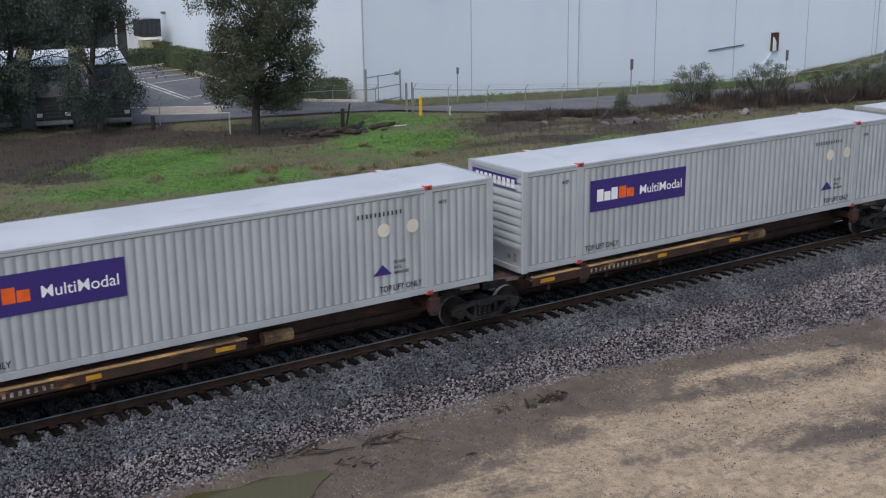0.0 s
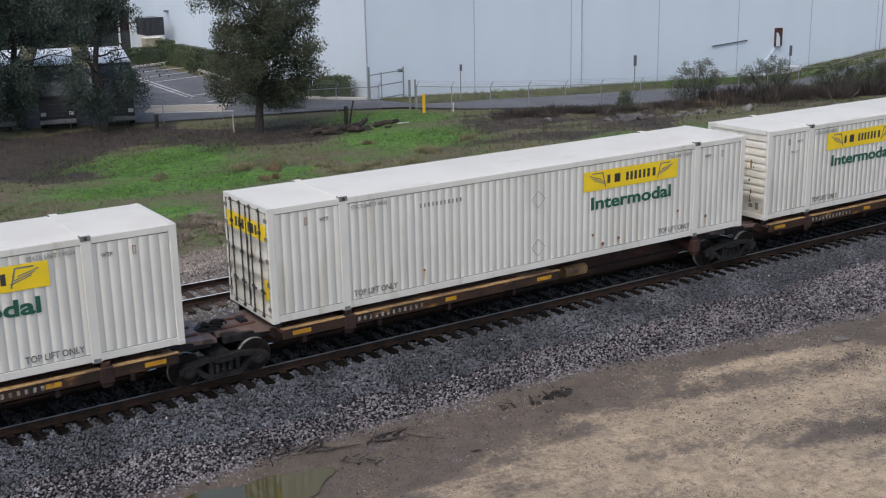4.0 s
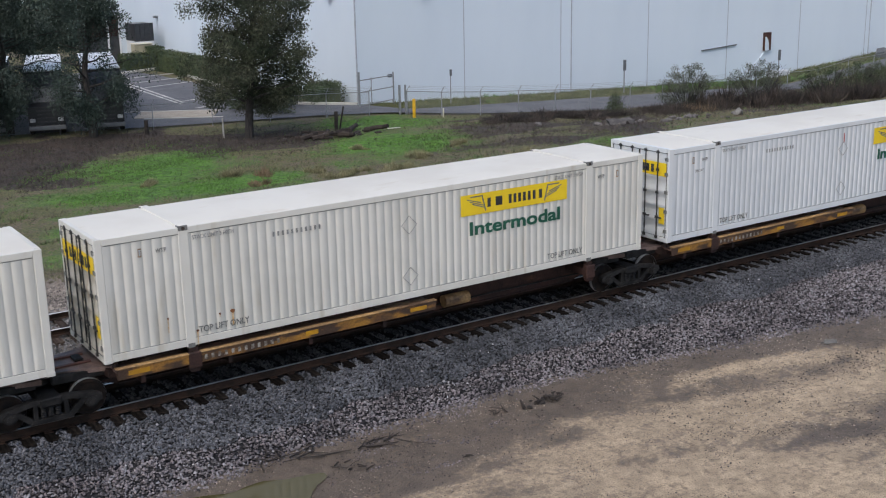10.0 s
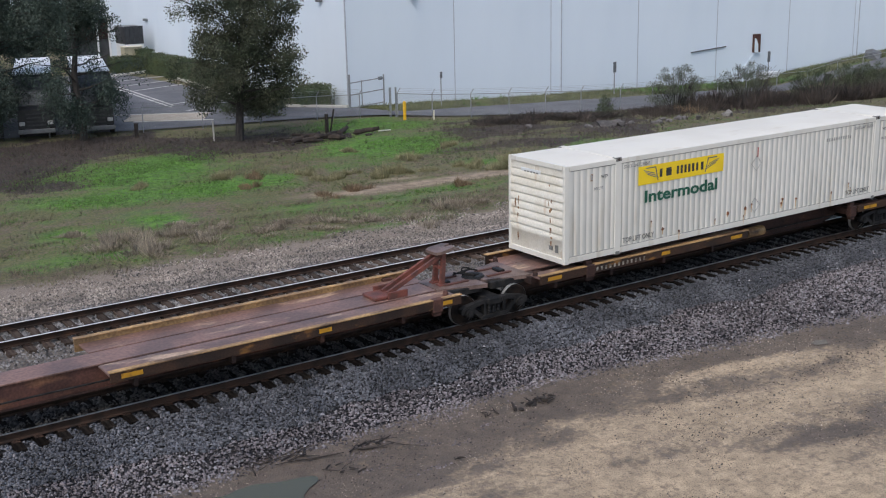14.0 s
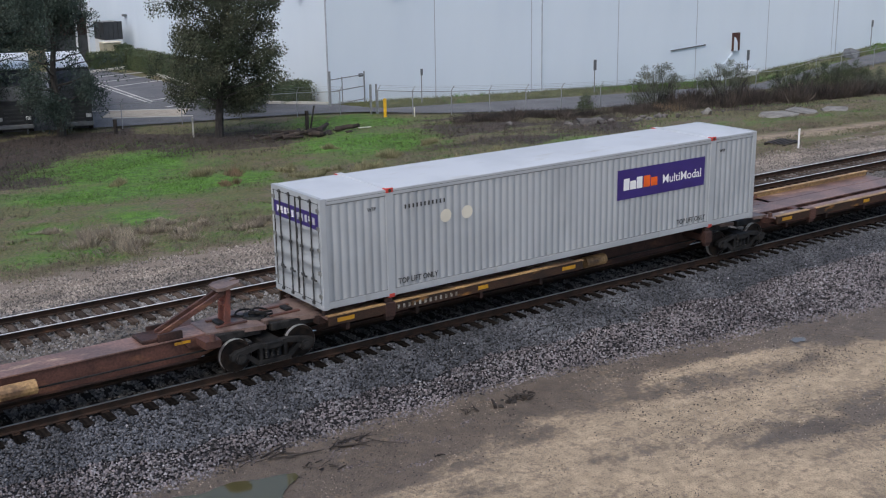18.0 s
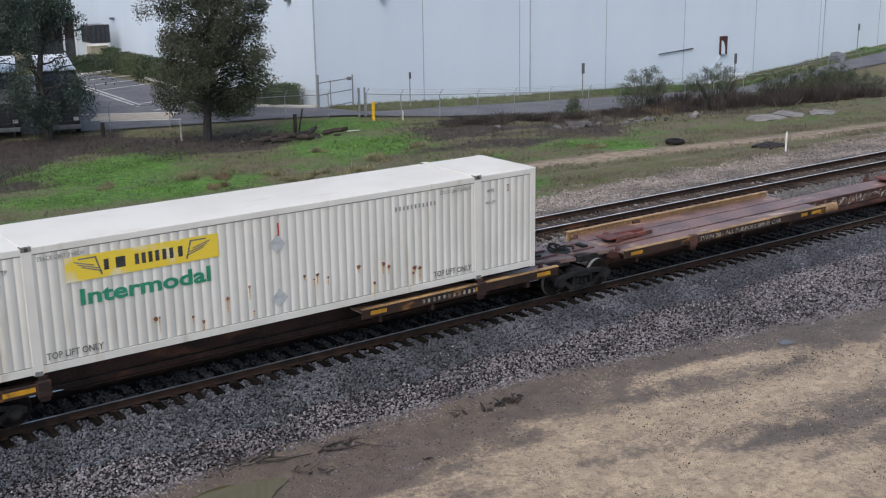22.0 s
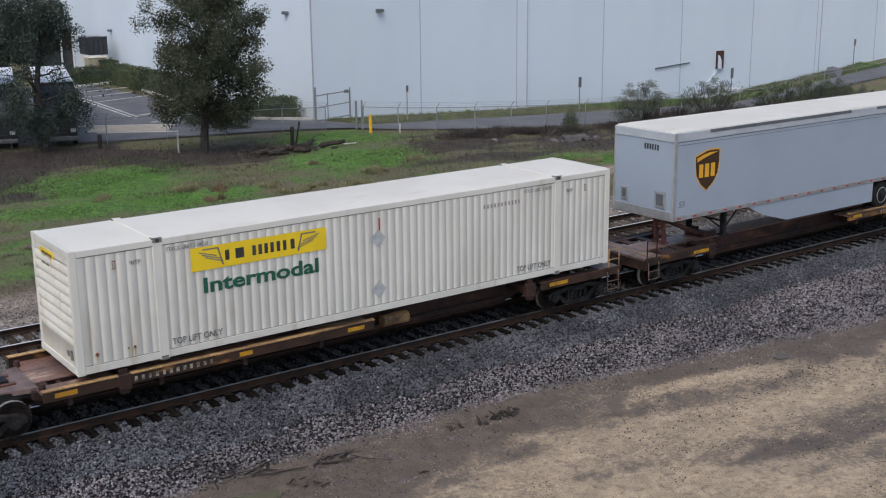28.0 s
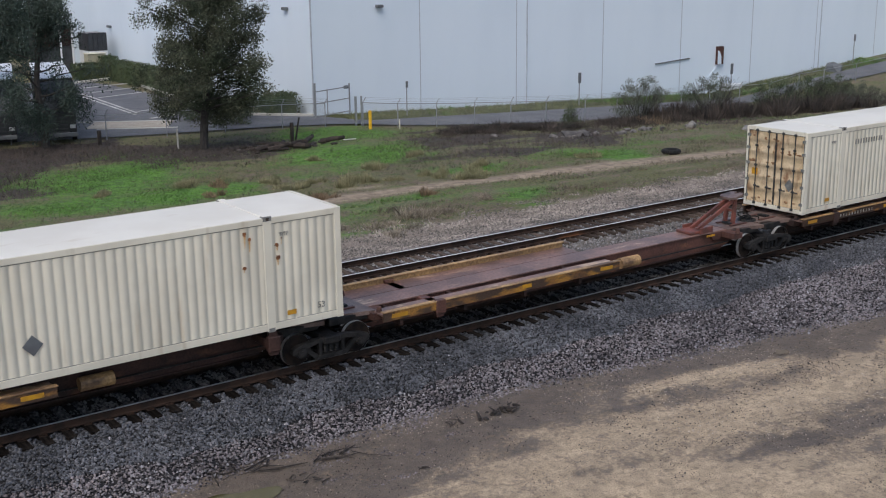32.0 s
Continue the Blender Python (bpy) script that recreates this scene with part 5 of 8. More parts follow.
    # yellow bands over the doors
    for box_ in (d, e, h, i, j, k):
        for s_ in (-1, 1):
            bm = bmn()
            a, b2 = sorted((s_ * 0.03, s_ * 1.17))
            box(bm, 0.008, 0.022, a, b2, 2.02, 2.42)
            band = part("door_band", bm, M_YELLOW, box_, "yellow band across the door")
            bm = bmn()
            for q_ in range(3):
                y = s_ * (0.18 + 0.2 * q_)
                prism(bm, ((y - 0.06, 2.1), (y + 0.06, 2.1), (y + 0.06, 2.34), (y - 0.06, 2.34)), 'x', 0.003, 0.008)
            part("band_marking", bm, M_BLACKINK, band)
        bm = bmn()
        box(bm, 0.01, 0.02, -1.12, -0.9, 0.55, 1.05)
        part("yellow_notice", bm, M_YELLOW, box_, "yellow notice on the door")
    for s_ in (-1, 1):
        bm = bmn()
        a, b2 = sorted((s_ * 0.03, s_ * 1.17))
        box(bm, 0.008, 0.022, a, b2, 2.06, 2.46)
        band = part("door_band", bm, M_PURPLE, o, "purple band across the door")
        bm = bmn()
        for q_ in range(5):
            y = s_ * (0.15 + 0.2 * q_)
            prism(bm, ((y - 0.06, 2.17), (y + 0.06, 2.17), (y + 0.06, 2.35), (y - 0.06, 2.35)), 'x', 0.003, 0.008)
        part("band_marking", bm, M_SIGNWHITE if s_ > 0 else M_SILVER, band)
    # notices and rust on the doors of the cream boxes
    for box_, seed in ((p, 1), (v, 2), (w, 3)):
        bm = bmn()
        prism(bm, ((-0.85, 0.95), (-0.65, 0.72), (-0.45, 0.95), (-0.65, 1.18)), 'x', 0.008, 0.018)
        part("placard_holder", bm, M_GREYINK, box_, "dark diamond placard")
        bm = bmn()
        box(bm, 0.008, 0.018, 0.75, 1.0, 1.15, 1.38)
        part("orange_notice", bm, M_REFLECT, box_, "orange notice")
        rnd = random.Random(seed)
        for _ in range(34 if box_ is not p else 16):
            y, z = rnd.uniform(-1.12, 1.12), rnd.choice((0.3, 0.75, 1.2, 1.64, 2.08, 2.5)) + rnd.uniform(-0.05, 0.05)
            bm = bmn()
            blotch(bm, y, z, rnd.uniform(0.02, 0.12), rnd.uniform(0.015, 0.05), rnd, 0.012, 0.0185)
            part("rust_stain", bm, M_STAIN, box_, "rust stain on the door")
    for box_, seed, near_n, far_n in ((r, 4, 44, 26), (q, 6, 14, 10), (l, 7, 8, 8), (m, 9, 10, 6), (f, 12, 8, 6)):
        rnd = random.Random(seed)
        for k in range(near_n + far_n):
            y = (-0.66 if k < near_n else 0.86) + rnd.gauss(0, 0.045)
            z = rnd.uniform(0.45, 2.25)
            bm = bmn()
            blotch(bm, y, z, rnd.uniform(0.02, (0.085 if box_ is r else 0.06) if k < near_n else 0.04), rnd.uniform(0.03, 0.13), rnd, 0.012, 0.018)
            part("rust_stain", bm, M_STAIN, box_, "brown rust run on the closed end")
    small = letters("Intermodal", 0.085, M_GREYINK, 0.002)
    for box_ in (g, r, s, t):
        put(box_, "end_word", small, 0.018, 0.68, 2.24, "small dark word Intermodal", rz=-90)


def build_trailer(u):
    """Road trailer on the front platform of the last car; its own space starts at its front face."""
    c = thing("road_trailer", "grey-blue box trailer with a brown and gold shield", "trailer", "")
    L, z0, z1, w = 16.05, 2.08, 4.88, 1.295
    bm = bmn()
    box(bm, 0.03, L - 0.03, -w, w, z0 + 0.12, z1 - 0.16, 0.02)
    part("body", bm, M_VAN, c)
    bm = bmn()
    box(bm, 0.0, L, -w - 0.012, w + 0.012, z1 - 0.3, z1 - 0.02, 0.015)
    part("top_rail", bm, M_TOPRAIL, c, "pale metal top rail")
    for za in (z1 - 0.305, z1 - 0.40):
        bm = bmn()
        box(bm, 0.15, L - 0.15, -w - 0.006, -w + 0.002, za - 0.012, za)
        part("rail_groove", bm, M_TARP, c, "thin dark groove under the rail")
    bm = bmn()
    box(bm, 0.05, L - 0.05, -w + 0.03, w - 0.03, z1 - 0.03, z1 + 0.02, 0.01)
    part("roof", bm, M_ROOF, c, "white translucent roof sheet")
    for xa, xb in ((1.6, 8.9), (10.4, 15.3)):
        bm = bmn()
        box(bm, xa, xb, -w - 0.022, -w - 0.004, z1 - 0.12, z1 - 0.02)
        part("lamp_strip", bm, M_TARP, c, "dark strip along the roof edge")
    bm = bmn()
    box(bm, 0.0, L, -w - 0.012, w + 0.012, z0, z0 + 0.16, 0.012)
    rail = part("bottom_rail", bm, M_ALU, c)
    for k in range(22):
        bm = bmn()
        x = 0.25 + k * 0.72
        box(bm, x, x + 0.16, -w - 0.018, -w - 0.01, z0 + 0.05, z0 + 0.1)
        part("reflector", bm, M_REDPAINT, rail)
    for x in (0.06, L - 0.06):
        for s in (-1, 1):
            bm = bmn()
            box(bm, x - 0.07, x + 0.07, s * w - 0.03, s * w + 0.03, z0, z1 - 0.02, 0.02)
            part("corner_post", bm, M_ALU, c)
    bm = bmn()
    box(bm, -0.012, 0.03, -w + 0.05, w - 0.05, z0 + 0.02, z0 + 0.3, 0.01)
    part("nose_bumper", bm, M_ALU, c)
    for y0, y1, za, zb in ((-1.0, -0.55, z0 + 0.38, z0 + 0.9), (0.65, 0.95, z0 + 0.42, z0 + 0.85)):
        bm = bmn()
        box(bm, -0.02, 0.03, y0, y1, za, zb, 0.01)
        b = part("nose_box", bm, M_ALU, c, "socket box on the nose")
        bm = bmn()
        box(bm, -0.03, -0.02, y0 + 0.08, y1 - 0.08, za + 0.08, zb - 0.08)
        part("socket_panel", bm, M_TARP, b)
    bm = bmn()
    for k in range(6):
        box(bm, 0.015, 0.028, -0.62 + k * 0.11, -0.56 + k * 0.11, z1 - 0.62, z1 - 0.44)
    part("number_bars", bm, M_BLACKINK, c, "row of dark bars")
    # shield
    x, z = 1.0, 2.93
    prof = [(0.54, 0.0), (0.25, 0.22), (0.06, 0.5), (0.0, 0.85), (0.0, 1.1), (0.2, 1.16), (0.54, 1.26), (0.88, 1.27), (1.08, 1.25), (1.08, 0.85), (1.02, 0.5), (0.83, 0.22)]
    bm = bmn()
    prism(bm, [(x + 0.54 + (a - 0.54) * 1.07, z + 0.63 + (b - 0.63) * 1.06) for a, b in prof], 'y', -w - 0.004, -w - 0.002)
    part("shield_border", bm, M_GOLD, c, "golden border of the shield")
    bm = bmn()
    prism(bm, [(x + a, z + b) for a, b in prof], 'y', -w - 0.006, -w - 0.004)
    shield = part("shield", bm, M_BROWNSHIELD, c, "brown shield")
    bm = bmn()
    prism(bm, [(x + a, z + b) for a, b in ((0.06, 0.93), (0.06, 1.06), (0.3, 1.13), (0.6, 1.2), (1.02, 1.2), (0.75, 1.14), (0.4, 1.05))], 'y', -w - 0.009, -w - 0.006)
    part("shield_arc", bm, M_GOLD, shield, "golden arc")
    bar_row("shield_bar", shield, M_GOLD, "golden letter-like bar", x + 0.16, x + 0.98, z + 0.42, z + 0.85, 3, -w - 0.006, 0, 0.3)
    t = letters("53", 0.2, M_GREYINK, 0.002)
    put(c, "size_words", t, 0.3, -w - 0.004, z0 + 0.42, "dark figures 53")
    # landing legs
    bm = bmn()
    for s in (-0.75, 0.75):
        box(bm, 3.0, 3.16, s - 0.08, s + 0.08, 1.15, z0, 0.01)
        box(bm, 2.92, 3.24, s - 0.14, s + 0.14, 1.12, 1.17)
    tube(bm, (3.08, -0.75, 1.6), (3.08, 0.75, 1.6), 0.03)
    tube(bm, (3.08, -0.75, 1.3), (4.0, -0.75, z0 + 0.05), 0.03)
    tube(bm, (3.08, 0.75, 1.3), (2.2, 0.4, z0 + 0.05), 0.03)
    tube(bm, (3.08, -0.7, 1.35), (2.0, -0.4, z0 + 0.05), 0.03)
    part("landing_gear", bm, M_IRON, c, "dark landing legs")
    # side skirts
    for s in (-1, 1):
        bm = bmn()
        y = s * (w - 0.03)
        prism(bm, ((3.65, z0), (4.4, z0 - 0.35), (5.7, z0 - 0.72), (10.6, z0 - 0.72), (10.6, z0)), 'y', y - 0.012, y + 0.012)
        part("side_skirt", bm, M_VAN, c, "grey side skirt")
    # bogie with four dual wheels
    bm = bmn()
    for s in (-0.5, 0.5):
        box(bm, 10.4, 14.0, s - 0.06, s + 0.06, 1.75, z0)
    for x in (11.2, 12.45):
        tube(bm, (x, -0.95, 1.53), (x, 0.95, 1.53), 0.07)
    bogie = part("bogie_frame", bm, M_IRON, c)
    for x in (11.2, 12.45):
        for s in (-1, 1):
            bm = bmn()
            for y in (s * 1.13, s * 0.82):
                disc(bm, x, y - 0.13, y + 0.13, 1.53, 0.5, 32)
            bmesh.ops.bevel(bm, geom=[e for e in bm.edges if len(e.link_faces) == 2 and any(len(f.verts) > 8 for f in e.link_faces)], offset=0.04, segments=2, affect='EDGES')
            wh = part("trailer_wheel", bm, M_RUBBER, bogie, "black twin tyres")
            bm = bmn()
            disc(bm, x, s * 1.262, s * 1.268, 1.53, 0.29, 24)
            disc(bm, x, s * 1.2, s * 1.31, 1.53, 0.12, 16)
            part("rim", bm, M_IRON, wh)
            bm = bmn()
            sweep(bm, [(x + 0.285 * math.cos(d * math.pi / 12), s * 1.272, 1.53 + 0.285 * math.sin(d * math.pi / 12)) for d in range(24)], 0.01, 5, True)
            part("rim_edge", bm, M_SILVER, wh, "bright rim edge")
    bm = bmn()
    box(bm, 13.4, 13.42, -1.25, -0.75, 1.35, z0)
    part("mud_flap", bm, M_RUBBER, c)
    bm = bmn()
    box(bm, 13.4, 13.42, 0.75, 1.25, 1.35, z0)
    part("mud_flap", bm, M_RUBBER, c)
    bm = bmn()
    for s in (-0.6, 0.6):
        box(bm, L - 0.18, L - 0.1, s - 0.05, s + 0.05, 1.4, z0)
    box(bm, L - 0.2, L - 0.08, -1.15, 1.15, 1.34, 1.44, 0.01)
    part("rear_guard", bm, M_ALU, c)
    bm = bmn()
    tube(bm, (0.9, 0, 1.95), (0.9, 0, z0 + 0.05), 0.06)
    box(bm, 0.3, 1.6, -0.5, 0.5, 2.0, z0 + 0.02)
    part("kingpin_plate", bm, M_IRON, c)
    CARGO_Z.append((c, u))


CARGO_Z = []
build_train()
build_trailer(451.79)


# ---- movement ----
KNOTS = ((0, 15.52), (8, 15.36), (16, 15.29), (20, 15.59), (24, 15.6), (28, 15.74), (32, 15.98))


def gone(t):
    """Metres that the train has run after t seconds; its speed changes evenly between the knots."""
    s = 0.0
    for (t0, v0), (t1, v1) in zip(KNOTS, KNOTS[1:]):
        if t <= t0:
            break
        b = min(t, t1)
        vb = v0 + (v1 - v0) * (b - t0) / (t1 - t0)
        s += (b - t0) * (v0 + vb) / 2
    return s


def motions():
    times = [0, 2, 4, 6, 8, 10, 12, 14, 16, 18, 20, 22, 24, 26, 28, 30, 32]
    for things, z in ((UNITS, 0.0), (CARGO, DECK), (CARGO_Z, 0.0)):
        for ob, u in things:
            walk(ob, [(t, pose(u - gone(t), 0, z)) for t in times])
    # wheels roll while they are in the neighbourhood of the bridge
    for w, car, dx in WHEELS:
        u = car["u"] + dx
        rows = []
        for k in range(0, 961):
            t = k / 30
            if -12 < u - gone(t) < 46:
                rows.append(k)
        base = w.matrix_basis.translation.copy()
        if not rows:
            continue
        keys = sorted({0, *rows, 960})
        first, last = rows[0], rows[-1]
        out = []
        for k in keys:
            t = min(max(k, first), last) / 30
            out.append((k / 30, pose(*base, 0, -math.degrees((gone(t) - gone(first / 30)) / 0.42) % 360, 0)))
        walk(w, out)


# ---- ground ----
def sm(a, b, x):
    t = np.clip((x - a) / (b - a), 0, 1)
    return t * t * (3 - 2 * t)


def value_noise(x, y, seed):
    """Smooth noise, 0 to 1, one cell a unit."""
    rs = np.random.RandomState(seed)
    g = rs.rand(256, 256)
    xi, yi = np.floor(x).astype(int), np.floor(y).astype(int)
    fx, fy = x - xi, y - yi
    fx, fy = fx * fx * (3 - 2 * fx), fy * fy * (3 - 2 * fy)
    a, b = g[xi % 256, yi % 256], g[(xi + 1) % 256, yi % 256]
    c, d = g[xi % 256, (yi + 1) % 256], g[(xi + 1) % 256, (yi + 1) % 256]
    return (a * (1 - fx) + b * fx) * (1 - fy) + (c * (1 - fx) + d * fx) * fy


def fbm(x, y, seed, n=4):
    s = sum(value_noise(x * 2 ** k, y * 2 ** k, seed + k) / 2 ** k for k in range(n))
    return s / sum(1 / 2 ** k for k in range(n))


def ground_z(x, y):
    x, y = np.asarray(x, float), np.asarray(y, float)
    back = -1.95 - 0.036 * (np.clip(x, 36, 80) - 36) + 0.085 * np.clip(x - 80, 0, 60)
    return -0.75 + (back + 0.75) * np.clip((y - 13) / 30, 0, 1)


def gz(x, y):
    return float(ground_z(x, y))


def toe(x):
    """Where the stones of the near shoulder end."""
    return -4.05 - 0.16 * np.clip(np.asarray(x, float) - 10, 0, 40) - 0.55 * sm(4, -4, np.asarray(x, float))


def blob(x, y, cx, cy, rx, ry, ang=0.0):
    c, s = math.cos(ang), math.sin(ang)
    u, v = (x - cx) * c + (y - cy) * s, -(x - cx) * s + (y - cy) * c
    return np.exp(-((u / rx) ** 2 + (v / ry) ** 2))


def path_line(x):
    return np.where(x < 30, np.interp(x, [10, 17, 19, 22.6, 27.2, 30], [24, 21.9, 20.9, 20.5, 20.1, 19.8]), 19.8 - 0.165 * (x - 30))


GREEN_FAR = ((33.3, 43.1, 4.4, 3.5, 1.0), (27.3, 34.4, 3.3, 5.6, 1.0), (30.0, 31.7, 2.1, 5.0, 0.8), (15.7, 38.4, 2.2, 5.2, 0.8), (16.9, 36.4, 2.1, 3.2, 0.65), (12.6, 32.7, 1.9, 2.4, 0.6), (15.4, 27.6, 2.3, 1.9, 1.0), (17.9, 26.9, 1.2, 2.2, 0.7), (10.4, 39.9, 1.4, 3.4, 0.35), (11.7, 37.0, 2.4, 3.9, 0.4), (17.4, 44.8, 1.5, 1.1, 0.6), (7.3, 29.3, 2.1, 1.8, 0.7), (9.7, 28.2, 2.3, 1.8, 0.65), (12.6, 27.2, 2.4, 1.5, 0.55), (62, 30, 9, 2.0, 0.4))
GREEN_NEAR = ((9.3, 21.4, 1.4, 1.7, 0.85), (5.1, 21.4, 1.1, 1.7, 0.6), (3.9, 16.5, 1.3, 1.6, 0.75), (5.9, 15.8, 0.9, 1.0, 0.45), (15.2, 19.3, 1.6, 1.4, 0.8), (16.5, 17.0, 1.3, 0.9, 0.45), (10.1, 14.6, 1.6, 1.7, 0.45), (13.5, 13.1, 1.4, 0.8, 0.6), (15.7, 12.9, 0.7, 0.7, 0.85), (19.1, 12.2, 1.6, 0.6, 0.6), (26.5, 15.3, 1.5, 2.0, 0.85), (25.3, 12.6, 1.0, 0.6, 0.7), (30.2, 23.1, 1.4, 1.8, 0.8), (28.6, 24.0, 1.6, 1.8, 0.45), (37.4, 23.7, 3.6, 2.3, 0.8), (38.6, 20.8, 1.9, 2.9, 0.8), (22.4, 18.7, 1.7, 1.6, 0.4), (19.8, 18.0, 2.7, 1.7, 0.35))
# dark litter and soil; the spots at low x also paint the trees' shade
DARK_SPOTS = ((13.9, 48.4, 3.7, 5.1, 1.0), (18.1, 45.9, 4.5, 3.2, 1.0), (21.3, 41.6, 3.8, 4.1, 1.0), (24.6, 40.4, 2.3, 4.8, 1.0), (37.6, 34.5, 4.2, 7.6, 0.9), (35.2, 27.7, 1.7, 1.2, 0.8), (44.6, 30.6, 3.0, 6.7, 0.9), (9.1, 34.6, 1.9, 2.0, 0.7), (11.0, 43.2, 2.5, 6.2, 0.95), (7.0, 37.5, 2.6, 5.0, 0.7), (60.9, 35.0, 7.1, 7.0, 0.9), (79, 36.0, 7.4, 6.0, 0.8), (6, 47, 5, 6, 0.9))


def patches(x, y, spots):
    return sum(a * blob(x, y, cx, cy, rx, ry, -0.62) for cx, cy, rx, ry, a in spots)


def lush_at(x, y):
    """How green the field is: fresh grass in patches, broken by finer noise."""
    g = patches(x, y, GREEN_FAR + GREEN_NEAR) + 0.3 * blob(x, y, 12, 33, 8, 8, -0.62) + 0.22 * blob(x, y, 9, 23, 7, 5) + 0.15 * blob(x, y, 20, 16, 9, 2.5) + 0.6 * blob(x, y, 53, 22.5, 8, 1.3, -0.12)
    return g + 1.0 * (fbm(x * 0.5, y * 0.8, 5, 5) - 0.5) + 0.7 * (fbm(x * 1.6, y * 2.2, 55, 3) - 0.5)


def dark_at(x, y):
    return patches(x, y, DARK_SPOTS)


def ground():
    xs = np.unique(np.concatenate([np.arange(-14, 62, 0.3), np.arange(62, 125, 1.5), [-2500, -1200, -700, -400, -200, -100, -60, -40, -30, -24, -18, 140, 170, 220, 300, 450, 700, 1200, 2500]]))
    ys = np.unique(np.concatenate([np.arange(-24, -3, 0.25), np.arange(-3, 8, 1.0), np.arange(8, 60, 0.4), np.arange(60, 130, 2.5), [-2500, -1200, -600, -300, -150, -90, -60, -40, -30, 150, 200, 300, 500, 900, 2500]]))
    X, Y = np.meshgrid(xs, ys, indexing='ij')
    Z = ground_z(X, Y)
    rough = sm(0, 4, -Y - 5.5) + sm(12, 15, Y) * sm(60, 45, Y)
    Z = Z + rough * (0.10 * (fbm(X * 0.35, Y * 0.35, 3) - 0.5) + 0.05 * (fbm(X * 1.3, Y * 1.3, 9) - 0.5))
    # wheel ruts of the dirt lot
    V = Y + 0.17 * (X - 8)
    n1 = fbm(X * 0.22 + V * 0.05, V * 0.75, 21, 5)
    n2 = fbm(X * 0.9, V * 1.6, 33, 4)
    n3 = fbm(X * 2.2, V * 3.0, 37, 4)
    spots = ((16.2, -6.5, 1.6, 0.35, 0.5), (14.8, -6.2, 1.3, 0.3, 0.4), (11.4, -7.5, 2.4, 0.45, 0.6), (8.1, -7.4, 1.6, 0.4, 0.45), (13.7, -9.0, 2.2, 0.5, 0.5), (15.8, -8.6, 2.6, 0.6, 0.55), (9.4, -10.1, 3.0, 1.0, 0.5), (11.6, -12.0, 4.0, 1.2, 0.55), (19.5, -8.8, 3.0, 0.8, 0.4), (13.6, -10.5, 1.6, 0.35, -0.5), (12.2, -10.3, 1.5, 0.3, -0.35), (8.2, -4.9, 2.6, 0.6, -0.42), (11.5, -6.5, 3.0, 0.35, -0.3), (4.7, -5.2, 2.6, 1.0, -0.75), (3.0, -6.0, 3.0, 1.1, -0.7), (18.0, -6.0, 3.0, 0.45, -0.35), (15.0, -7.6, 2.5, 0.3, -0.35))
    dry = 0.47 + 0.5 * (n1 - 0.5) + 0.85 * (n2 - 0.5) + 0.8 * (n3 - 0.5)
    for cx, cy, rx, ry, amount in spots:
        dry = dry + amount * blob(X, Y, cx, cy, rx, ry, -0.17)
    dry = dry - 0.75 * np.exp(-((Y - toe(X) + 0.3) / (1.0 + 0.5 * sm(9, 3, X))) ** 2)
    dry = np.clip(dry, 0, 1)
    green = np.clip(lush_at(X, Y) * sm(11, 13.5, Y), 0, 1)
    bank = sm(46.8, 48.3, Y) * sm(36.8, 38.2, X)
    green = np.maximum(green, bank * (0.15 + 0.75 * sm(48, 90, X)) * sm(0.35, 0.65, fbm(X * 0.3, Y * 0.6, 77)))
    line = path_line(X)
    path = np.exp(-((Y - line + 0.3 - 0.9 * (fbm(X * 0.25, Y * 0, 8) - 0.5)) / (1.2 + 0.5 * sm(28, 40, X))) ** 2) * sm(13, 19, X)
    path = np.maximum(path, 0.8 * blob(X, Y, 22.3, 22.6, 2.2, 0.7, -0.2))
    path = np.maximum(path, 0.75 * np.exp(-((Y - line + 3.3) / 0.5) ** 2) * sm(24, 32, X) * sm(0.3, 0.55, fbm(X * 0.2, Y * 0.5, 15)))
    scrub = dark_at(X, Y) + 0.4 * blob(X, Y, 33, 27.5, 7, 1.5, -0.2) + 0.35 * bank
    scrub = sm(0.35, 0.75, scrub + 1.2 * (fbm(X * 0.4, Y * 0.6, 41, 5) - 0.5))
    stony = sm(0.3, 0.7, sm(14.2, 10.5, Y - 0.08 * (24 - X).clip(0, 40)) + 0.5 * (fbm(X * 0.7, Y * 0.7, 61) - 0.5)) * sm(5, 8, Y)
    nx, ny = len(xs), len(ys)
    idx = np.arange(nx * ny).reshape(nx, ny)
    faces = np.stack([idx[:-1, :-1], idx[1:, :-1], idx[1:, 1:], idx[:-1, 1:]], -1).reshape(-1, 4)
    me = raw("ground", np.stack([X, Y, Z], -1).reshape(-1, 3), faces, ground_material(), True)
    for nm, a in (("dry", dry), ("green", green), ("path", path), ("scrub", scrub), ("stony", stony)):
        at = me.attributes.new(nm, 'FLOAT', 'POINT')
        at.data.foreach_set("value", a.ravel().astype(np.float32))
    tagged(new("ground", me), "damp tan dirt with wheel ruts, weedy grass beyond the tracks", "ground", kind="structure")


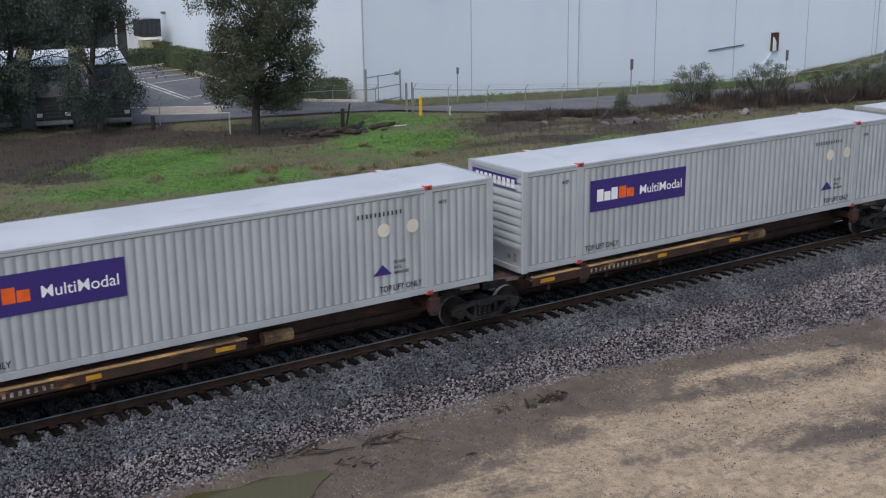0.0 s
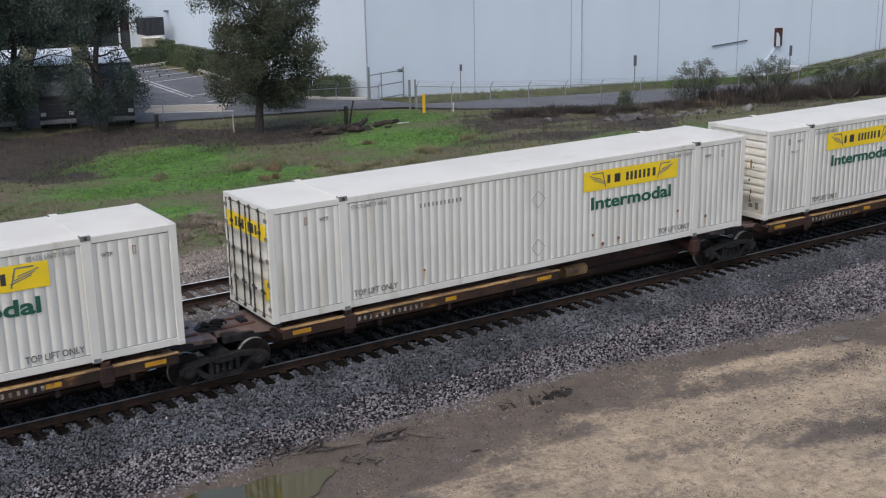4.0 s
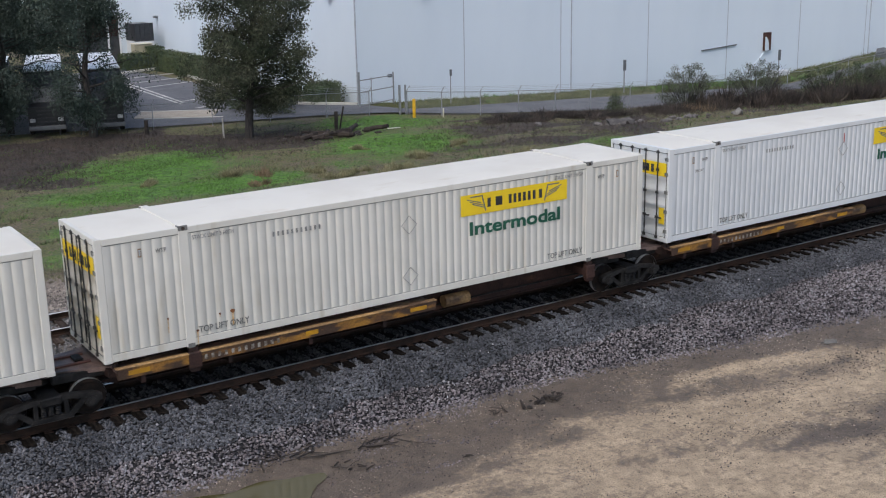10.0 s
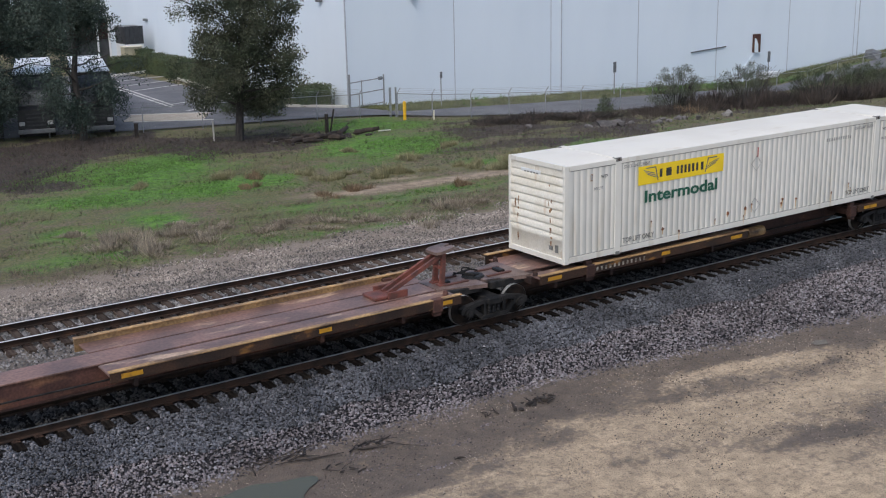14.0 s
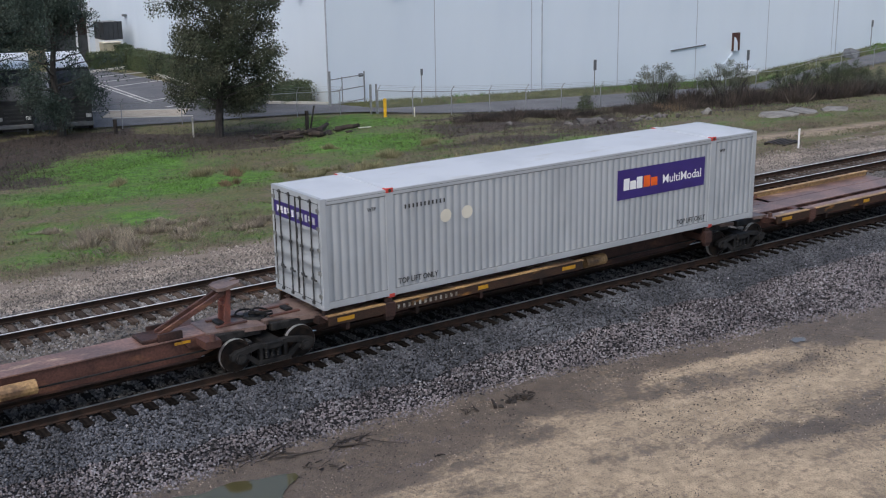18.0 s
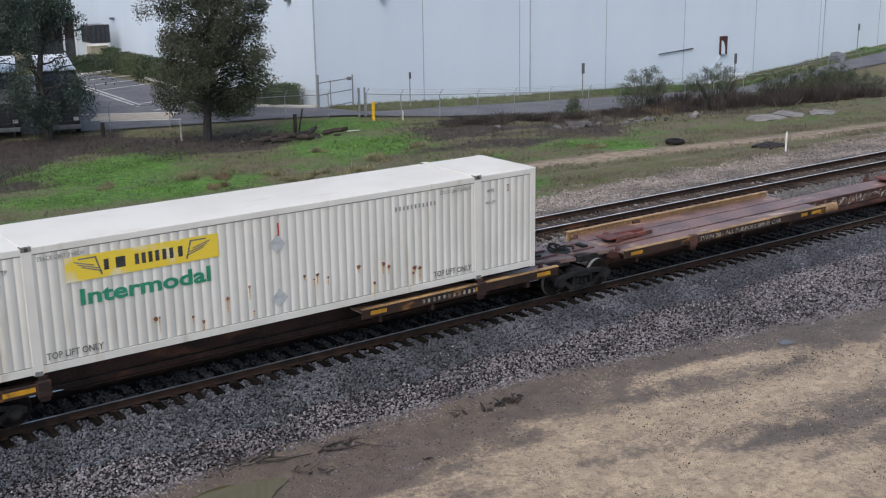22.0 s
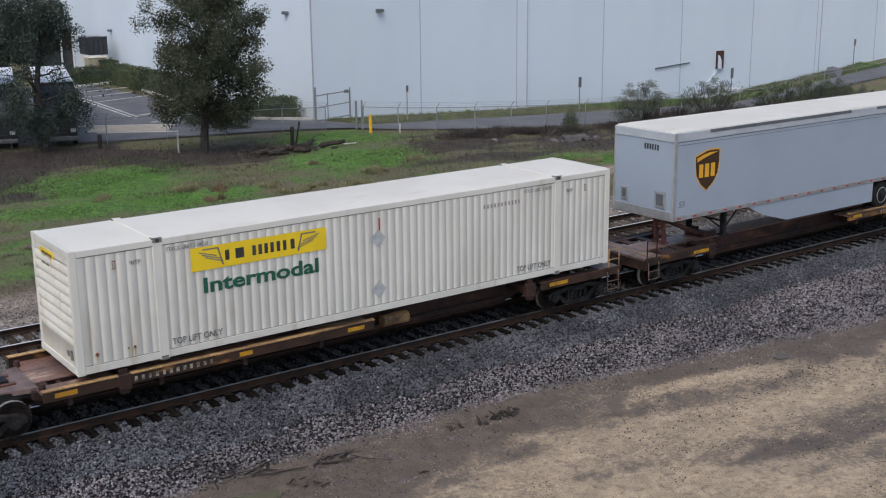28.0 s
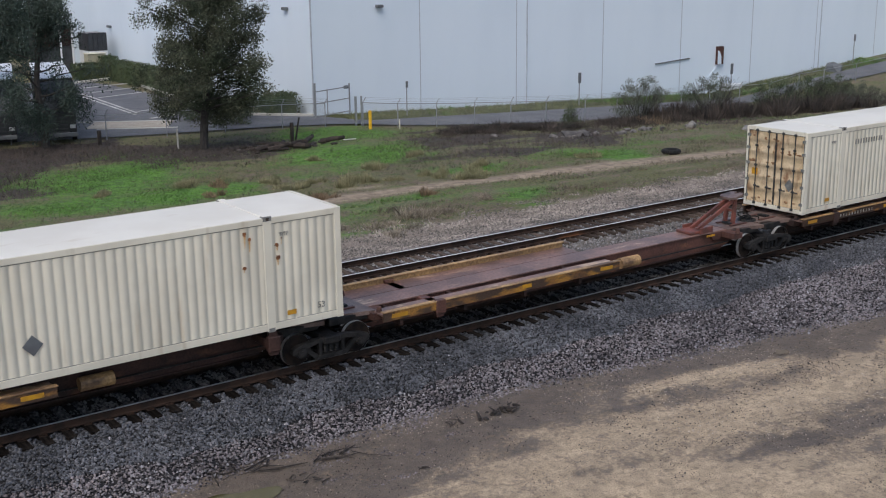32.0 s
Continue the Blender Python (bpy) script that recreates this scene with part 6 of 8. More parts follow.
def ground_material():
    m = bpy.data.materials.new("earth_and_grass")
    m.use_nodes = True
    n, l = m.node_tree.nodes, m.node_tree.links
    b = n["Principled BSDF"]
    tc = n.new("ShaderNodeTexCoord")

    def noise_(scale, detail=6):
        q = n.new("ShaderNodeTexNoise")
        q.inputs["Scale"].default_value, q.inputs["Detail"].default_value = scale, detail
        l.new(tc.outputs["Object"], q.inputs["Vector"])
        return q.outputs["Fac"]

    def ramp(v, a, b_, lo=0.0, hi=1.0):
        q = n.new("ShaderNodeMapRange")
        q.inputs["From Min"].default_value, q.inputs["From Max"].default_value = a, b_
        q.inputs["To Min"].default_value, q.inputs["To Max"].default_value = lo, hi
        l.new(v, q.inputs["Value"])
        return q.outputs[0]

    def mixc(f, a, b_):
        q = n.new("ShaderNodeMix")
        q.data_type = 'RGBA'
        for k, v in (("A", a), ("B", b_)):
            if isinstance(v, tuple):
                q.inputs[k].default_value = (*v, 1)
            else:
                l.new(v, q.inputs[k])
        l.new(f, q.inputs["Factor"])
        return q.outputs["Result"]

    def math_(op, a, b_):
        q = n.new("ShaderNodeMath")
        q.operation = op
        for k, v in ((0, a), (1, b_)):
            if isinstance(v, (int, float)):
                q.inputs[k].default_value = v
            else:
                l.new(v, q.inputs[k])
        return q.outputs[0]

    def attr(name):
        q = n.new("ShaderNodeAttribute")
        q.attribute_name = name
        return q.outputs["Fac"]

    fine, mid, broad = noise_(9, 10), noise_(2.2, 8), noise_(0.35, 5)
    sep = n.new("ShaderNodeSeparateXYZ")
    l.new(tc.outputs["Object"], sep.inputs[0])
    # near lot: damp grey-brown to dry tan
    sm_ = n.new("ShaderNodeMapping")
    sm_.inputs["Rotation"].default_value, sm_.inputs["Scale"].default_value = (0, 0, 0.17), (0.35, 1.3, 1)
    l.new(tc.outputs["Object"], sm_.inputs["Vector"])
    streaks = n.new("ShaderNodeTexNoise")
    streaks.inputs["Scale"].default_value, streaks.inputs["Detail"].default_value, streaks.inputs["Distortion"].default_value = 0.9, 9, 0.8
    l.new(sm_.outputs[0], streaks.inputs["Vector"])
    grain, speck = noise_(30, 4), noise_(75, 2)
    dryness = math_('ADD', attr("dry"), math_('ADD', math_('MULTIPLY', math_('SUBTRACT', streaks.outputs["Fac"], 0.5), 0.9), math_('ADD', math_('MULTIPLY', math_('SUBTRACT', mid, 0.5), 1.5), math_('MULTIPLY', math_('SUBTRACT', fine, 0.5), 1.1))))
    dryness = ramp(dryness, 0.22, 0.78)
    damp = mixc(ramp(mid, 0.38, 0.62), (0.145, 0.112, 0.085), (0.088, 0.068, 0.053))
    tan = mixc(ramp(mid, 0.4, 0.6), (0.53, 0.408, 0.275), (0.38, 0.294, 0.2))
    lot = mixc(dryness, damp, tan)
    lot = mixc(ramp(grain, 0.5, 0.66, 0.0, 0.6), lot, (0.11, 0.085, 0.064))
    lot = mixc(ramp(speck, 0.64, 0.74, 0.0, 0.5), lot, (0.42, 0.36, 0.29))
    lot = mixc(ramp(noise_(5.5, 9), 0.53, 0.66, 0.0, 0.55), lot, (0.16, 0.125, 0.095))
    # beyond the tracks
    soil = mixc(ramp(fine, 0.42, 0.6), (0.19, 0.145, 0.1), (0.1, 0.077, 0.055))
    weeds = mixc(ramp(fine, 0.4, 0.6), (0.155, 0.147, 0.062), (0.08, 0.082, 0.033))
    field = mixc(ramp(math_('ADD', broad, math_('MULTIPLY', math_('SUBTRACT', mid, 0.5), 1.4)), 0.48, 0.64), weeds, soil)
    lush = mixc(ramp(math_('ADD', mid, math_('MULTIPLY', math_('SUBTRACT', fine, 0.5), 0.7)), 0.36, 0.64), (0.12, 0.26, 0.03), (0.058, 0.12, 0.026))
    field = mixc(ramp(math_('ADD', attr("green"), math_('ADD', math_('MULTIPLY', math_('SUBTRACT', fine, 0.5), 0.6), math_('MULTIPLY', math_('SUBTRACT', mid, 0.5), 0.8))), 0.15, 0.85), field, lush)
    debris = mixc(ramp(noise_(6, 8), 0.42, 0.58), (0.07, 0.052, 0.042), (0.026, 0.02, 0.017))
    field = mixc(ramp(math_('ADD', attr("scrub"), math_('MULTIPLY', math_('SUBTRACT', fine, 0.5), 0.8)), 0.1, 0.5), field, debris)
    trail = mixc(ramp(mid, 0.38, 0.62), (0.36, 0.28, 0.2), (0.22, 0.168, 0.118))
    field = mixc(ramp(math_('ADD', attr("path"), math_('MULTIPLY', math_('SUBTRACT', fine, 0.5), 0.7)), 0.35, 0.85), field, trail)
    grit = mixc(ramp(noise_(22, 3), 0.35, 0.65), (0.31, 0.255, 0.205), (0.15, 0.123, 0.1))
    field = mixc(attr("stony"), field, grit)
    side = ramp(sep.outputs["Y"], 0.0, 2.0)
    l.new(mixc(side, lot, field), b.inputs["Base Color"])
    wet = ramp(dryness, 0.0, 0.7, 0.55, 0.9)
    l.new(math_('MAXIMUM', wet, math_('MULTIPLY', side, 0.9)), b.inputs["Roughness"])
    bp = n.new("ShaderNodeBump")
    bp.inputs["Strength"].default_value, bp.inputs["Distance"].default_value = 0.9, 0.03
    l.new(math_('ADD', math_('ADD', math_('MULTIPLY', fine, 1.5), mid), grain), bp.inputs["Height"])
    l.new(bp.outputs[0], b.inputs["Normal"])
    return m


ground()

# ---- track bed, ties, rails ----
T2 = 6.45          # centre line of the second track


BED_Y = np.array([-1.75, -1.4, 0, 1.4, 1.75, 2.4, 3.2, 4.0, 4.6, 5.05, 7.85, 8.3, 9.6, 11.6])
BED_Z = np.array([-0.28, -0.245, -0.235, -0.235, -0.26, -0.42, -0.5, -0.45, -0.32, -0.26, -0.26, -0.26, -0.5, -0.8])


def bed_z(x, y):
    """Height of the stone bed: level under the ties, falling to the toe."""
    near = np.clip((-1.75 - y) / (-1.75 - toe(x)), 0, 1.2)
    return np.where(y < -1.75, -0.28 - 0.50 * near, np.interp(y, BED_Y, BED_Z))


def bed():
    xs = np.unique(np.concatenate([np.arange(-12, 62, 0.5), [-900, -500, -250, -120, -60, -30, 75, 100, 150, 250, 500, 900]]))
    rows = []
    for x in xs:
        t = float(toe(x))
        ys = np.array([t, t + (-1.75 - t) * 0.33, t + (-1.75 - t) * 0.66, -1.75, -1.4, -0.8, 0, 0.8, 1.4, 1.75, 2.4, 3.2, 4.0, 4.6, 5.05, 5.7, 6.45, 7.2, 7.85, 8.3, 9.6, 11.6])
        rows.append(np.stack([np.full(22, x), ys, bed_z(np.full(22, x), ys) - 0.02], -1))
    P = np.array(rows)
    n = fbm(P[..., 0] * 0.8, P[..., 1] * 0.8, 12) - 0.5
    P[..., 2] += 0.03 * n
    nx = len(xs)
    idx = np.arange(nx * 22).reshape(nx, 22)
    f = np.stack([idx[:-1, :-1], idx[1:, :-1], idx[1:, 1:], idx[:-1, 1:]], -1)
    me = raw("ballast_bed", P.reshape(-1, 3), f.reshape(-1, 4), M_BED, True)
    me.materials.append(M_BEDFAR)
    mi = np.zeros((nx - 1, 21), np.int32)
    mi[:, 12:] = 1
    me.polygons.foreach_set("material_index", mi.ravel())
    return tagged(new("ballast_bed", me), "grey crushed-stone bed under both tracks", "track bed", kind="structure")


BED = bed()


def stones(name, count, x0, x1, y0, y1, size, material, label, edge=None, keep=None, seed=1, zoff=0.0, zfun=None, whole=False):
    """Loose crushed stones as one mesh of small angular pieces; whole ones have lower faces too."""
    rs = np.random.RandomState(seed)
    x = rs.uniform(x0, x1, count)
    y = rs.uniform(y0, y1, count)
    if edge is not None:
        ok = y > edge(x) - 0.25 * rs.rand(count) ** 2 + 0.3 * (fbm(x * 0.9, y * 0.9, 14) - 0.5)
        x, y = x[ok], y[ok]
    if keep is not None:
        ok = keep(x, y)
        x, y = x[ok], y[ok]
    k = len(x)
    if zfun is None:
        z = np.maximum(bed_z(x, y), -0.765)
    else:
        z = zfun(x, y)
    s = size * rs.uniform(0.55, 1.25, k)
    foot = 0.0 if whole else -0.55
    base = np.array([(1, 0, foot), (-1, 0, foot), (0, 1, foot), (0, -1, foot), (0, 0, 1), (0, 0, -1)][:6 if whole else 5], float)
    n = len(base)
    v = base[None] * (s[:, None, None] * rs.uniform(0.55, 1.2, (k, n, 1))) + rs.normal(0, 0.16, (k, n, 3)) * s[:, None, None]
    v[..., 2] *= 0.75
    a = rs.uniform(0, 6.28, k)
    c, d = np.cos(a)[:, None], np.sin(a)[:, None]
    w = v.copy()
    w[..., 0], w[..., 1] = v[..., 0] * c - v[..., 1] * d, v[..., 0] * d + v[..., 1] * c
    w += np.stack([x, y, z + zoff + s * rs.uniform(0.0, 0.6, k)], -1)[:, None]
    tri = np.array([(0, 2, 4), (2, 1, 4), (1, 3, 4), (3, 0, 4), (2, 0, 5), (1, 2, 5), (3, 1, 5), (0, 3, 5)][:8 if whole else 4])
    f = (tri[None] + n * np.arange(k)[:, None, None]).reshape(-1, 3)
    return tagged(new(name, raw(name, w.reshape(-1, 3), f, material)), label, "gravel", kind="stuff")


def not_tie(x, y):
    """Fewer stones on the ties themselves."""
    on = (np.abs((x % 0.5) - 0.25) < 0.135) & ((np.abs(y) < 1.40) | (np.abs(y - T2) < 1.28))
    rail = (np.abs(np.abs(y) - 0.75) < 0.12) | (np.abs(np.abs(y - T2) - 0.75) < 0.12)
    return ~on & ~rail


SPLIT = -2.9      # where the clean stones give way to the dusty ones of the foot
stones("near_shoulder_stones", 96000, -9, 46, -3.7, -1.2, 0.044, M_STONE, "loose blue-grey crushed stones on the near shoulder", edge=toe, keep=lambda x, y: not_tie(x, y) & (y > SPLIT + 0.9 * (fbm(x * 0.8, y * 2, 51) - 0.5)), seed=2, whole=True)
stones("shoulder_foot_stones", 110000, -9, 46, -7.5, -2.4, 0.041, M_STONETOE, "dusty mauve-grey stones at the foot of the shoulder", edge=toe, keep=lambda x, y: y <= SPLIT + 0.9 * (fbm(x * 0.8, y * 2, 51) - 0.5), seed=12, whole=True)
stones("pale_shoulder_stones", 12000, -9, 46, -7.5, -1.2, 0.044, M_STONEPALE, "pale chipped stones strewn over the shoulder", edge=toe, keep=lambda x, y: not_tie(x, y) & ((y < -2.9) | (value_noise(x * 9, y * 9, 3) > 0.8)), seed=22, zoff=0.015)
stones("spilled_stones", 3600, -6, 30, -7.6, -3.6, 0.028, M_STONETOE, "stones spilled past the shoulder's foot", keep=lambda x, y: (y < toe(x) - 0.1) & (y > toe(x) - 0.15 - 1.1 * value_noise(x * 1.3, y * 4, 7) ** 2), seed=13, zfun=lambda x, y: np.full(len(x), -0.752))
stones("crib_stones", 40000, -9, 48, -0.7, 2.2, 0.048, M_CRIB, "grey stones between the rails and ties", keep=lambda x, y: (np.abs(np.abs(y) - 0.7525) > 0.1) & (not_tie(x, y) | (value_noise(x * 5, y * 5, 31) > 0.45)), seed=3, zoff=0.035)
stones("tie_end_stones", 15000, -9, 48, -1.45, -0.8, 0.048, M_STONE, "grey stones between the tie ends", keep=not_tie, seed=33, zoff=0.015, whole=True)
stones("far_edge_stones", 24000, -6, 62, 11.4, 14.6, 0.05, M_STONEFAR, "loose stones thinning out towards the weeds", keep=lambda x, y: value_noise(x * 1.2, y * 2.0, 81) > (y - 11.2) / 3.2, seed=24, zfun=lambda x, y: np.maximum(ground_z(x, y), bed_z(x, y) * (y < 11.6) - 9 * (y >= 11.6)))
stones("second_track_stones", 64000, -6, 62, 2.0, 8.4, 0.045, M_STONEMID, "grey stones round the second track", keep=lambda x, y: (np.abs(np.abs(y - T2) - 0.75) > 0.1) & (not_tie(x, y) | (value_noise(x * 3, y * 3, 35) > 0.72)), seed=4)
stones("second_shoulder_stones", 42000, -6, 62, 8.0, 12.2, 0.045, M_STONEFAR, "brownish stones on the far shoulder", seed=34)
stones("second_crib_stones", 14000, -6, 62, T2 - 0.66, T2 + 0.66, 0.045, M_STONEMID, "grey stones between the rails of the second track", keep=lambda x, y: not_tie(x, y) | (value_noise(x * 4, y * 4, 36) > 0.72), seed=44, zoff=0.03)


def rail_mesh(y):
    prof = [(-0.07, -0.18), (0.07, -0.18), (0.07, -0.165), (0.012, -0.14), (0.012, -0.045), (0.037, -0.03), (0.037, -0.006), (0.03, 0.0), (-0.03, 0.0), (-0.037, -0.006), (-0.037, -0.03), (-0.012, -0.045), (-0.012, -0.14), (-0.07, -0.165)]
    bm = bmn()
    prism(bm, [(y + a, b) for a, b in prof], 'x', -900, 900)
    me = mesh_of("rail", bm, M_RAIL)
    return me


def track(y, label, wood):
    t = thing("railway_track", label, "railway track", "railway tracks", pose(0, 0, 0), "structure")
    for s in (-0.7525, 0.7525):
        r = part("rail", rail_mesh(y + s), None, t, "steel rail with brown web")
        bm = bmn()
        box(bm, -900, 900, y + s - 0.034, y + s + 0.034, -0.004, 0.0025)
        # the second track takes the copy with sky reflection painted in
        part("rail_head", bm, M_RAILTOP if y < 3 else M_RAILSKYLIT, r, "polished running surface")
    def tie():
        bm = bmn()
        box(bm, -0.115, 0.115, -1.37, 1.37, -0.36, -0.18, 0.012)
        return mesh_of("tie", bm, wood)
    me = shared(("tie", wood.name), tie)
    def plates():
        bm = bmn()
        for s in (-0.7525, 0.7525):
            box(bm, -0.09, 0.09, s - 0.19, s + 0.19, -0.185, -0.168)
            for d in (-0.1, 0.1):
                box(bm, -0.05, -0.025, s + d - 0.015, s + d + 0.015, -0.17, -0.145)
                box(bm, 0.025, 0.05, s + d - 0.015, s + d + 0.015, -0.17, -0.145)
        return mesh_of("tie_plate", bm, M_RAIL)
    pl = shared("plates", plates)
    rnd = random.Random(int(y) + 5)
    for k in range(-18, 110):
        o = part("tie", me, None, t, at=pose(0.25 + k * 0.5 + rnd.uniform(-0.02, 0.02), y + rnd.uniform(-0.04, 0.04), rnd.uniform(-0.012, 0.008), 0, 0, rnd.uniform(-0.8, 0.8)))
        part("tie_plate", pl, None, o)
    # the rest of the line, out of sight, in one mesh
    v, f = [], []
    base = [(a, b, c) for a in (-0.115, 0.115) for b in (-1.3, 1.3) for c in (-0.36, -0.18)]
    quads = ((0, 1, 3, 2), (4, 6, 7, 5), (0, 4, 5, 1), (2, 3, 7, 6), (1, 5, 7, 3))
    for k in list(range(-600, -18)) + list(range(110, 900)):
        b = len(v)
        v += [(0.25 + k * 0.5 + p[0], y + p[1], p[2]) for p in base]
        f += [[b + i for i in q] for q in quads]
    o = part("distant_ties", raw("distant_ties", v, f, wood), None, t)
    o["kind"] = "stuff"


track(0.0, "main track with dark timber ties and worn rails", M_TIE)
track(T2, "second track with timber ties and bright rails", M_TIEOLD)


# ---- warehouse, lot and fence ----
WA = radians(-2)
W0 = Vector((36.84, 52.8, 0))
WD = Vector((math.cos(WA), math.sin(WA), 0))
WN = Vector((-WD.y, WD.x, 0))


def wall_pose(s, out=0.0, z=0.0):
    """A pose on the long front wall: s metres along it, out metres before it."""
    p = W0 + WD * s - WN * out
    return Matrix.Translation((p.x, p.y, z)) @ Matrix.Rotation(WA, 4, 'Z')


def warehouse():
    w = thing("warehouse", "large white tilt-up concrete warehouse with panel joints", "warehouse", "")
    tall, pw = 13.0, 9.9
    for k in range(11):
        bm = bmn()
        box(bm, 0.012, pw - 0.012, 0, 0.25, -4.2, tall)
        part("wall_panel", bm, M_WALL, w, at=wall_pose(k * pw))
        bm = bmn()
        box(bm, -0.04, 0.04, -0.012, 0.1, -4.2, tall)
        part("panel_joint", bm, M_JOINT, w, at=wall_pose(k * pw))
    # end wall that runs back from the corner
    for k in range(10):
        bm = bmn()
        box(bm, 0.02, 0.27, 0.26 + k * pw, 0.26 + (k + 1) * pw - 0.03, -4.2, tall)
        part("wall_panel", bm, M_WALL, w, at=Matrix.Translation(W0))
    bm = bmn()
    prism(bm, ((0.1, 0.2), (108, -3.6), (108, 95), (0.1, 99)), 'z', tall - 0.4, tall - 0.2)
    part("roof", bm, M_CONC, w, at=Matrix.Translation(W0))
    bm = bmn()
    box(bm, 107.8, 108, -3.5, 95, -4.2, tall)
    box(bm, 0.1, 108, 99.3, 99.6, -4.2, tall)
    part("rear_wall", bm, M_WALL, w, at=Matrix.Translation(W0))
    # rain pipe, wall lamps, meter shelf, stained vent
    bm = bmn()
    tube(bm, (20.9, -0.06, -2.6), (20.9, -0.06, tall), 0.05)
    part("rain_pipe", bm, M_JOINT, w, at=wall_pose(0))
    bm = bmn()
    tube(bm, (60.0, -0.06, -2.0), (60.0, -0.06, tall), 0.05)
    part("rain_pipe", bm, M_JOINT, w, at=wall_pose(0))
    for s, z in ((6.0, 6.2),):
        bm = bmn()
        box(bm, -0.28, 0.28, -0.45, 0, -0.1, 0.12, 0.04)
        tube(bm, (0, -0.2, 0), (0, 0, -0.05), 0.04)
        part("wall_lamp", bm, M_TARP, w, "dark wall lamp", at=wall_pose(s, 0, z))
    for y, z in ((56.6 - W0.y, 6.1), (95.8 - W0.y, 3.05)):
        bm = bmn()
        box(bm, -0.35, 0.02, y - 0.3, y + 0.3, z - 0.12, z + 0.12, 0.04)
        part("wall_lamp", bm, M_TARP, w, "dark wall lamp", at=Matrix.Translation(W0))
    bm = bmn()
    prism(bm, ((36.3, -0.22), (40.8, 0.06), (40.8, 0.16), (36.3, -0.12)), 'y', -0.12, 0.0)
    part("wall_ledge", bm, M_TARP, w, "dark sloping wall ledge", at=wall_pose(0))
    bm = bmn()
    box(bm, 44.45, 45.3, -0.3, 0, -0.7, 1.05, 0.02)
    vent = part("wall_duct", bm, M_DUCT, w, "rusty brown wall duct", at=wall_pose(0))
    bm = bmn()
    prism(bm, ((44.46, -0.68), (45.0, -0.68), (44.95, 0.1), (44.72, 0.55), (44.46, 0.7)), 'y', -0.31, -0.303)
    part("pale_patch", bm, M_WALL, vent, "pale patch where the rust has flaked")
    bm = bmn()
    prism(bm, ((45.1, -0.6), (44.85, -0.6), (43.0, -2.3), (43.2, -2.3)), 'y', -0.1, -0.02)
    part("duct_chute", bm, M_WALL, w, at=wall_pose(0))
    bm = bmn()
    box(bm, 45.2, 47.4, -1.0, 0, -3.9, -2.7, 0.02)
    part("white_cabinet", bm, M_BOXWHITE, w, at=wall_pose(0))


warehouse()


def sheet(name, xs, front, back, n, material, lift, label, category):
    """Paving laid on the ground between two edge lines."""
    v = []
    for x in xs:
        for t in np.linspace(0, 1, n):
            y = front(x) + (back(x) - front(x)) * t
            v.append((x, y, gz(x, y) + lift))
    nx = len(xs)
    idx = np.arange(nx * n).reshape(nx, n)
    f = np.stack([idx[:-1, :-1], idx[1:, :-1], idx[1:, 1:], idx[:-1, 1:]], -1).reshape(-1, 4)
    return tagged(new(name, raw(name, v, f, material, True)), label, category, kind="structure")


FENCE = [(2, 57.2), (8, 55.2), (13.9, 53.4), (19.7, 51.3), (23.6, 50.2), (27.6, 49.3), (31.6, 48.25), (34.4, 46.9), (36.84, 45.62), (38.73, 43.9), (41.19, 42.5), (43.68, 41.2), (46.05, 39.9), (48.34, 38.6), (51.3, 37.6), (54.4, 37.4), (58, 37.8), (63, 38.8), (68, 40.2), (74, 42), (80, 43.5), (85.2, 44.2), (88.2, 43.6), (92.5, 43), (98, 42.6), (104, 42.4)]
fx, fy = np.array(FENCE).T


def front_edge(x):
    return float(np.interp(x, fx, fy)) + 0.5


def back_edge(x):
    return float(np.interp(x, [-40, 24, 31.9, 32.4, 33.5, 36, 38.5, 60, 75, 85, 95, 104], [92, 92, 91, 59.5, 57.5, 52.6, 47.6, 46.6, 46.6, 47.0, 47.2, 47]))


sheet("road", np.arange(-40, 104.5, 1.0), front_edge, back_edge, 40, M_ASPHALT, 0.12, "dark worn asphalt of the yard road and parking lot", "road")


def strip(name, p, q, w, lift, material, label, category, high=0.0, kind="structure"):
    """A painted line or kerb from p to q that follows the ground."""
    p, q = Vector(p), Vector(q)
    d = (q - p).normalized()
    s = Vector((-d.y, d.x)) * w / 2
    k = max(2, int((q - p).length / 1.5))
    bm = bmn()
    prev = None
    for i in range(k + 1):
        c = p + (q - p) * i / k
        z = gz(c.x, c.y) + lift
        ring = [bm.verts.new((c.x + s.x, c.y + s.y, z - 0.05)), bm.verts.new((c.x - s.x, c.y - s.y, z - 0.05)), bm.verts.new((c.x - s.x, c.y - s.y, z + high)), bm.verts.new((c.x + s.x, c.y + s.y, z + high))]
        if prev:
            for a in range(4):
                bm.faces.new((prev[a], prev[(a + 1) % 4], ring[(a + 1) % 4], ring[a]))
        else:
            bm.faces.new(ring)
        prev = ring
    bm.faces.new(prev[::-1])
    return tagged(part(name, bm, material), label, category, kind=kind)


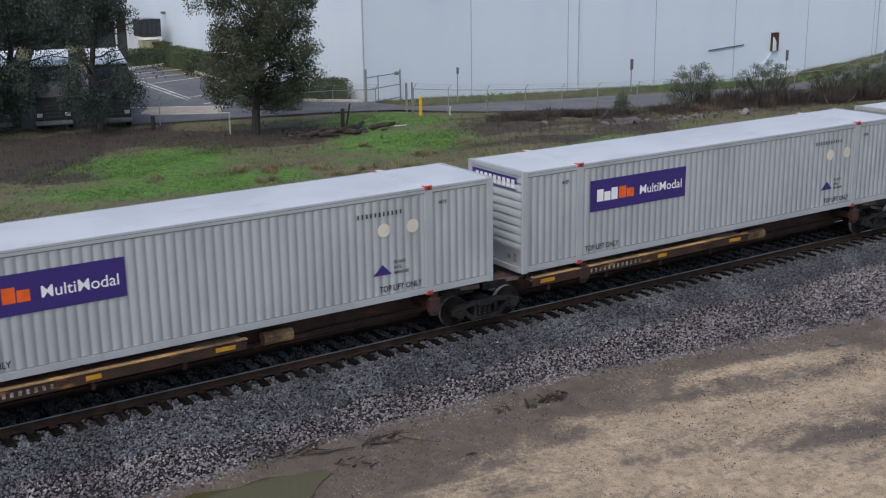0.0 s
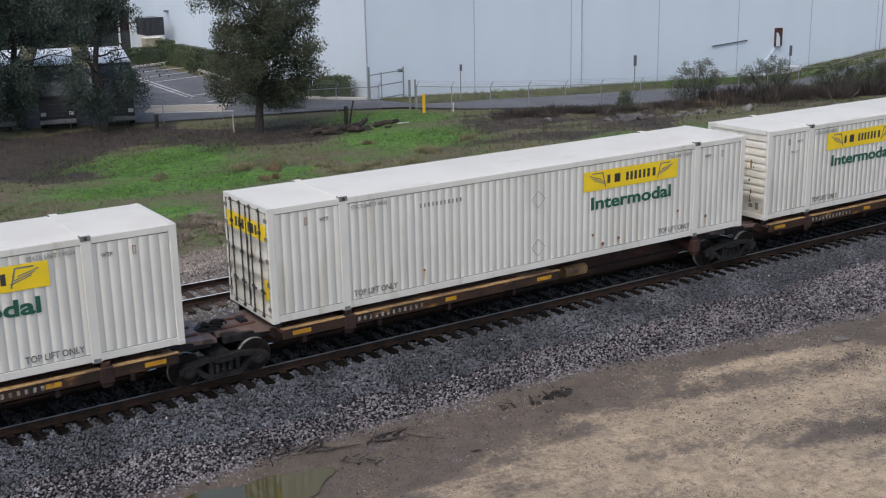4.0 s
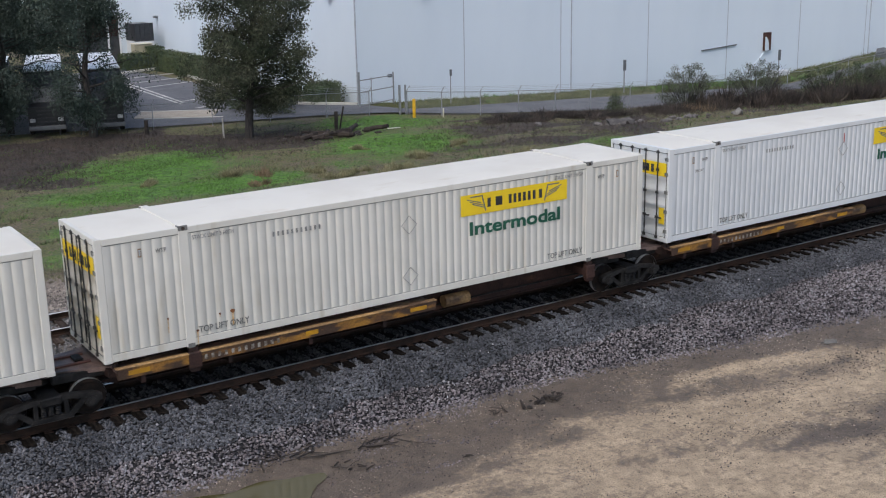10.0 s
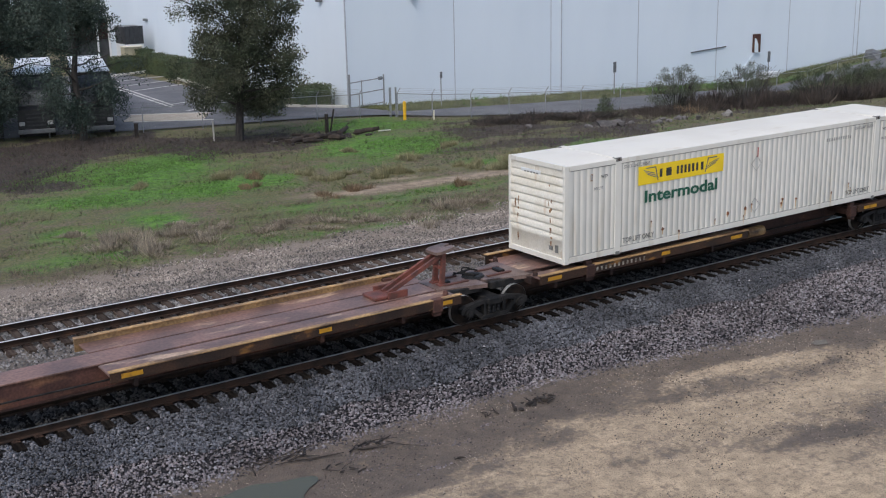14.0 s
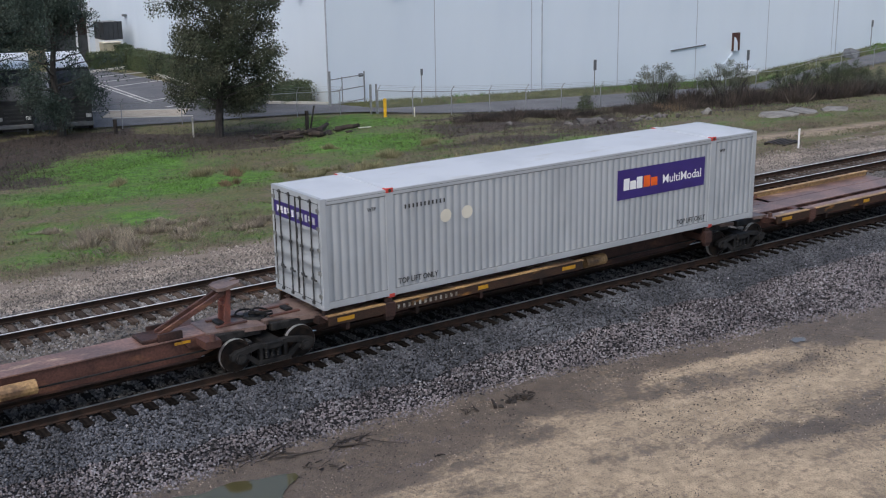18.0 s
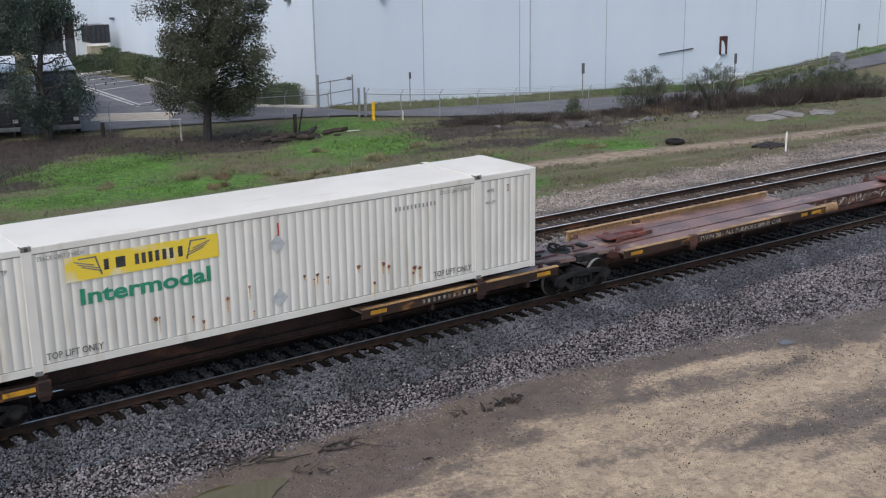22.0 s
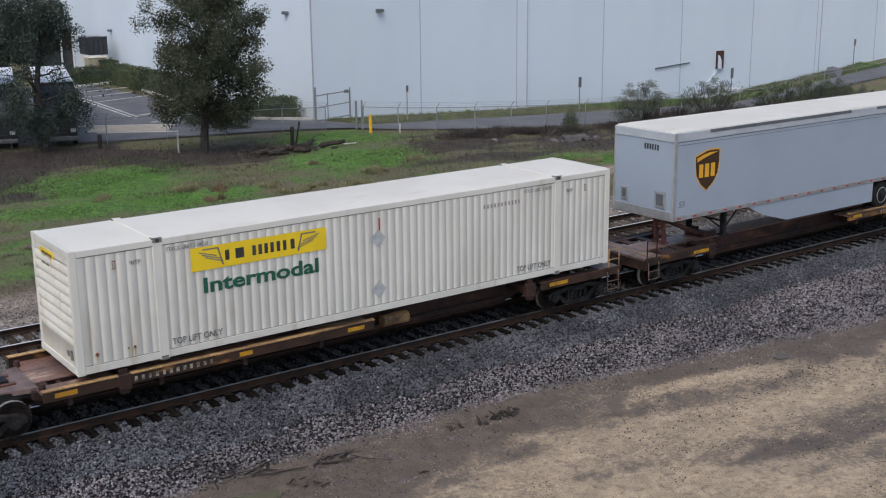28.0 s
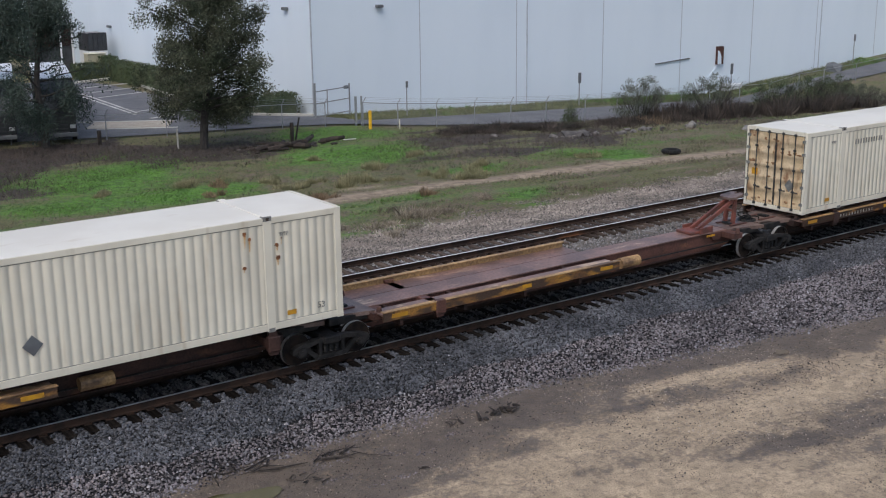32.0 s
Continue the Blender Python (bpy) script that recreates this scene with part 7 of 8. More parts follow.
for a, b, w in (((28.6, 83.1), (34.4, 84.6), 0.25), ((27.8, 78.8), (33.4, 80.4), 0.25), ((27.5, 74.6), (32.5, 76.3), 0.25), ((27.5, 80.4), (26.3, 62.4), 0.22), ((26.7, 77.2), (25.8, 61.7), 0.22), ((26.6, 63.4), (30.0, 64.6), 0.32), ((25.9, 58.8), (29.5, 60.0), 0.32)):
    strip("parking_line", a, b, w, 0.13, M_LINE, "worn white parking line on asphalt", "road marking")
strip("kerb", (28.0, 87.0), (35.2, 90.0), 0.4, 0.12, M_KERB, "pale concrete kerb of the parking lot", "kerb", 0.16)
strip("kerb", (35.2, 90.0), (32.4, 66.0), 0.4, 0.12, M_KERB, "pale concrete kerb of the parking lot", "kerb", 0.16)
strip("kerb", (32.4, 66.0), (31.2, 59.0), 0.4, 0.12, M_KERB, "pale concrete kerb beside the hedge", "kerb", 0.16)
strip("kerb", (31.2, 57.2), (36.2, 51.8), 0.4, 0.12, M_KERB, "pale concrete kerb below the wall", "kerb", 0.16)
strip("concrete_apron", (20.9, 58.0), (25.9, 55.0), 3.4, 0.125, M_APRON, "tan concrete apron across the lot", "pavement", 0.01)
strip("kerb", (20.5, 60.4), (26.9, 56.6), 0.3, 0.13, M_KERB, "pale concrete gutter edge", "kerb", 0.02)
strip("kerb", (20.6, 55.8), (25.6, 53.0), 0.3, 0.13, M_KERB, "pale concrete gutter edge", "kerb", 0.02)


def fence():
    f = thing("chain_link_fence", "galvanised chain-link fence with angled barbed-wire arms", "fence", "", kind="")
    wire = bpy.data.materials.new("chain_link_fabric")
    wire.use_nodes = True
    n, l = wire.node_tree.nodes, wire.node_tree.links
    mix, tr = n.new("ShaderNodeMixShader"), n.new("ShaderNodeBsdfTransparent")
    n["Principled BSDF"].inputs["Base Color"].default_value = (0.3, 0.31, 0.32, 1)
    mix.inputs[0].default_value = 0.13
    l.new(tr.outputs[0], mix.inputs[1])
    l.new(n["Principled BSDF"].outputs[0], mix.inputs[2])
    l.new(mix.outputs[0], n["Material Output"].inputs["Surface"])
    for i, (x, y) in enumerate(FENCE):
        z = gz(x, y)
        bm = bmn()
        tube(bm, (x, y, z - 0.1), (x, y, z + 1.75), 0.035, seg=8)
        tube(bm, (x, y, z + 1.75), (x + 0.16, y - 0.16, z + 2.12), 0.025, seg=6)
        part("fence_post", bm, M_GALV, f)
        if i + 1 < len(FENCE) and i != 7:
            x2, y2 = FENCE[i + 1]
            z2 = gz(x2, y2)
            bm = bmn()
            tube(bm, (x, y, z + 1.72), (x2, y2, z2 + 1.72), 0.026, seg=6)
            part("top_rail", bm, M_GALV, f)
            bm = bmn()
            for d, h in ((0.06, 1.87), (0.11, 1.99), (0.16, 2.1)):
                tube(bm, (x + d, y - d, z + h), (x2 + d, y2 - d, z2 + h), 0.006, seg=4)
            part("barbed_wire", bm, M_GALV, f)
            bm = bmn()
            bm.faces.new([bm.verts.new(p) for p in ((x, y, z + 0.05), (x2, y2, z2 + 0.05), (x2, y2, z2 + 1.7), (x, y, z + 1.7))])
            part("chain_link_panel", bm, wire, f)


fence()


def gate():
    g = thing("yard_gate", "open galvanised tube gate with tall posts", "gate", "")
    a, b = Vector((35.7, 50.6, gz(35.7, 50.6))), Vector((39.6, 52.0, gz(39.6, 52.0)))
    for p, h, r in ((a, 2.75, 0.09), (b, 2.5, 0.06)):
        bm = bmn()
        tube(bm, (p.x, p.y, p.z - 0.1), (p.x, p.y, p.z + h), r)
        part("gate_post", bm, M_GALV, g)
    bm = bmn()
    for h in (0.35, 1.35, 2.25):
        tube(bm, (a.x, a.y, a.z + h - 0.15), (b.x, b.y, b.z + h), 0.04)
    m = a.lerp(b, 0.35)
    tube(bm, (m.x, m.y, m.z + 0.2), (m.x, m.y, m.z + 2.25), 0.04)
    part("gate_leaf", bm, M_GALV, g)
    bm = bmn()
    box(bm, b.x - 0.5, b.x - 0.1, b.y - 0.08, b.y + 0.08, b.z + 2.1, b.z + 2.35, 0.05)
    part("gate_latch", bm, M_TARP, g, "dark latch block")
    for p, r in (((36.4, 45.9), 0.09), ((36.95, 46.0), 0.07)):
        z = gz(*p)
        bm = bmn()
        tube(bm, (*p, z - 0.1), (*p, z + 2.15), r)
        part("latch_post", bm, M_GALV, g)


gate()


def post_thing(name, x, y, h, r, material, label, category, plate=None, lean=0.0):
    z = gz(x, y)
    t = thing(name, label, category, "", pose(x, y, z))
    bm = bmn()
    tube(bm, (0, 0, -0.1), (lean, 0, h), r, seg=10)
    part("post", bm, material, t)
    if plate:
        bm = bmn()
        w, ph = plate
        box(bm, -w / 2, w / 2, -0.05, -0.035, h - ph, h, 0.01)
        part("sign_plate", bm, M_TARP, t, "dark back of a small sign")
    return t


t_ = post_thing("bollard", 36.35, 43.9, 1.25, 0.12, M_BOLLARD, "yellow steel bollard beside the road", "bollard")
bm_ = bmn()
bmesh.ops.create_uvsphere(bm_, u_segments=12, v_segments=6, radius=0.12, matrix=Matrix.Translation((0, 0, 1.25)))
part("cap", bm_, M_BOLLARD, t_)
post_thing("sign_post", 43.2, 49.3, 2.75, 0.04, M_GALV, "thin grey post with a small dark sign", "sign post", (0.22, 0.5))
post_thing("sign_post", 60.9, 48.7, 2.9, 0.05, M_GALV, "thin grey post with a small box", "sign post", (0.35, 0.9))
post_thing("sign_post", 82.5, 50.2, 2.7, 0.05, M_GALV, "thin grey post with a small box", "sign post", (0.4, 1.0))
post_thing("sign_post", 100.5, 49.0, 3.2, 0.05, M_GALV, "thin grey post with a small sign", "sign post", (0.35, 0.7))
post_thing("wooden_post", 29.3, 42.6, 1.25, 0.13, M_TWIG, "short dark wooden post in the weeds", "post")
post_thing("wooden_post", 29.7, 42.9, 1.5, 0.06, M_TWIG, "leaning thin wooden stake", "post", lean=0.35)
post_thing("wooden_post", 22.0, 44.6, 1.3, 0.06, M_CONC, "pale slim stake in the weeds", "post")
post_thing("wooden_post", 18.6, 49.6, 0.95, 0.14, M_TWIG, "short dark stump post beside the lot", "post")
post_thing("marker_post", 42.6, 12.9, 1.05, 0.05, M_SIGNWHITE, "white trackside marker post", "marker post")
post_thing("wooden_post", 38.2, 42.9, 0.7, 0.05, M_CREAM, "short pale stake by the fence", "post")



# ---- plants ----
def leaf_cloud(centers, per, radius, size, seed, flat=0.6, aspect=2.4, droop=0.0):
    """Small bent leaves round many clump centres: arrays of corners and quads."""
    rs = np.random.RandomState(seed)
    c = np.repeat(np.asarray(centers, float), per, 0)
    k = len(c)
    d = rs.normal(0, 1, (k, 3))
    d /= np.linalg.norm(d, axis=1)[:, None] + 1e-9
    p = c + d * (rs.rand(k, 1) ** 0.45) * np.asarray(radius) * np.array([1, 1, flat])
    if droop:
        p[:, 2] -= droop * rs.rand(k) ** 2
    a = rs.normal(0, 1, (k, 3))
    a[:, 2] -= 0.6 + droop * 0.5
    a /= np.linalg.norm(a, axis=1)[:, None]
    b = np.cross(a, rs.normal(0, 1, (k, 3)))
    b /= np.linalg.norm(b, axis=1)[:, None] + 1e-9
    L = (size * rs.uniform(0.6, 1.3, k))[:, None]
    v = np.stack([p, p + a * L * 0.5 + b * L / aspect / 2, p + a * L, p + a * L * 0.5 - b * L / aspect / 2], 1)
    return v.reshape(-1, 3), np.arange(4 * k).reshape(-1, 4)


def limb(bm, p, q, r0, r1, bend, rnd, n=4):
    """A tapered, crooked branch; returns the points along it."""
    p, q = Vector(p), Vector(q)
    pts = [p.lerp(q, i / n) + (Vector((rnd.uniform(-1, 1), rnd.uniform(-1, 1), rnd.uniform(-0.5, 0.5))) * bend if 0 < i < n else Vector()) for i in range(n + 1)]
    for i in range(n):
        tube(bm, pts[i], pts[i + 1], r0 + (r1 - r0) * i / n, r0 + (r1 - r0) * (i + 1) / n, 7)
    return pts


def tree(x, y, height, spread, low, leaf, label, seed, limbs=11, clumps=7, per=70, droop=0.0, trunks=1, size=0.2, lean=(0, 0), dead=0, gap=None, thin=0.0, clump=0.7):
    rnd = random.Random(seed)
    z = gz(x, y)
    t = thing("tree", label, "tree", "trees beside the yard", pose(x, y, z))
    bm = bmn()
    centers = []
    for tr in range(trunks):
        bx, by = (rnd.uniform(-0.7, 0.7), rnd.uniform(-0.5, 0.5)) if tr else (0, 0)
        top = Vector((bx * 2.5 + lean[0], by * 2.5 + lean[1], height * rnd.uniform(0.8, 0.92)))
        spine = limb(bm, (bx, by, -0.2), top, 0.30 / (1 + 0.3 * tr), 0.05, 0.25, rnd, 7)
        for k in range(limbs):
            f = 0.16 + 0.8 * (k + rnd.random()) / limbs
            i = min(6, int(f * 7))
            s = spine[i].lerp(spine[i + 1], f * 7 - i)
            ang = k * 2.4 + rnd.uniform(-0.4, 0.4)
            reach = spread * (1 - 0.75 * max(0, f - 0.6)) * rnd.uniform(0.55, 1.1)
            e = s + Vector((math.cos(ang) * reach, math.sin(ang) * reach, rnd.uniform(0.2, 0.9) * reach * 0.5))
            pts = limb(bm, s, e, 0.09 * (1.2 - f), 0.02, 0.2, rnd)
            for c in range(clumps):
                g = rnd.uniform(0.3, 1.05)
                j = min(3, int(g * 4))
                q = pts[j].lerp(pts[j + 1], g * 4 - j) + Vector((rnd.gauss(0, 0.5), rnd.gauss(0, 0.5), rnd.gauss(0, 0.4)))
                q.z = max(q.z, low + rnd.uniform(0, 0.6))
                if gap and gap[0] < q.z < gap[1] + droop and rnd.random() < 0.82:
                    continue
                if q.z < height * 0.55 and rnd.random() < thin:
                    continue
                centers.append(tuple(q))
                if rnd.random() < 0.4:
                    tube(bm, pts[j], q, 0.018, 0.008, 4)
    for k in range(dead):
        a = rnd.uniform(0, 6.28)
        s = Vector((0, 0, height * 0.6))
        limb(bm, s, s + Vector((math.cos(a) * spread, math.sin(a) * spread, rnd.uniform(0, 2.5))), 0.04, 0.008, 0.3, rnd)
    part("trunk", bm, M_BARK, t, "dark forked trunk and limbs")
    v, f = leaf_cloud(centers, per, clump, size, seed, 0.8, 2.0, droop)
    part("crown", raw("crown", v, f, leaf), None, t, "loose crown of small leaves")
    return t


tree(23.3, 43.5, 14, 4.2, 1.9, M_LEAF, "dark olive evergreen tree with a single trunk", 11, limbs=36, clumps=10, per=270, size=0.145, dead=6, droop=0.5, lean=(1.2, 0), clump=0.72, thin=0.0)
tree(11.1, 55.4, 15, 4.6, 1.2, M_LEAFDARK, "tall drooping grey-green tree", 12, limbs=24, clumps=12, per=230, droop=1.4, trunks=2, size=0.15, gap=(4.4, 6.6), thin=0.2, clump=0.66)
tree(15.4, 50.9, 13, 3.5, 0.3, M_LEAFDARK, "drooping grey-green tree with thin trunks", 13, limbs=26, clumps=11, per=230, droop=1.4, size=0.15, gap=(4.2, 6.4), thin=0.25, clump=0.64)
tree(7.2, 53.5, 14, 4.0, 0.6, M_LEAFDARK, "drooping grey-green tree at the lot's edge", 14, limbs=22, clumps=12, per=240, droop=1.5, size=0.15, clump=0.66)


for k_, (x_, y_, h_) in enumerate(((25.0, 103, 7.5), (19.5, 101, 9.0), (14.0, 104, 9.5), (29.0, 108, 7.0))):
    tree(x_, y_, h_, 3.2, 0.0, M_LEAFDARK, "dark green tree behind the parking lot", 31 + k_, limbs=18, clumps=9, per=90, size=0.26, clump=0.9)


def blade_cloud(n, w, d, h, seed, wide=0.012, open_=0.55):
    """Thin upright stalks that fan out from a low base, as arrays of corners and triangles."""
    rs = np.random.RandomState(seed)
    a, r = rs.uniform(0, 6.283, n), rs.rand(n) ** 0.5
    b = np.stack([np.cos(a) * r * w * 0.36, np.sin(a) * r * d * 0.36, np.full(n, -0.03)], -1)
    L = h * rs.uniform(0.45, 1.1, n) * (1.1 - 0.55 * r)
    tip = b + np.stack([np.cos(a) * r * w * open_ * 0.4, np.sin(a) * r * d * open_ * 0.4, L], -1) + rs.normal(0, 0.09 * h, (n, 3)) * np.array([1, 1, 0.4])
    t = rs.uniform(0, 6.283, n)
    side = np.stack([np.cos(t), np.sin(t), np.zeros(n)], -1) * (wide * rs.uniform(0.5, 1.3, n))[:, None]
    bend = (b + tip) / 2 + rs.normal(0, 0.06 * h, (n, 3))
    v = np.stack([b - side, b + side, bend + side * 0.8, tip, bend - side * 0.8], 1)
    return v.reshape(-1, 3), np.arange(5 * n).reshape(-1, 5)


def bush(x, y, w, d, h, leaf, label, seed, per=40, n=26, size=0.16, name="bush", sticks=14, group="bushes beside the fence", wood=None):
    rnd = random.Random(seed)
    t = thing(name, label, "bush", group, pose(x, y, gz(x, y)))
    bm = bmn()
    centers = []
    for k in range(sticks):
        a, r = rnd.uniform(0, 6.28), rnd.uniform(0.3, 1) ** 0.6
        e = (math.cos(a) * r * w / 2, math.sin(a) * r * d / 2, h * rnd.uniform(0.55, 1.1) * (1.1 - 0.5 * r))
        tube(bm, (e[0] * 0.25, e[1] * 0.25, -0.05), e, 0.03, 0.008, 5)
        for c in range(2):
            tube(bm, (e[0] * 0.7, e[1] * 0.7, e[2] * 0.65), (e[0] + rnd.uniform(-0.4, 0.4), e[1] + rnd.uniform(-0.4, 0.4), e[2] + rnd.uniform(-0.1, 0.35)), 0.012, 0.005, 4)
    part("branchwork", bm, wood or M_BARK, t, "thin woody stems")["kind"] = "stuff"
    if leaf is M_SCRUB:
        rs = np.random.RandomState(seed)
        v, f = zip(*[blade_cloud(260, 1.6, 1.4, h * rs.uniform(0.7, 1.1), seed * 9 + q, 0.014, 1.0) for q in range(int(w * d))])
        off = np.repeat(np.stack([rs.uniform(-w / 2, w / 2, len(v)), rs.uniform(-d / 2, d / 2, len(v)), np.zeros(len(v))], -1), 1300, 0)
        part("growth", raw("growth", np.concatenate(v) + off, np.arange(1300 * len(v)).reshape(-1, 5), leaf), None, t)["kind"] = "stuff"
        return t
    for k in range(n):
        a, r = rnd.uniform(0, 6.28), rnd.random() ** 0.5
        centers.append((math.cos(a) * r * w / 2, math.sin(a) * r * d / 2, h * rnd.uniform(0.12, 0.95) * (1.05 - 0.45 * r * r)))
    v, f = leaf_cloud(centers, per, 0.32 * max(0.5, min(1.3, h)), size, seed, 0.8, 2.2)
    part("foliage", raw("foliage", v, f, leaf), None, t)
    return t


for i, (x, y, w, d, h, m, lab) in enumerate((
        (55.5, 36.0, 5.0, 3.0, 3.5, M_BUSH, "loose grey-green shrub against the fence"),
        (57.5, 34.0, 4.0, 2.5, 1.7, M_SCRUB, "bare brown scrub under the shrubs"),
        (61.5, 34.5, 5.5, 3.0, 3.6, M_BUSH, "wide grey-green shrub against the fence"),
        (60.5, 32.2, 5.0, 2.2, 1.7, M_SCRUB, "bare brown scrub under the shrubs"),
        (65.5, 31.0, 5.0, 3.0, 1.6, M_SCRUB, "bare brown scrub under the shrubs"),
        (68.5, 33.5, 5.0, 3.0, 2.7, M_HEDGE, "low dark green leafy shrub"),
        (73.5, 34.0, 5.5, 3.0, 2.6, M_HEDGE, "low dark green leafy shrub"),
        (70.5, 29.5, 6.0, 2.6, 1.5, M_SCRUB, "bare brown scrub at the field's edge"),
        (76.0, 31.5, 6.0, 3.0, 1.9, M_BUSH, "wide olive shrub by the fence"),
        (79.0, 36.0, 5.0, 3.0, 2.4, M_HEDGE, "low dark green leafy shrub"),
        (52.5, 34.2, 3.6, 2.6, 0.8, M_SCRUB, "bare low brown scrub"),
        (49.5, 37.2, 1.2, 1.0, 1.3, M_HEDGE, "small dark green shrub"),
        (42.8, 37.0, 5.2, 3.2, 0.6, M_SCRUB, "tangled low brown scrub"),
        (39.6, 37.6, 4.0, 2.6, 0.55, M_SCRUB, "tangled low brown scrub"),
        (46.0, 35.0, 4.0, 2.6, 0.6, M_SCRUB, "tangled low brown scrub"))):
    bush(x, y, w, d, h, m, lab, 100 + i, per=120, n=int(12 * w), size=0.11, name="shrub", sticks=int(9 * w))
for i, (x, y) in enumerate(((29.7, 49.5), (31.3, 51.5), (32.4, 53.6), (28.2, 53.0))):
    bush(x, y + 2.6, 2.2, 2.0, 1.9, M_HEDGE, "rounded dark shrub beside the kerb", 140 + i, per=60, n=26, size=0.2, name="shrub", sticks=8)


def hedge(x0, x1, y0, y1, h, label, seed, material=None):
    z = gz((x0 + x1) / 2, (y0 + y1) / 2)
    t = thing("hedge", label, "hedge", "clipped hedges of the yard", pose((x0 + x1) / 2, (y0 + y1) / 2, z))
    a, b = (x1 - x0) / 2, (y1 - y0) / 2
    bm = bmn()
    box(bm, -a + 0.15, a - 0.15, -b + 0.15, b - 0.15, -0.1, h - 0.15, 0.2)
    part("core", bm, M_HEDGE, t)
    rs = np.random.RandomState(seed)
    n = int(700 * (a + b) * 2 * max(1, h) / 4)
    p = rs.uniform(-1, 1, (n, 3))
    ax = rs.randint(0, 3, n)
    for k in range(2):
        p[ax == k, k] = np.sign(p[ax == k, k])
    p[ax == 2, 2] = 1
    p = p * np.array([a, b, h / 2]) + np.array([0, 0, h / 2])
    p += rs.normal(0, 0.06, p.shape)
    v, f = leaf_cloud(p, 2, 0.1, 0.16, seed)
    part("foliage", raw("foliage", v, f, material or M_HEDGE), None, t)


hedge(33.8, 35.4, 68, 89, 2.0, "clipped green hedge along the lot", 201)
hedge(31.2, 34.4, 91.2, 92.8, 1.6, "dark clipped hedge at the lot's end", 202)
hedge(34.1, 35.4, 90.4, 93.0, 2.2, "tall clipped hedge below the wall", 203)
hedge(33.6, 36.3, 54.0, 56.5, 1.6, "dark square-cut hedge at the corner", 204)

# dark screened enclosure, utility box and parked truck in the yard
yard = thing("storage_enclosure", "black slatted enclosure beside the end wall", "enclosure", "", pose(34.75, 93.6, 0.75))
bm_ = bmn()
box(bm_, -1.2, 0.78, 0, 3, -3.0, 0.0, 0.02)
part("base", bm_, M_BOXWHITE, yard)
for k_ in range(4):
    bm_ = bmn()
    box(bm_, -1.2 + k_ * 0.5, -0.74 + k_ * 0.5, -0.04, 0.02, 0.0, 1.85)
    part("slat_panel", bm_, M_CABBLACK, yard)
bm_ = bmn()
box(bm_, -1.2, 0.78, 0.02, 3, 0.0, 1.8)
part("body", bm_, M_CABBLACK, yard)
bay = thing("loading_bay", "dark brown screened loading bay beyond the lot", "enclosure", "", pose(31.2, 97.0, 1.2))
bm_ = bmn()
box(bm_, -1.8, 1.75, 0.1, 3.0, -3.2, 2.2)
part("body", bm_, M_DARKGREY, bay)
for k_ in range(5):
    bm_ = bmn()
    box(bm_, -1.8 + k_ * 0.72, -1.16 + k_ * 0.72, 0.0, 0.1, 0.0, 2.2, 0.02)
    part("screen_panel", bm_, M_SPINE, bay)
for x_ in (-1.9, 0.55, 1.8):
    bm_ = bmn()
    box(bm_, x_ - 0.1, x_ + 0.1, -0.12, 0.0, -3.2, 2.6, 0.02)
    part("post", bm_, M_BOXWHITE, bay, "white post")
ub = thing("utility_box", "tan metal utility box on the planted bank", "utility box", "", pose(34.0, 93.3, -1.6))
bm_ = bmn()
box(bm_, -0.95, 0.95, -0.6, 0.6, 0, 2.1, 0.04)
part("cabinet", bm_, M_TANBOX, ub)
bm_ = bmn()
box(bm_, -1.0, 1.0, -0.7, 0.7, 2.1, 2.2, 0.03)
part("lid", bm_, M_CREAM, ub)


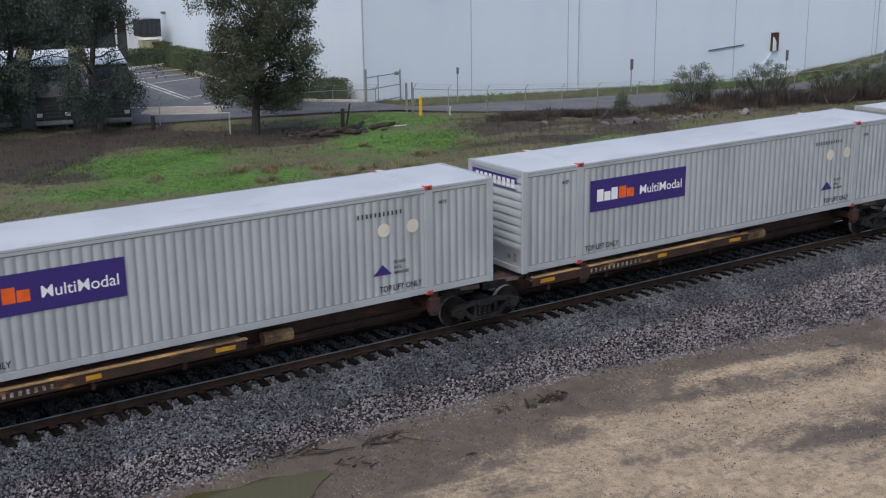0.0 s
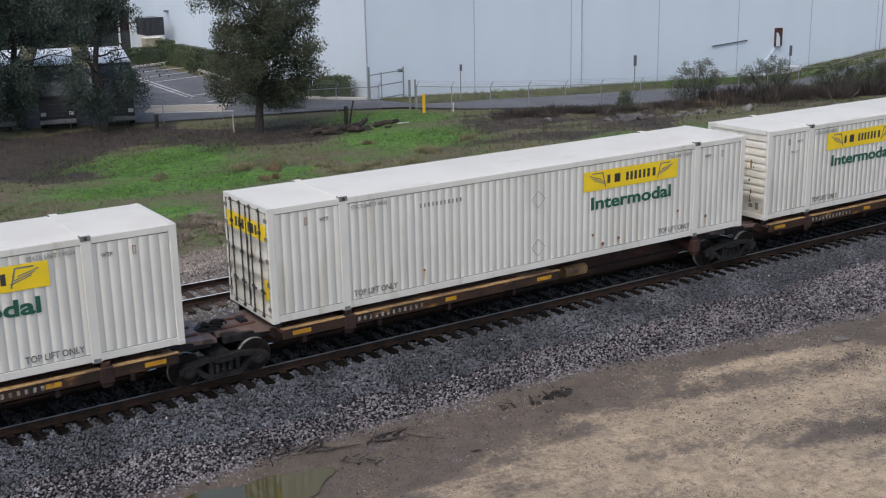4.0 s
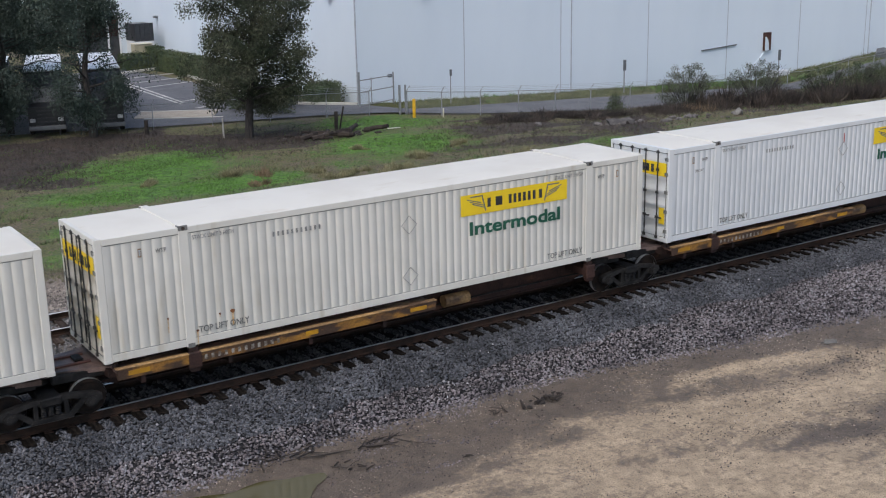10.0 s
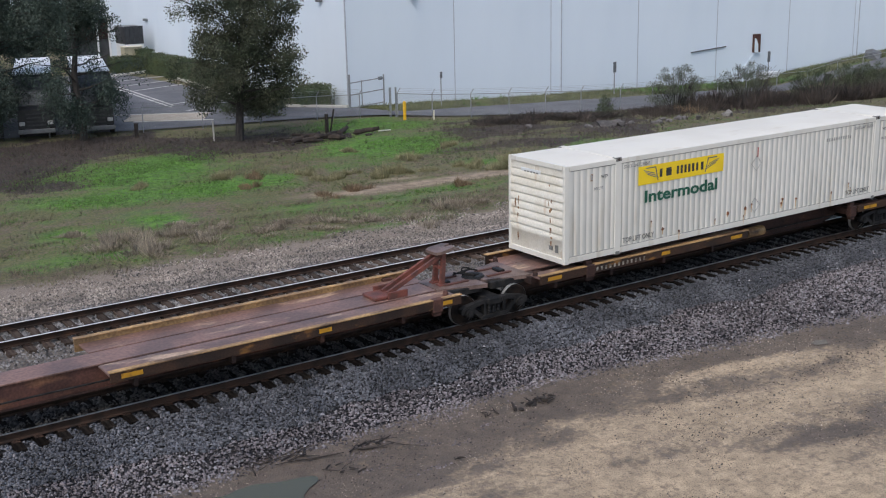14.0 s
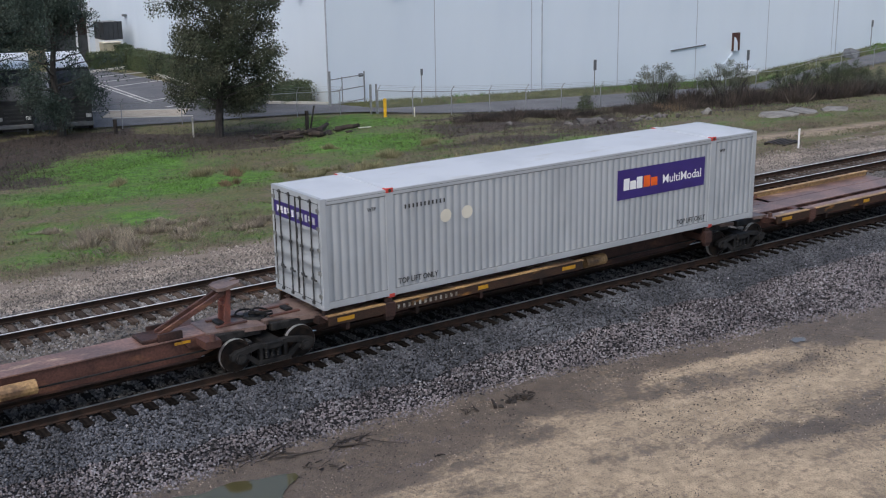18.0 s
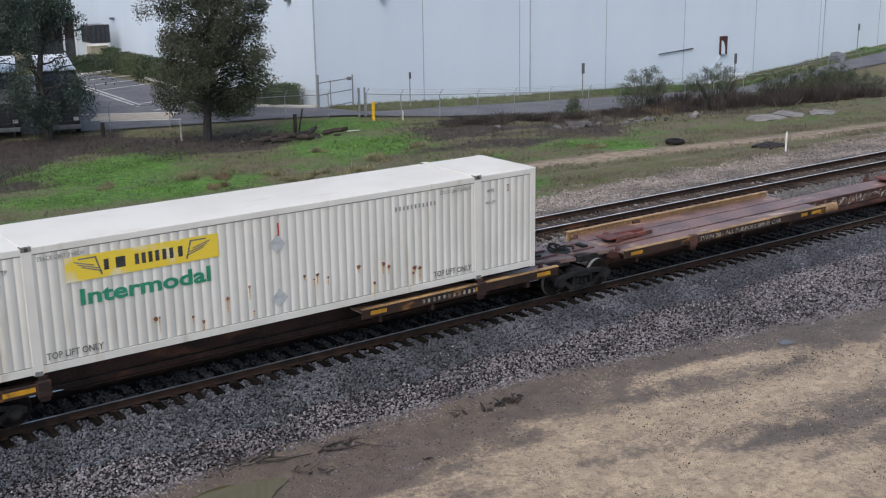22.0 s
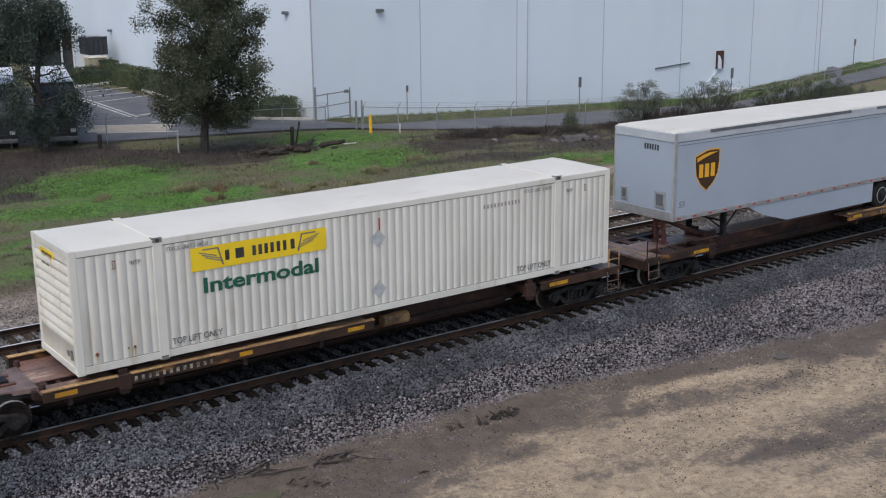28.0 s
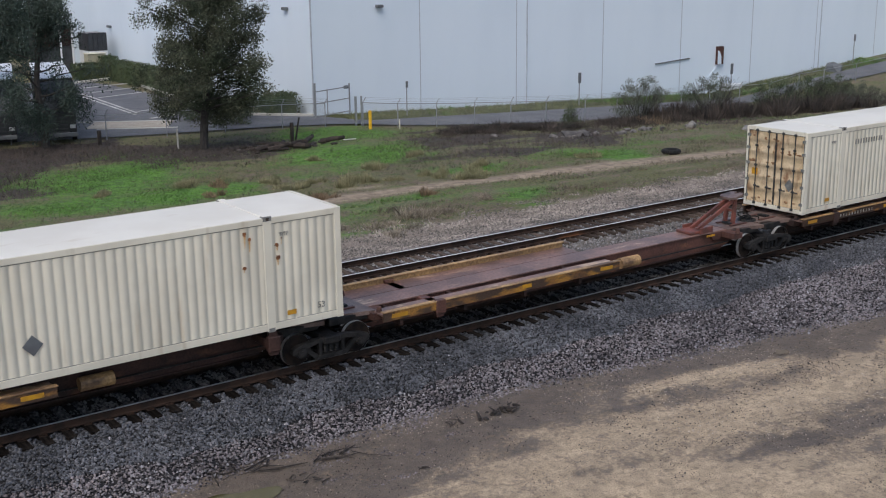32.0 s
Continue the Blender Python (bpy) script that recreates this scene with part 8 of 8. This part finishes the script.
def parked_truck(x, y, turn):
    """A highway tractor with a tall dark cab and a long white box trailer, nose to the tracks."""
    t = thing("semi_truck", "parked dark semi truck with a long white trailer roof", "truck", "semi trucks parked in the lot", pose(x, y, gz(x, y) + 0.12, 0, 0, turn))
    # box sides coloured dark grey to stand for shade below the roof
    bm = bmn()
    box(bm, -1.25, 1.25, 2.6, 15.5, 1.15, 4.0, 0.04)
    part("trailer_box", bm, M_DARKGREY, t, "trailer side painted dark grey as shade")
    bm = bmn()
    box(bm, -1.28, 1.28, 2.55, 15.55, 4.0, 4.08, 0.03)
    part("trailer_roof", bm, M_BOXWHITE, t, "white trailer roof")
    bm = bmn()
    prism(bm, ((0.9, 0.6), (0.0, 0.7), (0.0, 1.9), (0.7, 2.1), (1.1, 3.1), (2.2, 3.85), (2.5, 3.85), (2.5, 0.6)), 'x', -1.15, 1.15)
    cab = part("cab", bm, M_CABBLACK, t, "tall black cab")
    bm = bmn()
    prism(bm, ((0.69, 2.15), (1.04, 3.0), (1.02, 3.02), (0.67, 2.17)), 'x', -1.0, 1.0)
    part("windscreen", bm, M_TARP, cab)
    for z in (0.85, 1.1, 1.35, 1.6):
        bm = bmn()
        box(bm, -0.6, 0.6, -0.04, 0.02, z, z + 0.08)
        part("grille_bar", bm, M_DARKGREY, cab)
    bm = bmn()
    box(bm, -1.2, 1.2, -0.2, 0.05, 0.35, 0.65, 0.05)
    part("bumper", bm, M_TARP, cab, "grey bumper")
    for s in (-0.9, 0.9):
        bm = bmn()
        box(bm, s - 0.18, s + 0.18, -0.03, 0.05, 0.9, 1.15, 0.03)
        part("headlight", bm, M_SILVER, cab)
    for yy in (0.9, 3.2, 4.4, 12.6, 13.8):
        for s in (-1.0, 1.0):
            bm = bmn()
            disc(bm, 0, -0.15, 0.15, 0, 0.5, 20)
            bm.transform(Matrix.Translation((s, yy, 0.5)) @ Matrix.Rotation(radians(90), 4, 'Z'))
            wl = part("wheel", bm, M_RUBBER, t)
            bm = bmn()
            disc(bm, 0, -0.16, 0.16, 0, 0.25, 14)
            bm.transform(Matrix.Translation((s, yy, 0.5)) @ Matrix.Rotation(radians(90), 4, 'Z'))
            part("rim", bm, M_CHROME, wl)
    bm = bmn()
    box(bm, -0.5, 0.5, 1.0, 15.0, 0.7, 1.1)
    part("chassis", bm, M_IRON, t)


parked_truck(16.6, 51.6, -15.5)
parked_truck(13.0, 53.0, -15.5)
parked_truck(9.4, 54.4, -15.5)


# ---- field growth and litter ----
def tufts(name, count, area, size, material, label, seed, keep, blades=5, category="weeds", spread=0.8, rise=(0.2, 0.6), wide=0.2):
    """Low clumps of narrow blades over the field as one mesh."""
    rs = np.random.RandomState(seed)
    x, y = rs.uniform(area[0], area[1], count), rs.uniform(area[2], area[3], count)
    ok = keep(x, y, rs.rand(count))
    x, y = x[ok], y[ok]
    k = len(x)
    z = ground_z(x, y)
    s = size * rs.uniform(0.5, 1.4, k)
    c = np.repeat(np.stack([x, y, z - 0.02], -1), blades, 0)
    s = np.repeat(s, blades)
    n = len(c)
    a = rs.uniform(0, 6.28, n)
    out = np.stack([np.cos(a), np.sin(a), np.zeros(n)], -1)
    side = np.stack([-np.sin(a), np.cos(a), np.zeros(n)], -1)
    base = c + out * (s * 0.25 * rs.rand(n))[:, None]
    tip = base + out * (s * spread)[:, None] + np.array([0, 0, 1.0]) * (s * rs.uniform(*rise, n))[:, None]
    w = (s * wide)[:, None]
    v = np.stack([base - side * w * 0.5, base + side * w * 0.5, tip], 1).reshape(-1, 3)
    f = np.arange(3 * n).reshape(-1, 3)
    return tagged(new(name, raw(name, v, f, material)), label, category, kind="stuff")


def off_path(x, y):
    d = y - path_line(x)
    return (np.abs(d) > 0.9) & (np.abs(d + 3.3) > 0.5)


def in_field(x, y):
    return (y > 13 - 0.03 * x) & (y < np.interp(x, fx, fy) - 0.2)


tufts("green_grass", 190000, (2, 62, 12.5, 50), 0.12, M_GRASS, "bright green spring grass in patches", 301, lambda x, y, r: in_field(x, y) & off_path(x, y) & (r < 1.1 * lush_at(x, y) - 0.15), 5, "grass", 0.5, (0.3, 0.8), 0.14)
tufts("olive_weeds", 90000, (2, 66, 12.5, 48), 0.13, M_TUFT, "olive weeds over the field", 302, lambda x, y, r: in_field(x, y) & off_path(x, y) & (r < 0.3 + 0.7 * sm(0.42, 0.62, fbm(x * 0.3, y * 0.5, 71)) - 0.6 * lush_at(x, y) - 0.5 * dark_at(x, y)), 5, "weeds", 0.5, (0.3, 0.9), 0.12)
# the added blob of weeds also darkens the ground as tree shade
tufts("dark_weeds", 40000, (2, 66, 13, 48), 0.14, M_DARKWEED, "dark green broad-leaved weeds in the grass", 305, lambda x, y, r: in_field(x, y) & off_path(x, y) & (r < 0.8 * sm(0.5, 0.66, fbm(x * 0.7, y * 1.1, 91, 5)) * sm(-0.1, 0.4, lush_at(x, y)) * sm(44, 30, x + 0.0 * y) + 0.1 * sm(0.55, 0.7, fbm(x * 0.7, y * 1.1, 91, 5)) + 0.9 * blob(x, y, 9.5, 38.5, 5, 6)), 6, "weeds", 0.6, (0.2, 0.6), 0.18)
tufts("grey_dry_weeds", 90000, (1, 64, 12.5, 36), 0.22, M_GREYWEED, "grey-brown dry weeds in loose patches", 307, lambda x, y, r: in_field(x, y) & off_path(x, y) & (r < (0.75 * sm(0.47, 0.62, fbm(x * 0.45, y * 0.9, 191, 5)) * sm(25, 17, y) + 0.25 * sm(0.5, 0.66, fbm(x * 0.45, y * 0.9, 193, 5))) * sm(0.9, 0.4, lush_at(x, y))), 6, "weeds", 0.4, (0.4, 1.1), 0.05)
# litter, also laid to darken the ground where the trees shade it
tufts("leaf_litter", 60000, (2, 84, 24, 54), 0.13, M_LITTER, "dark brown leaf litter with tree shade painted in", 306, lambda x, y, r: in_field(x, y) & (r < 0.9 * dark_at(x, y) - 0.1), 4, "leaf litter", 0.7, (0.1, 0.4), 0.2)
tufts("brown_weeds", 44000, (2, 84, 24, 52), 0.26, M_SCRUB, "dry brown stalks", 303, lambda x, y, r: in_field(x, y) & (r < 0.8 * dark_at(x, y) + 0.03), 7, "weeds", 0.4, (0.4, 1.1), 0.05)
tufts("tall_brown_scrub", 11000, (47, 86, 29, 40), 0.42, M_SCRUB, "tall dry brown scrub below the fence", 309, lambda x, y, r: in_field(x, y) & (r < 0.9 * blob(x, y, 58, 34.5, 9, 2.6) + 0.9 * blob(x, y, 73, 33, 9, 3.0)), 14, "scrub", 0.5, (0.4, 1.2), 0.03)
tufts("bank_grass", 30000, (37.5, 104, 47.6, 52.5), 0.3, M_TUFT, "rough olive grass on the bank below the wall", 311, lambda x, y, r: r < 0.25 + 0.7 * sm(0.4, 0.62, fbm(x * 0.35, y * 0.8, 111)), 5, "grass", 0.5, (0.3, 0.9), 0.1)
tufts("bank_weeds", 9000, (37.5, 104, 47.4, 52.5), 0.4, M_GRASS, "green weeds along the top of the bank", 312, lambda x, y, r: r < sm(0.46, 0.66, fbm(x * 0.22, y * 0.5, 113)) * sm(50, 80, x + 12 * np.sin(x * 0.3)), 6, "weeds", 0.5, (0.3, 0.9), 0.12)
rnd_ = random.Random(9)


def tussock(x, y, w, h, leaf, label, seed, n=900, name="weed_clump", group="weed clumps along the dirt track", open_=0.6, wide=0.010):
    t = thing(name, label, "weeds", group, pose(x, y, gz(x, y), 0, 0, seed * 37 % 360))
    rs = np.random.RandomState(seed)
    v, f = [], []
    for q in range(5):
        a, b = blade_cloud(n // 5, w * rs.uniform(0.4, 0.8), w * rs.uniform(0.3, 0.6), h * rs.uniform(0.4, 1.05), seed * 5 + q, wide, open_)
        v.append(a + np.array([rs.normal(0, 0.26 * w), rs.normal(0, 0.2 * w), 0]))
    v = np.concatenate(v)
    f = np.arange(len(v)).reshape(-1, 5)
    part("growth", raw("growth", v, f, leaf), None, t)["kind"] = "stuff"


for k_, (x_, y_) in enumerate(((19.3, 25.3), (20.4, 25.0), (22.0, 23.8), (23.5, 23.7), (24.8, 23.3), (26.6, 23.4), (27.2, 22.7), (26.2, 27.4), (25.6, 32.8), (28.2, 21.0), (30.4, 23.8), (16.1, 29.8), (15.9, 30.7), (19.8, 27.4), (36.8, 21.8), (30.7, 30.2), (11.8, 30.4), (29.3, 22.4), (21.2, 26.0), (23.0, 24.4))):
    tussock(x_, y_, 1.0 + 0.35 * (k_ * 7 % 5) / 2, 0.45 + 0.09 * (k_ % 4), M_TUSSOCK, "feathery olive weed tussock beside the dirt track", 700 + k_, 900)
for k_, (x_, y_) in enumerate(((9.8, 18.9), (10.9, 17.8), (6.9, 15.6), (6.9, 18.8), (5.6, 20.9), (11.2, 15.4), (9.3, 15.9), (5.5, 17.1), (13.9, 14.3), (16.1, 14.5), (17.8, 12.8), (19.7, 14.3), (24.5, 15.4), (12.9, 16.2), (8.5, 17.9), (6.4, 15.3), (9.7, 19.8), (14.6, 15.6), (21.4, 14.6))):
    tussock(x_, y_, 1.3 + 0.5 * (k_ * 5 % 4) / 2, 0.32 + 0.1 * (k_ % 4), M_DRYWEED, "grey-brown dry weed clump near the tracks", 740 + k_, 700, "dry_weed", "dry weeds near the tracks")
for k_, (x_, y_) in enumerate(((15.9, 26.2), (17.5, 28.3), (17.5, 20.8), (19.2, 21.2), (23.6, 18.6), (53.3, 33.0))):
    tussock(x_, y_, 1.3 if k_ < 5 else 2.2, 0.55 if k_ < 5 else 1.2, M_DRYGRASS, "rusty dry grass clump in the weeds", 780 + k_, 600)


def rock(x, y, s, seed, material=None, label="pale broken rubble stone in the weeds", flat=0.6, z=None, group="rubble"):
    rnd = random.Random(seed)
    bm = bmn()
    bmesh.ops.create_icosphere(bm, subdivisions=1, radius=s)
    for v in bm.verts:
        v.co *= rnd.uniform(0.6, 1.25)
        v.co.z *= flat
    o = part("rubble_stone", bm, material or M_ROCK)
    o.matrix_basis = pose(x, y, (gz(x, y) if z is None else z) + s * flat * 0.35, 0, 0, rnd.uniform(0, 360))
    return tagged(o, label, "rock", group)


for k_ in range(28):
    x_ = rnd_.uniform(42, 55)
    y_ = 30.4 - 0.16 * (x_ - 43) + rnd_.gauss(0, 0.8)
    rock(x_, y_, rnd_.uniform(0.12, 0.34), 500 + k_)
rock(43.3, 30.4, 0.75, 560, M_ROCK, "large pale rubble heap stone", 0.5)
rock(44.3, 30.2, 0.6, 561)
rock(53.0, 28.6, 0.42, 562, M_SLAB, "pale torn debris lump", 0.8)
for x_, y_, s_ in ((54.3, 23.8, 1.5), (57.0, 23.6, 1.6), (59.5, 23.0, 1.2)):
    rock(x_, y_, s_, int(x_ * 7), M_SLAB, "flat broken concrete slab in the grass", 0.16)
rock(39.6, 33.8, 0.35, 570)
rock(31.2, 39.5, 0.1, 571)
for k_ in range(30):
    x_, y_ = rnd_.uniform(24, 31), rnd_.uniform(38.5, 42)
    rock(x_, y_, rnd_.uniform(0.1, 0.3), 600 + k_, M_TWIG if rnd_.random() < 0.75 else M_ROCK, "dark rotting wood and rubble piece", 0.6, group="brush pile")
for k_ in range(12):
    x_, y_ = rnd_.uniform(24.5, 30.5), rnd_.uniform(38.2, 41.5)
    lg_ = thing("log", "dark rotting log in the weeds", "log", "brush pile", pose(x_, y_, gz(x_, y_) + 0.1, 0, 0, rnd_.uniform(-60, 60)))
    bm_ = bmn()
    w_ = rnd_.uniform(0.08, 0.2)
    limb(bm_, (-rnd_.uniform(0.5, 1.3), 0, w_ * 0.4), (rnd_.uniform(0.5, 1.3), 0, w_ * rnd_.uniform(0.4, 2.5)), w_, w_ * 0.7, 0.06, rnd_)
    part("timber", bm_, M_LITTER, lg_)
rock(96.0, 48.2, 1.0, 640, M_TARP, "grey boulder on the bank", 0.9)

ty = thing("old_tyre", "black discarded tyre lying in the grass", "tyre", "", pose(41.2, 19.5, gz(41.2, 19.5)))
bm_ = bmn()
for k_ in range(24):
    for j_ in range(8):
        q_ = []
        for a_, b_ in ((k_, j_), (k_ + 1, j_), (k_ + 1, j_ + 1), (k_, j_ + 1)):
            A_, B_ = a_ / 24 * 6.2832, b_ / 8 * 6.2832
            q_.append(bm_.verts.new(((0.42 + 0.15 * math.cos(B_)) * math.cos(A_), (0.42 + 0.15 * math.cos(B_)) * math.sin(A_), 0.14 + 0.14 * math.sin(B_))))
        bm_.faces.new(q_)
bmesh.ops.remove_doubles(bm_, verts=bm_.verts, dist=0.001)
part("tread", bm_, M_RUBBER, ty, smooth=True)
pl_ = thing("plank", "pale plank lying in the green grass", "plank", "", pose(32.0, 39.6, gz(32, 39.6), 0, 0, -8))
bm_ = bmn()
box(bm_, -0.45, 0.45, -0.08, 0.08, 0.06, 0.11, 0.01)
part("board", bm_, M_KERB, pl_)
pt_ = thing("pallet", "dark broken pallet beside the second track", "pallet", "", pose(43.4, 14.6, gz(43.4, 14.6), 0, 0, 10))
for k_ in range(5):
    bm_ = bmn()
    box(bm_, -0.9, 0.9, -0.6 + k_ * 0.26, -0.45 + k_ * 0.26, 0.1, 0.14)
    part("slat", bm_, M_TWIG, pt_)
for y_ in (-0.55, 0.55):
    bm_ = bmn()
    box(bm_, -0.9, 0.9, y_ - 0.05, y_ + 0.05, 0, 0.1)
    part("runner", bm_, M_TWIG, pt_)


# ---- near litter ----
def twig_pile(x, y, r, n, seed, label, long=0.5, thick=1.0):
    rnd = random.Random(seed)
    t = thing("twig_pile", label, "twigs", "twigs at the gravel's edge", pose(x, y, -0.75))
    for k in range(n):
        a, rr = rnd.uniform(0, 6.28), rnd.random() * r
        p = Vector((math.cos(a) * rr, math.sin(a) * rr * 0.5, rnd.uniform(0.03, 0.09)))
        b = rnd.gauss(0.3, 0.7)
        L = long * rnd.uniform(0.3, 1)
        bm = bmn()
        m = p + Vector((math.cos(b), math.sin(b), rnd.uniform(-0.02, 0.15))) * L * 0.5
        q = p + Vector((math.cos(b + rnd.uniform(-0.5, 0.5)), math.sin(b), rnd.uniform(-0.02, 0.1))) * L
        w = rnd.uniform(0.01, 0.024) * thick
        m.z, q.z = min(m.z, 0.05 + w), min(q.z, 0.03 + w)
        tube(bm, p, m, w, w * 0.8, 5)
        tube(bm, m, q, w * 0.8, w * 0.4, 5)
        part("twig", bm, M_TWIG, t)


twig_pile(9.1, -5.0, 0.55, 14, 1, "dark wet bark and twigs on the dirt", 0.35, 2.2)
twig_pile(8.3, -5.15, 0.06, 1, 7, "dark wet branch piece on the dirt", 0.9, 3.2)
for k_ in range(12):
    x_, y_ = 9.0 + rnd_.gauss(0, 0.3), -5.0 + rnd_.gauss(0, 0.12)
    o_ = rock(x_, y_, rnd_.uniform(0.04, 0.1), 800 + k_, M_TWIG, "dark wet bark chunk on the dirt", 0.5, -0.75, "bark chunks beside the gravel")
    o_.name = "bark_chunk"
twig_pile(7.6, -5.0, 0.3, 5, 2, "dark twigs on the dirt", 0.6)
twig_pile(5.6, -6.5, 0.08, 2, 3, "single dark twig on the dirt", 0.35)
twig_pile(4.2, -4.7, 0.9, 16, 4, "long dark twigs at the puddle's edge", 0.9)
twig_pile(2.2, -4.35, 0.9, 16, 5, "long dark twigs at the puddle's edge", 1.0)
twig_pile(3.4, -5.5, 0.7, 8, 6, "dark twigs at the puddle's edge", 0.4)


def puddle():
    m = bpy.data.materials.new("muddy_water")
    m.use_nodes = True
    b = m.node_tree.nodes["Principled BSDF"]
    b.inputs["Base Color"].default_value = (0.075, 0.068, 0.03, 1)
    b.inputs["Roughness"].default_value = 0.03
    b.inputs["Specular IOR Level"].default_value = 0.8
    bm = bmn()
    rnd = random.Random(4)
    pts = []
    for k in range(48):
        a = k / 48 * 6.2832
        r = 1 + 0.18 * math.sin(3 * a + 1) + 0.1 * math.sin(7 * a) + rnd.uniform(-0.03, 0.03)
        pts.append(bm.verts.new((0.75 + 1.65 * r * math.cos(a), -5.75 + 0.95 * r * math.sin(a) + 0.12 * math.cos(a), -0.722)))
    bm.faces.new(pts)
    tagged(part("puddle", bm, m), "shallow muddy green puddle beside the gravel", "puddle", kind="structure")


puddle()
stones("lot_pebbles", 42000, -6, 28, -16, -4.3, 0.02, M_CRUMB, "scattered pebbles and crumbs on the dirt", seed=8, zfun=lambda x, y: np.full(len(x), -0.75), keep=lambda x, y: (y < toe(x) - 0.05) & (value_noise(x * 0.9, y * 1.8, 17) > 0.3))
stones("puddle_edge_stones", 3000, 0.5, 7.5, -6.6, -4.2, 0.028, M_STONETOE, "scattered stones in the mud beside the puddle", seed=28, zfun=lambda x, y: np.full(len(x), -0.752), keep=lambda x, y: (y < toe(x) - 0.05) & (value_noise(x * 1.6, y * 2.6, 37) > 0.62) & (((x - 0.75) / 1.9) ** 2 + ((y + 5.75) / 1.15) ** 2 > 1))
stones("dark_crumbs", 5000, -4, 28, -14, -4.3, 0.03, M_DARKCRUMB, "dark wet crumbs and bark bits on the dirt", seed=18, zfun=lambda x, y: np.full(len(x), -0.75), keep=lambda x, y: (y < toe(x) - 0.05) & (value_noise(x * 1.4, y * 2.4, 27) > 0.68 - 0.35 * blob(x, y, 5, -5, 5, 1.0) - 0.22 * np.exp(-((y - toe(x)) / 0.6) ** 2)))


def glint():
    """A thin film of rain water on the dirt."""
    m = bpy.data.materials.new("clear_rain_water")
    m.use_nodes = True
    b = m.node_tree.nodes["Principled BSDF"]
    b.inputs["Base Color"].default_value = (0.12, 0.105, 0.09, 1)
    b.inputs["Roughness"].default_value = 0.05
    bm = bmn()
    bm.faces.new([bm.verts.new((18.0 + (0.26 + 0.09 * math.sin(2.3 * k)) * math.cos(k * 0.3142), -6.4 + (0.16 + 0.06 * math.sin(1.7 * k)) * math.sin(k * 0.3142), -0.728)) for k in range(20)])
    tagged(part("rain_puddle", bm, m), "small bright rain puddle on the dirt", "puddle", kind="structure")


glint()

motions()
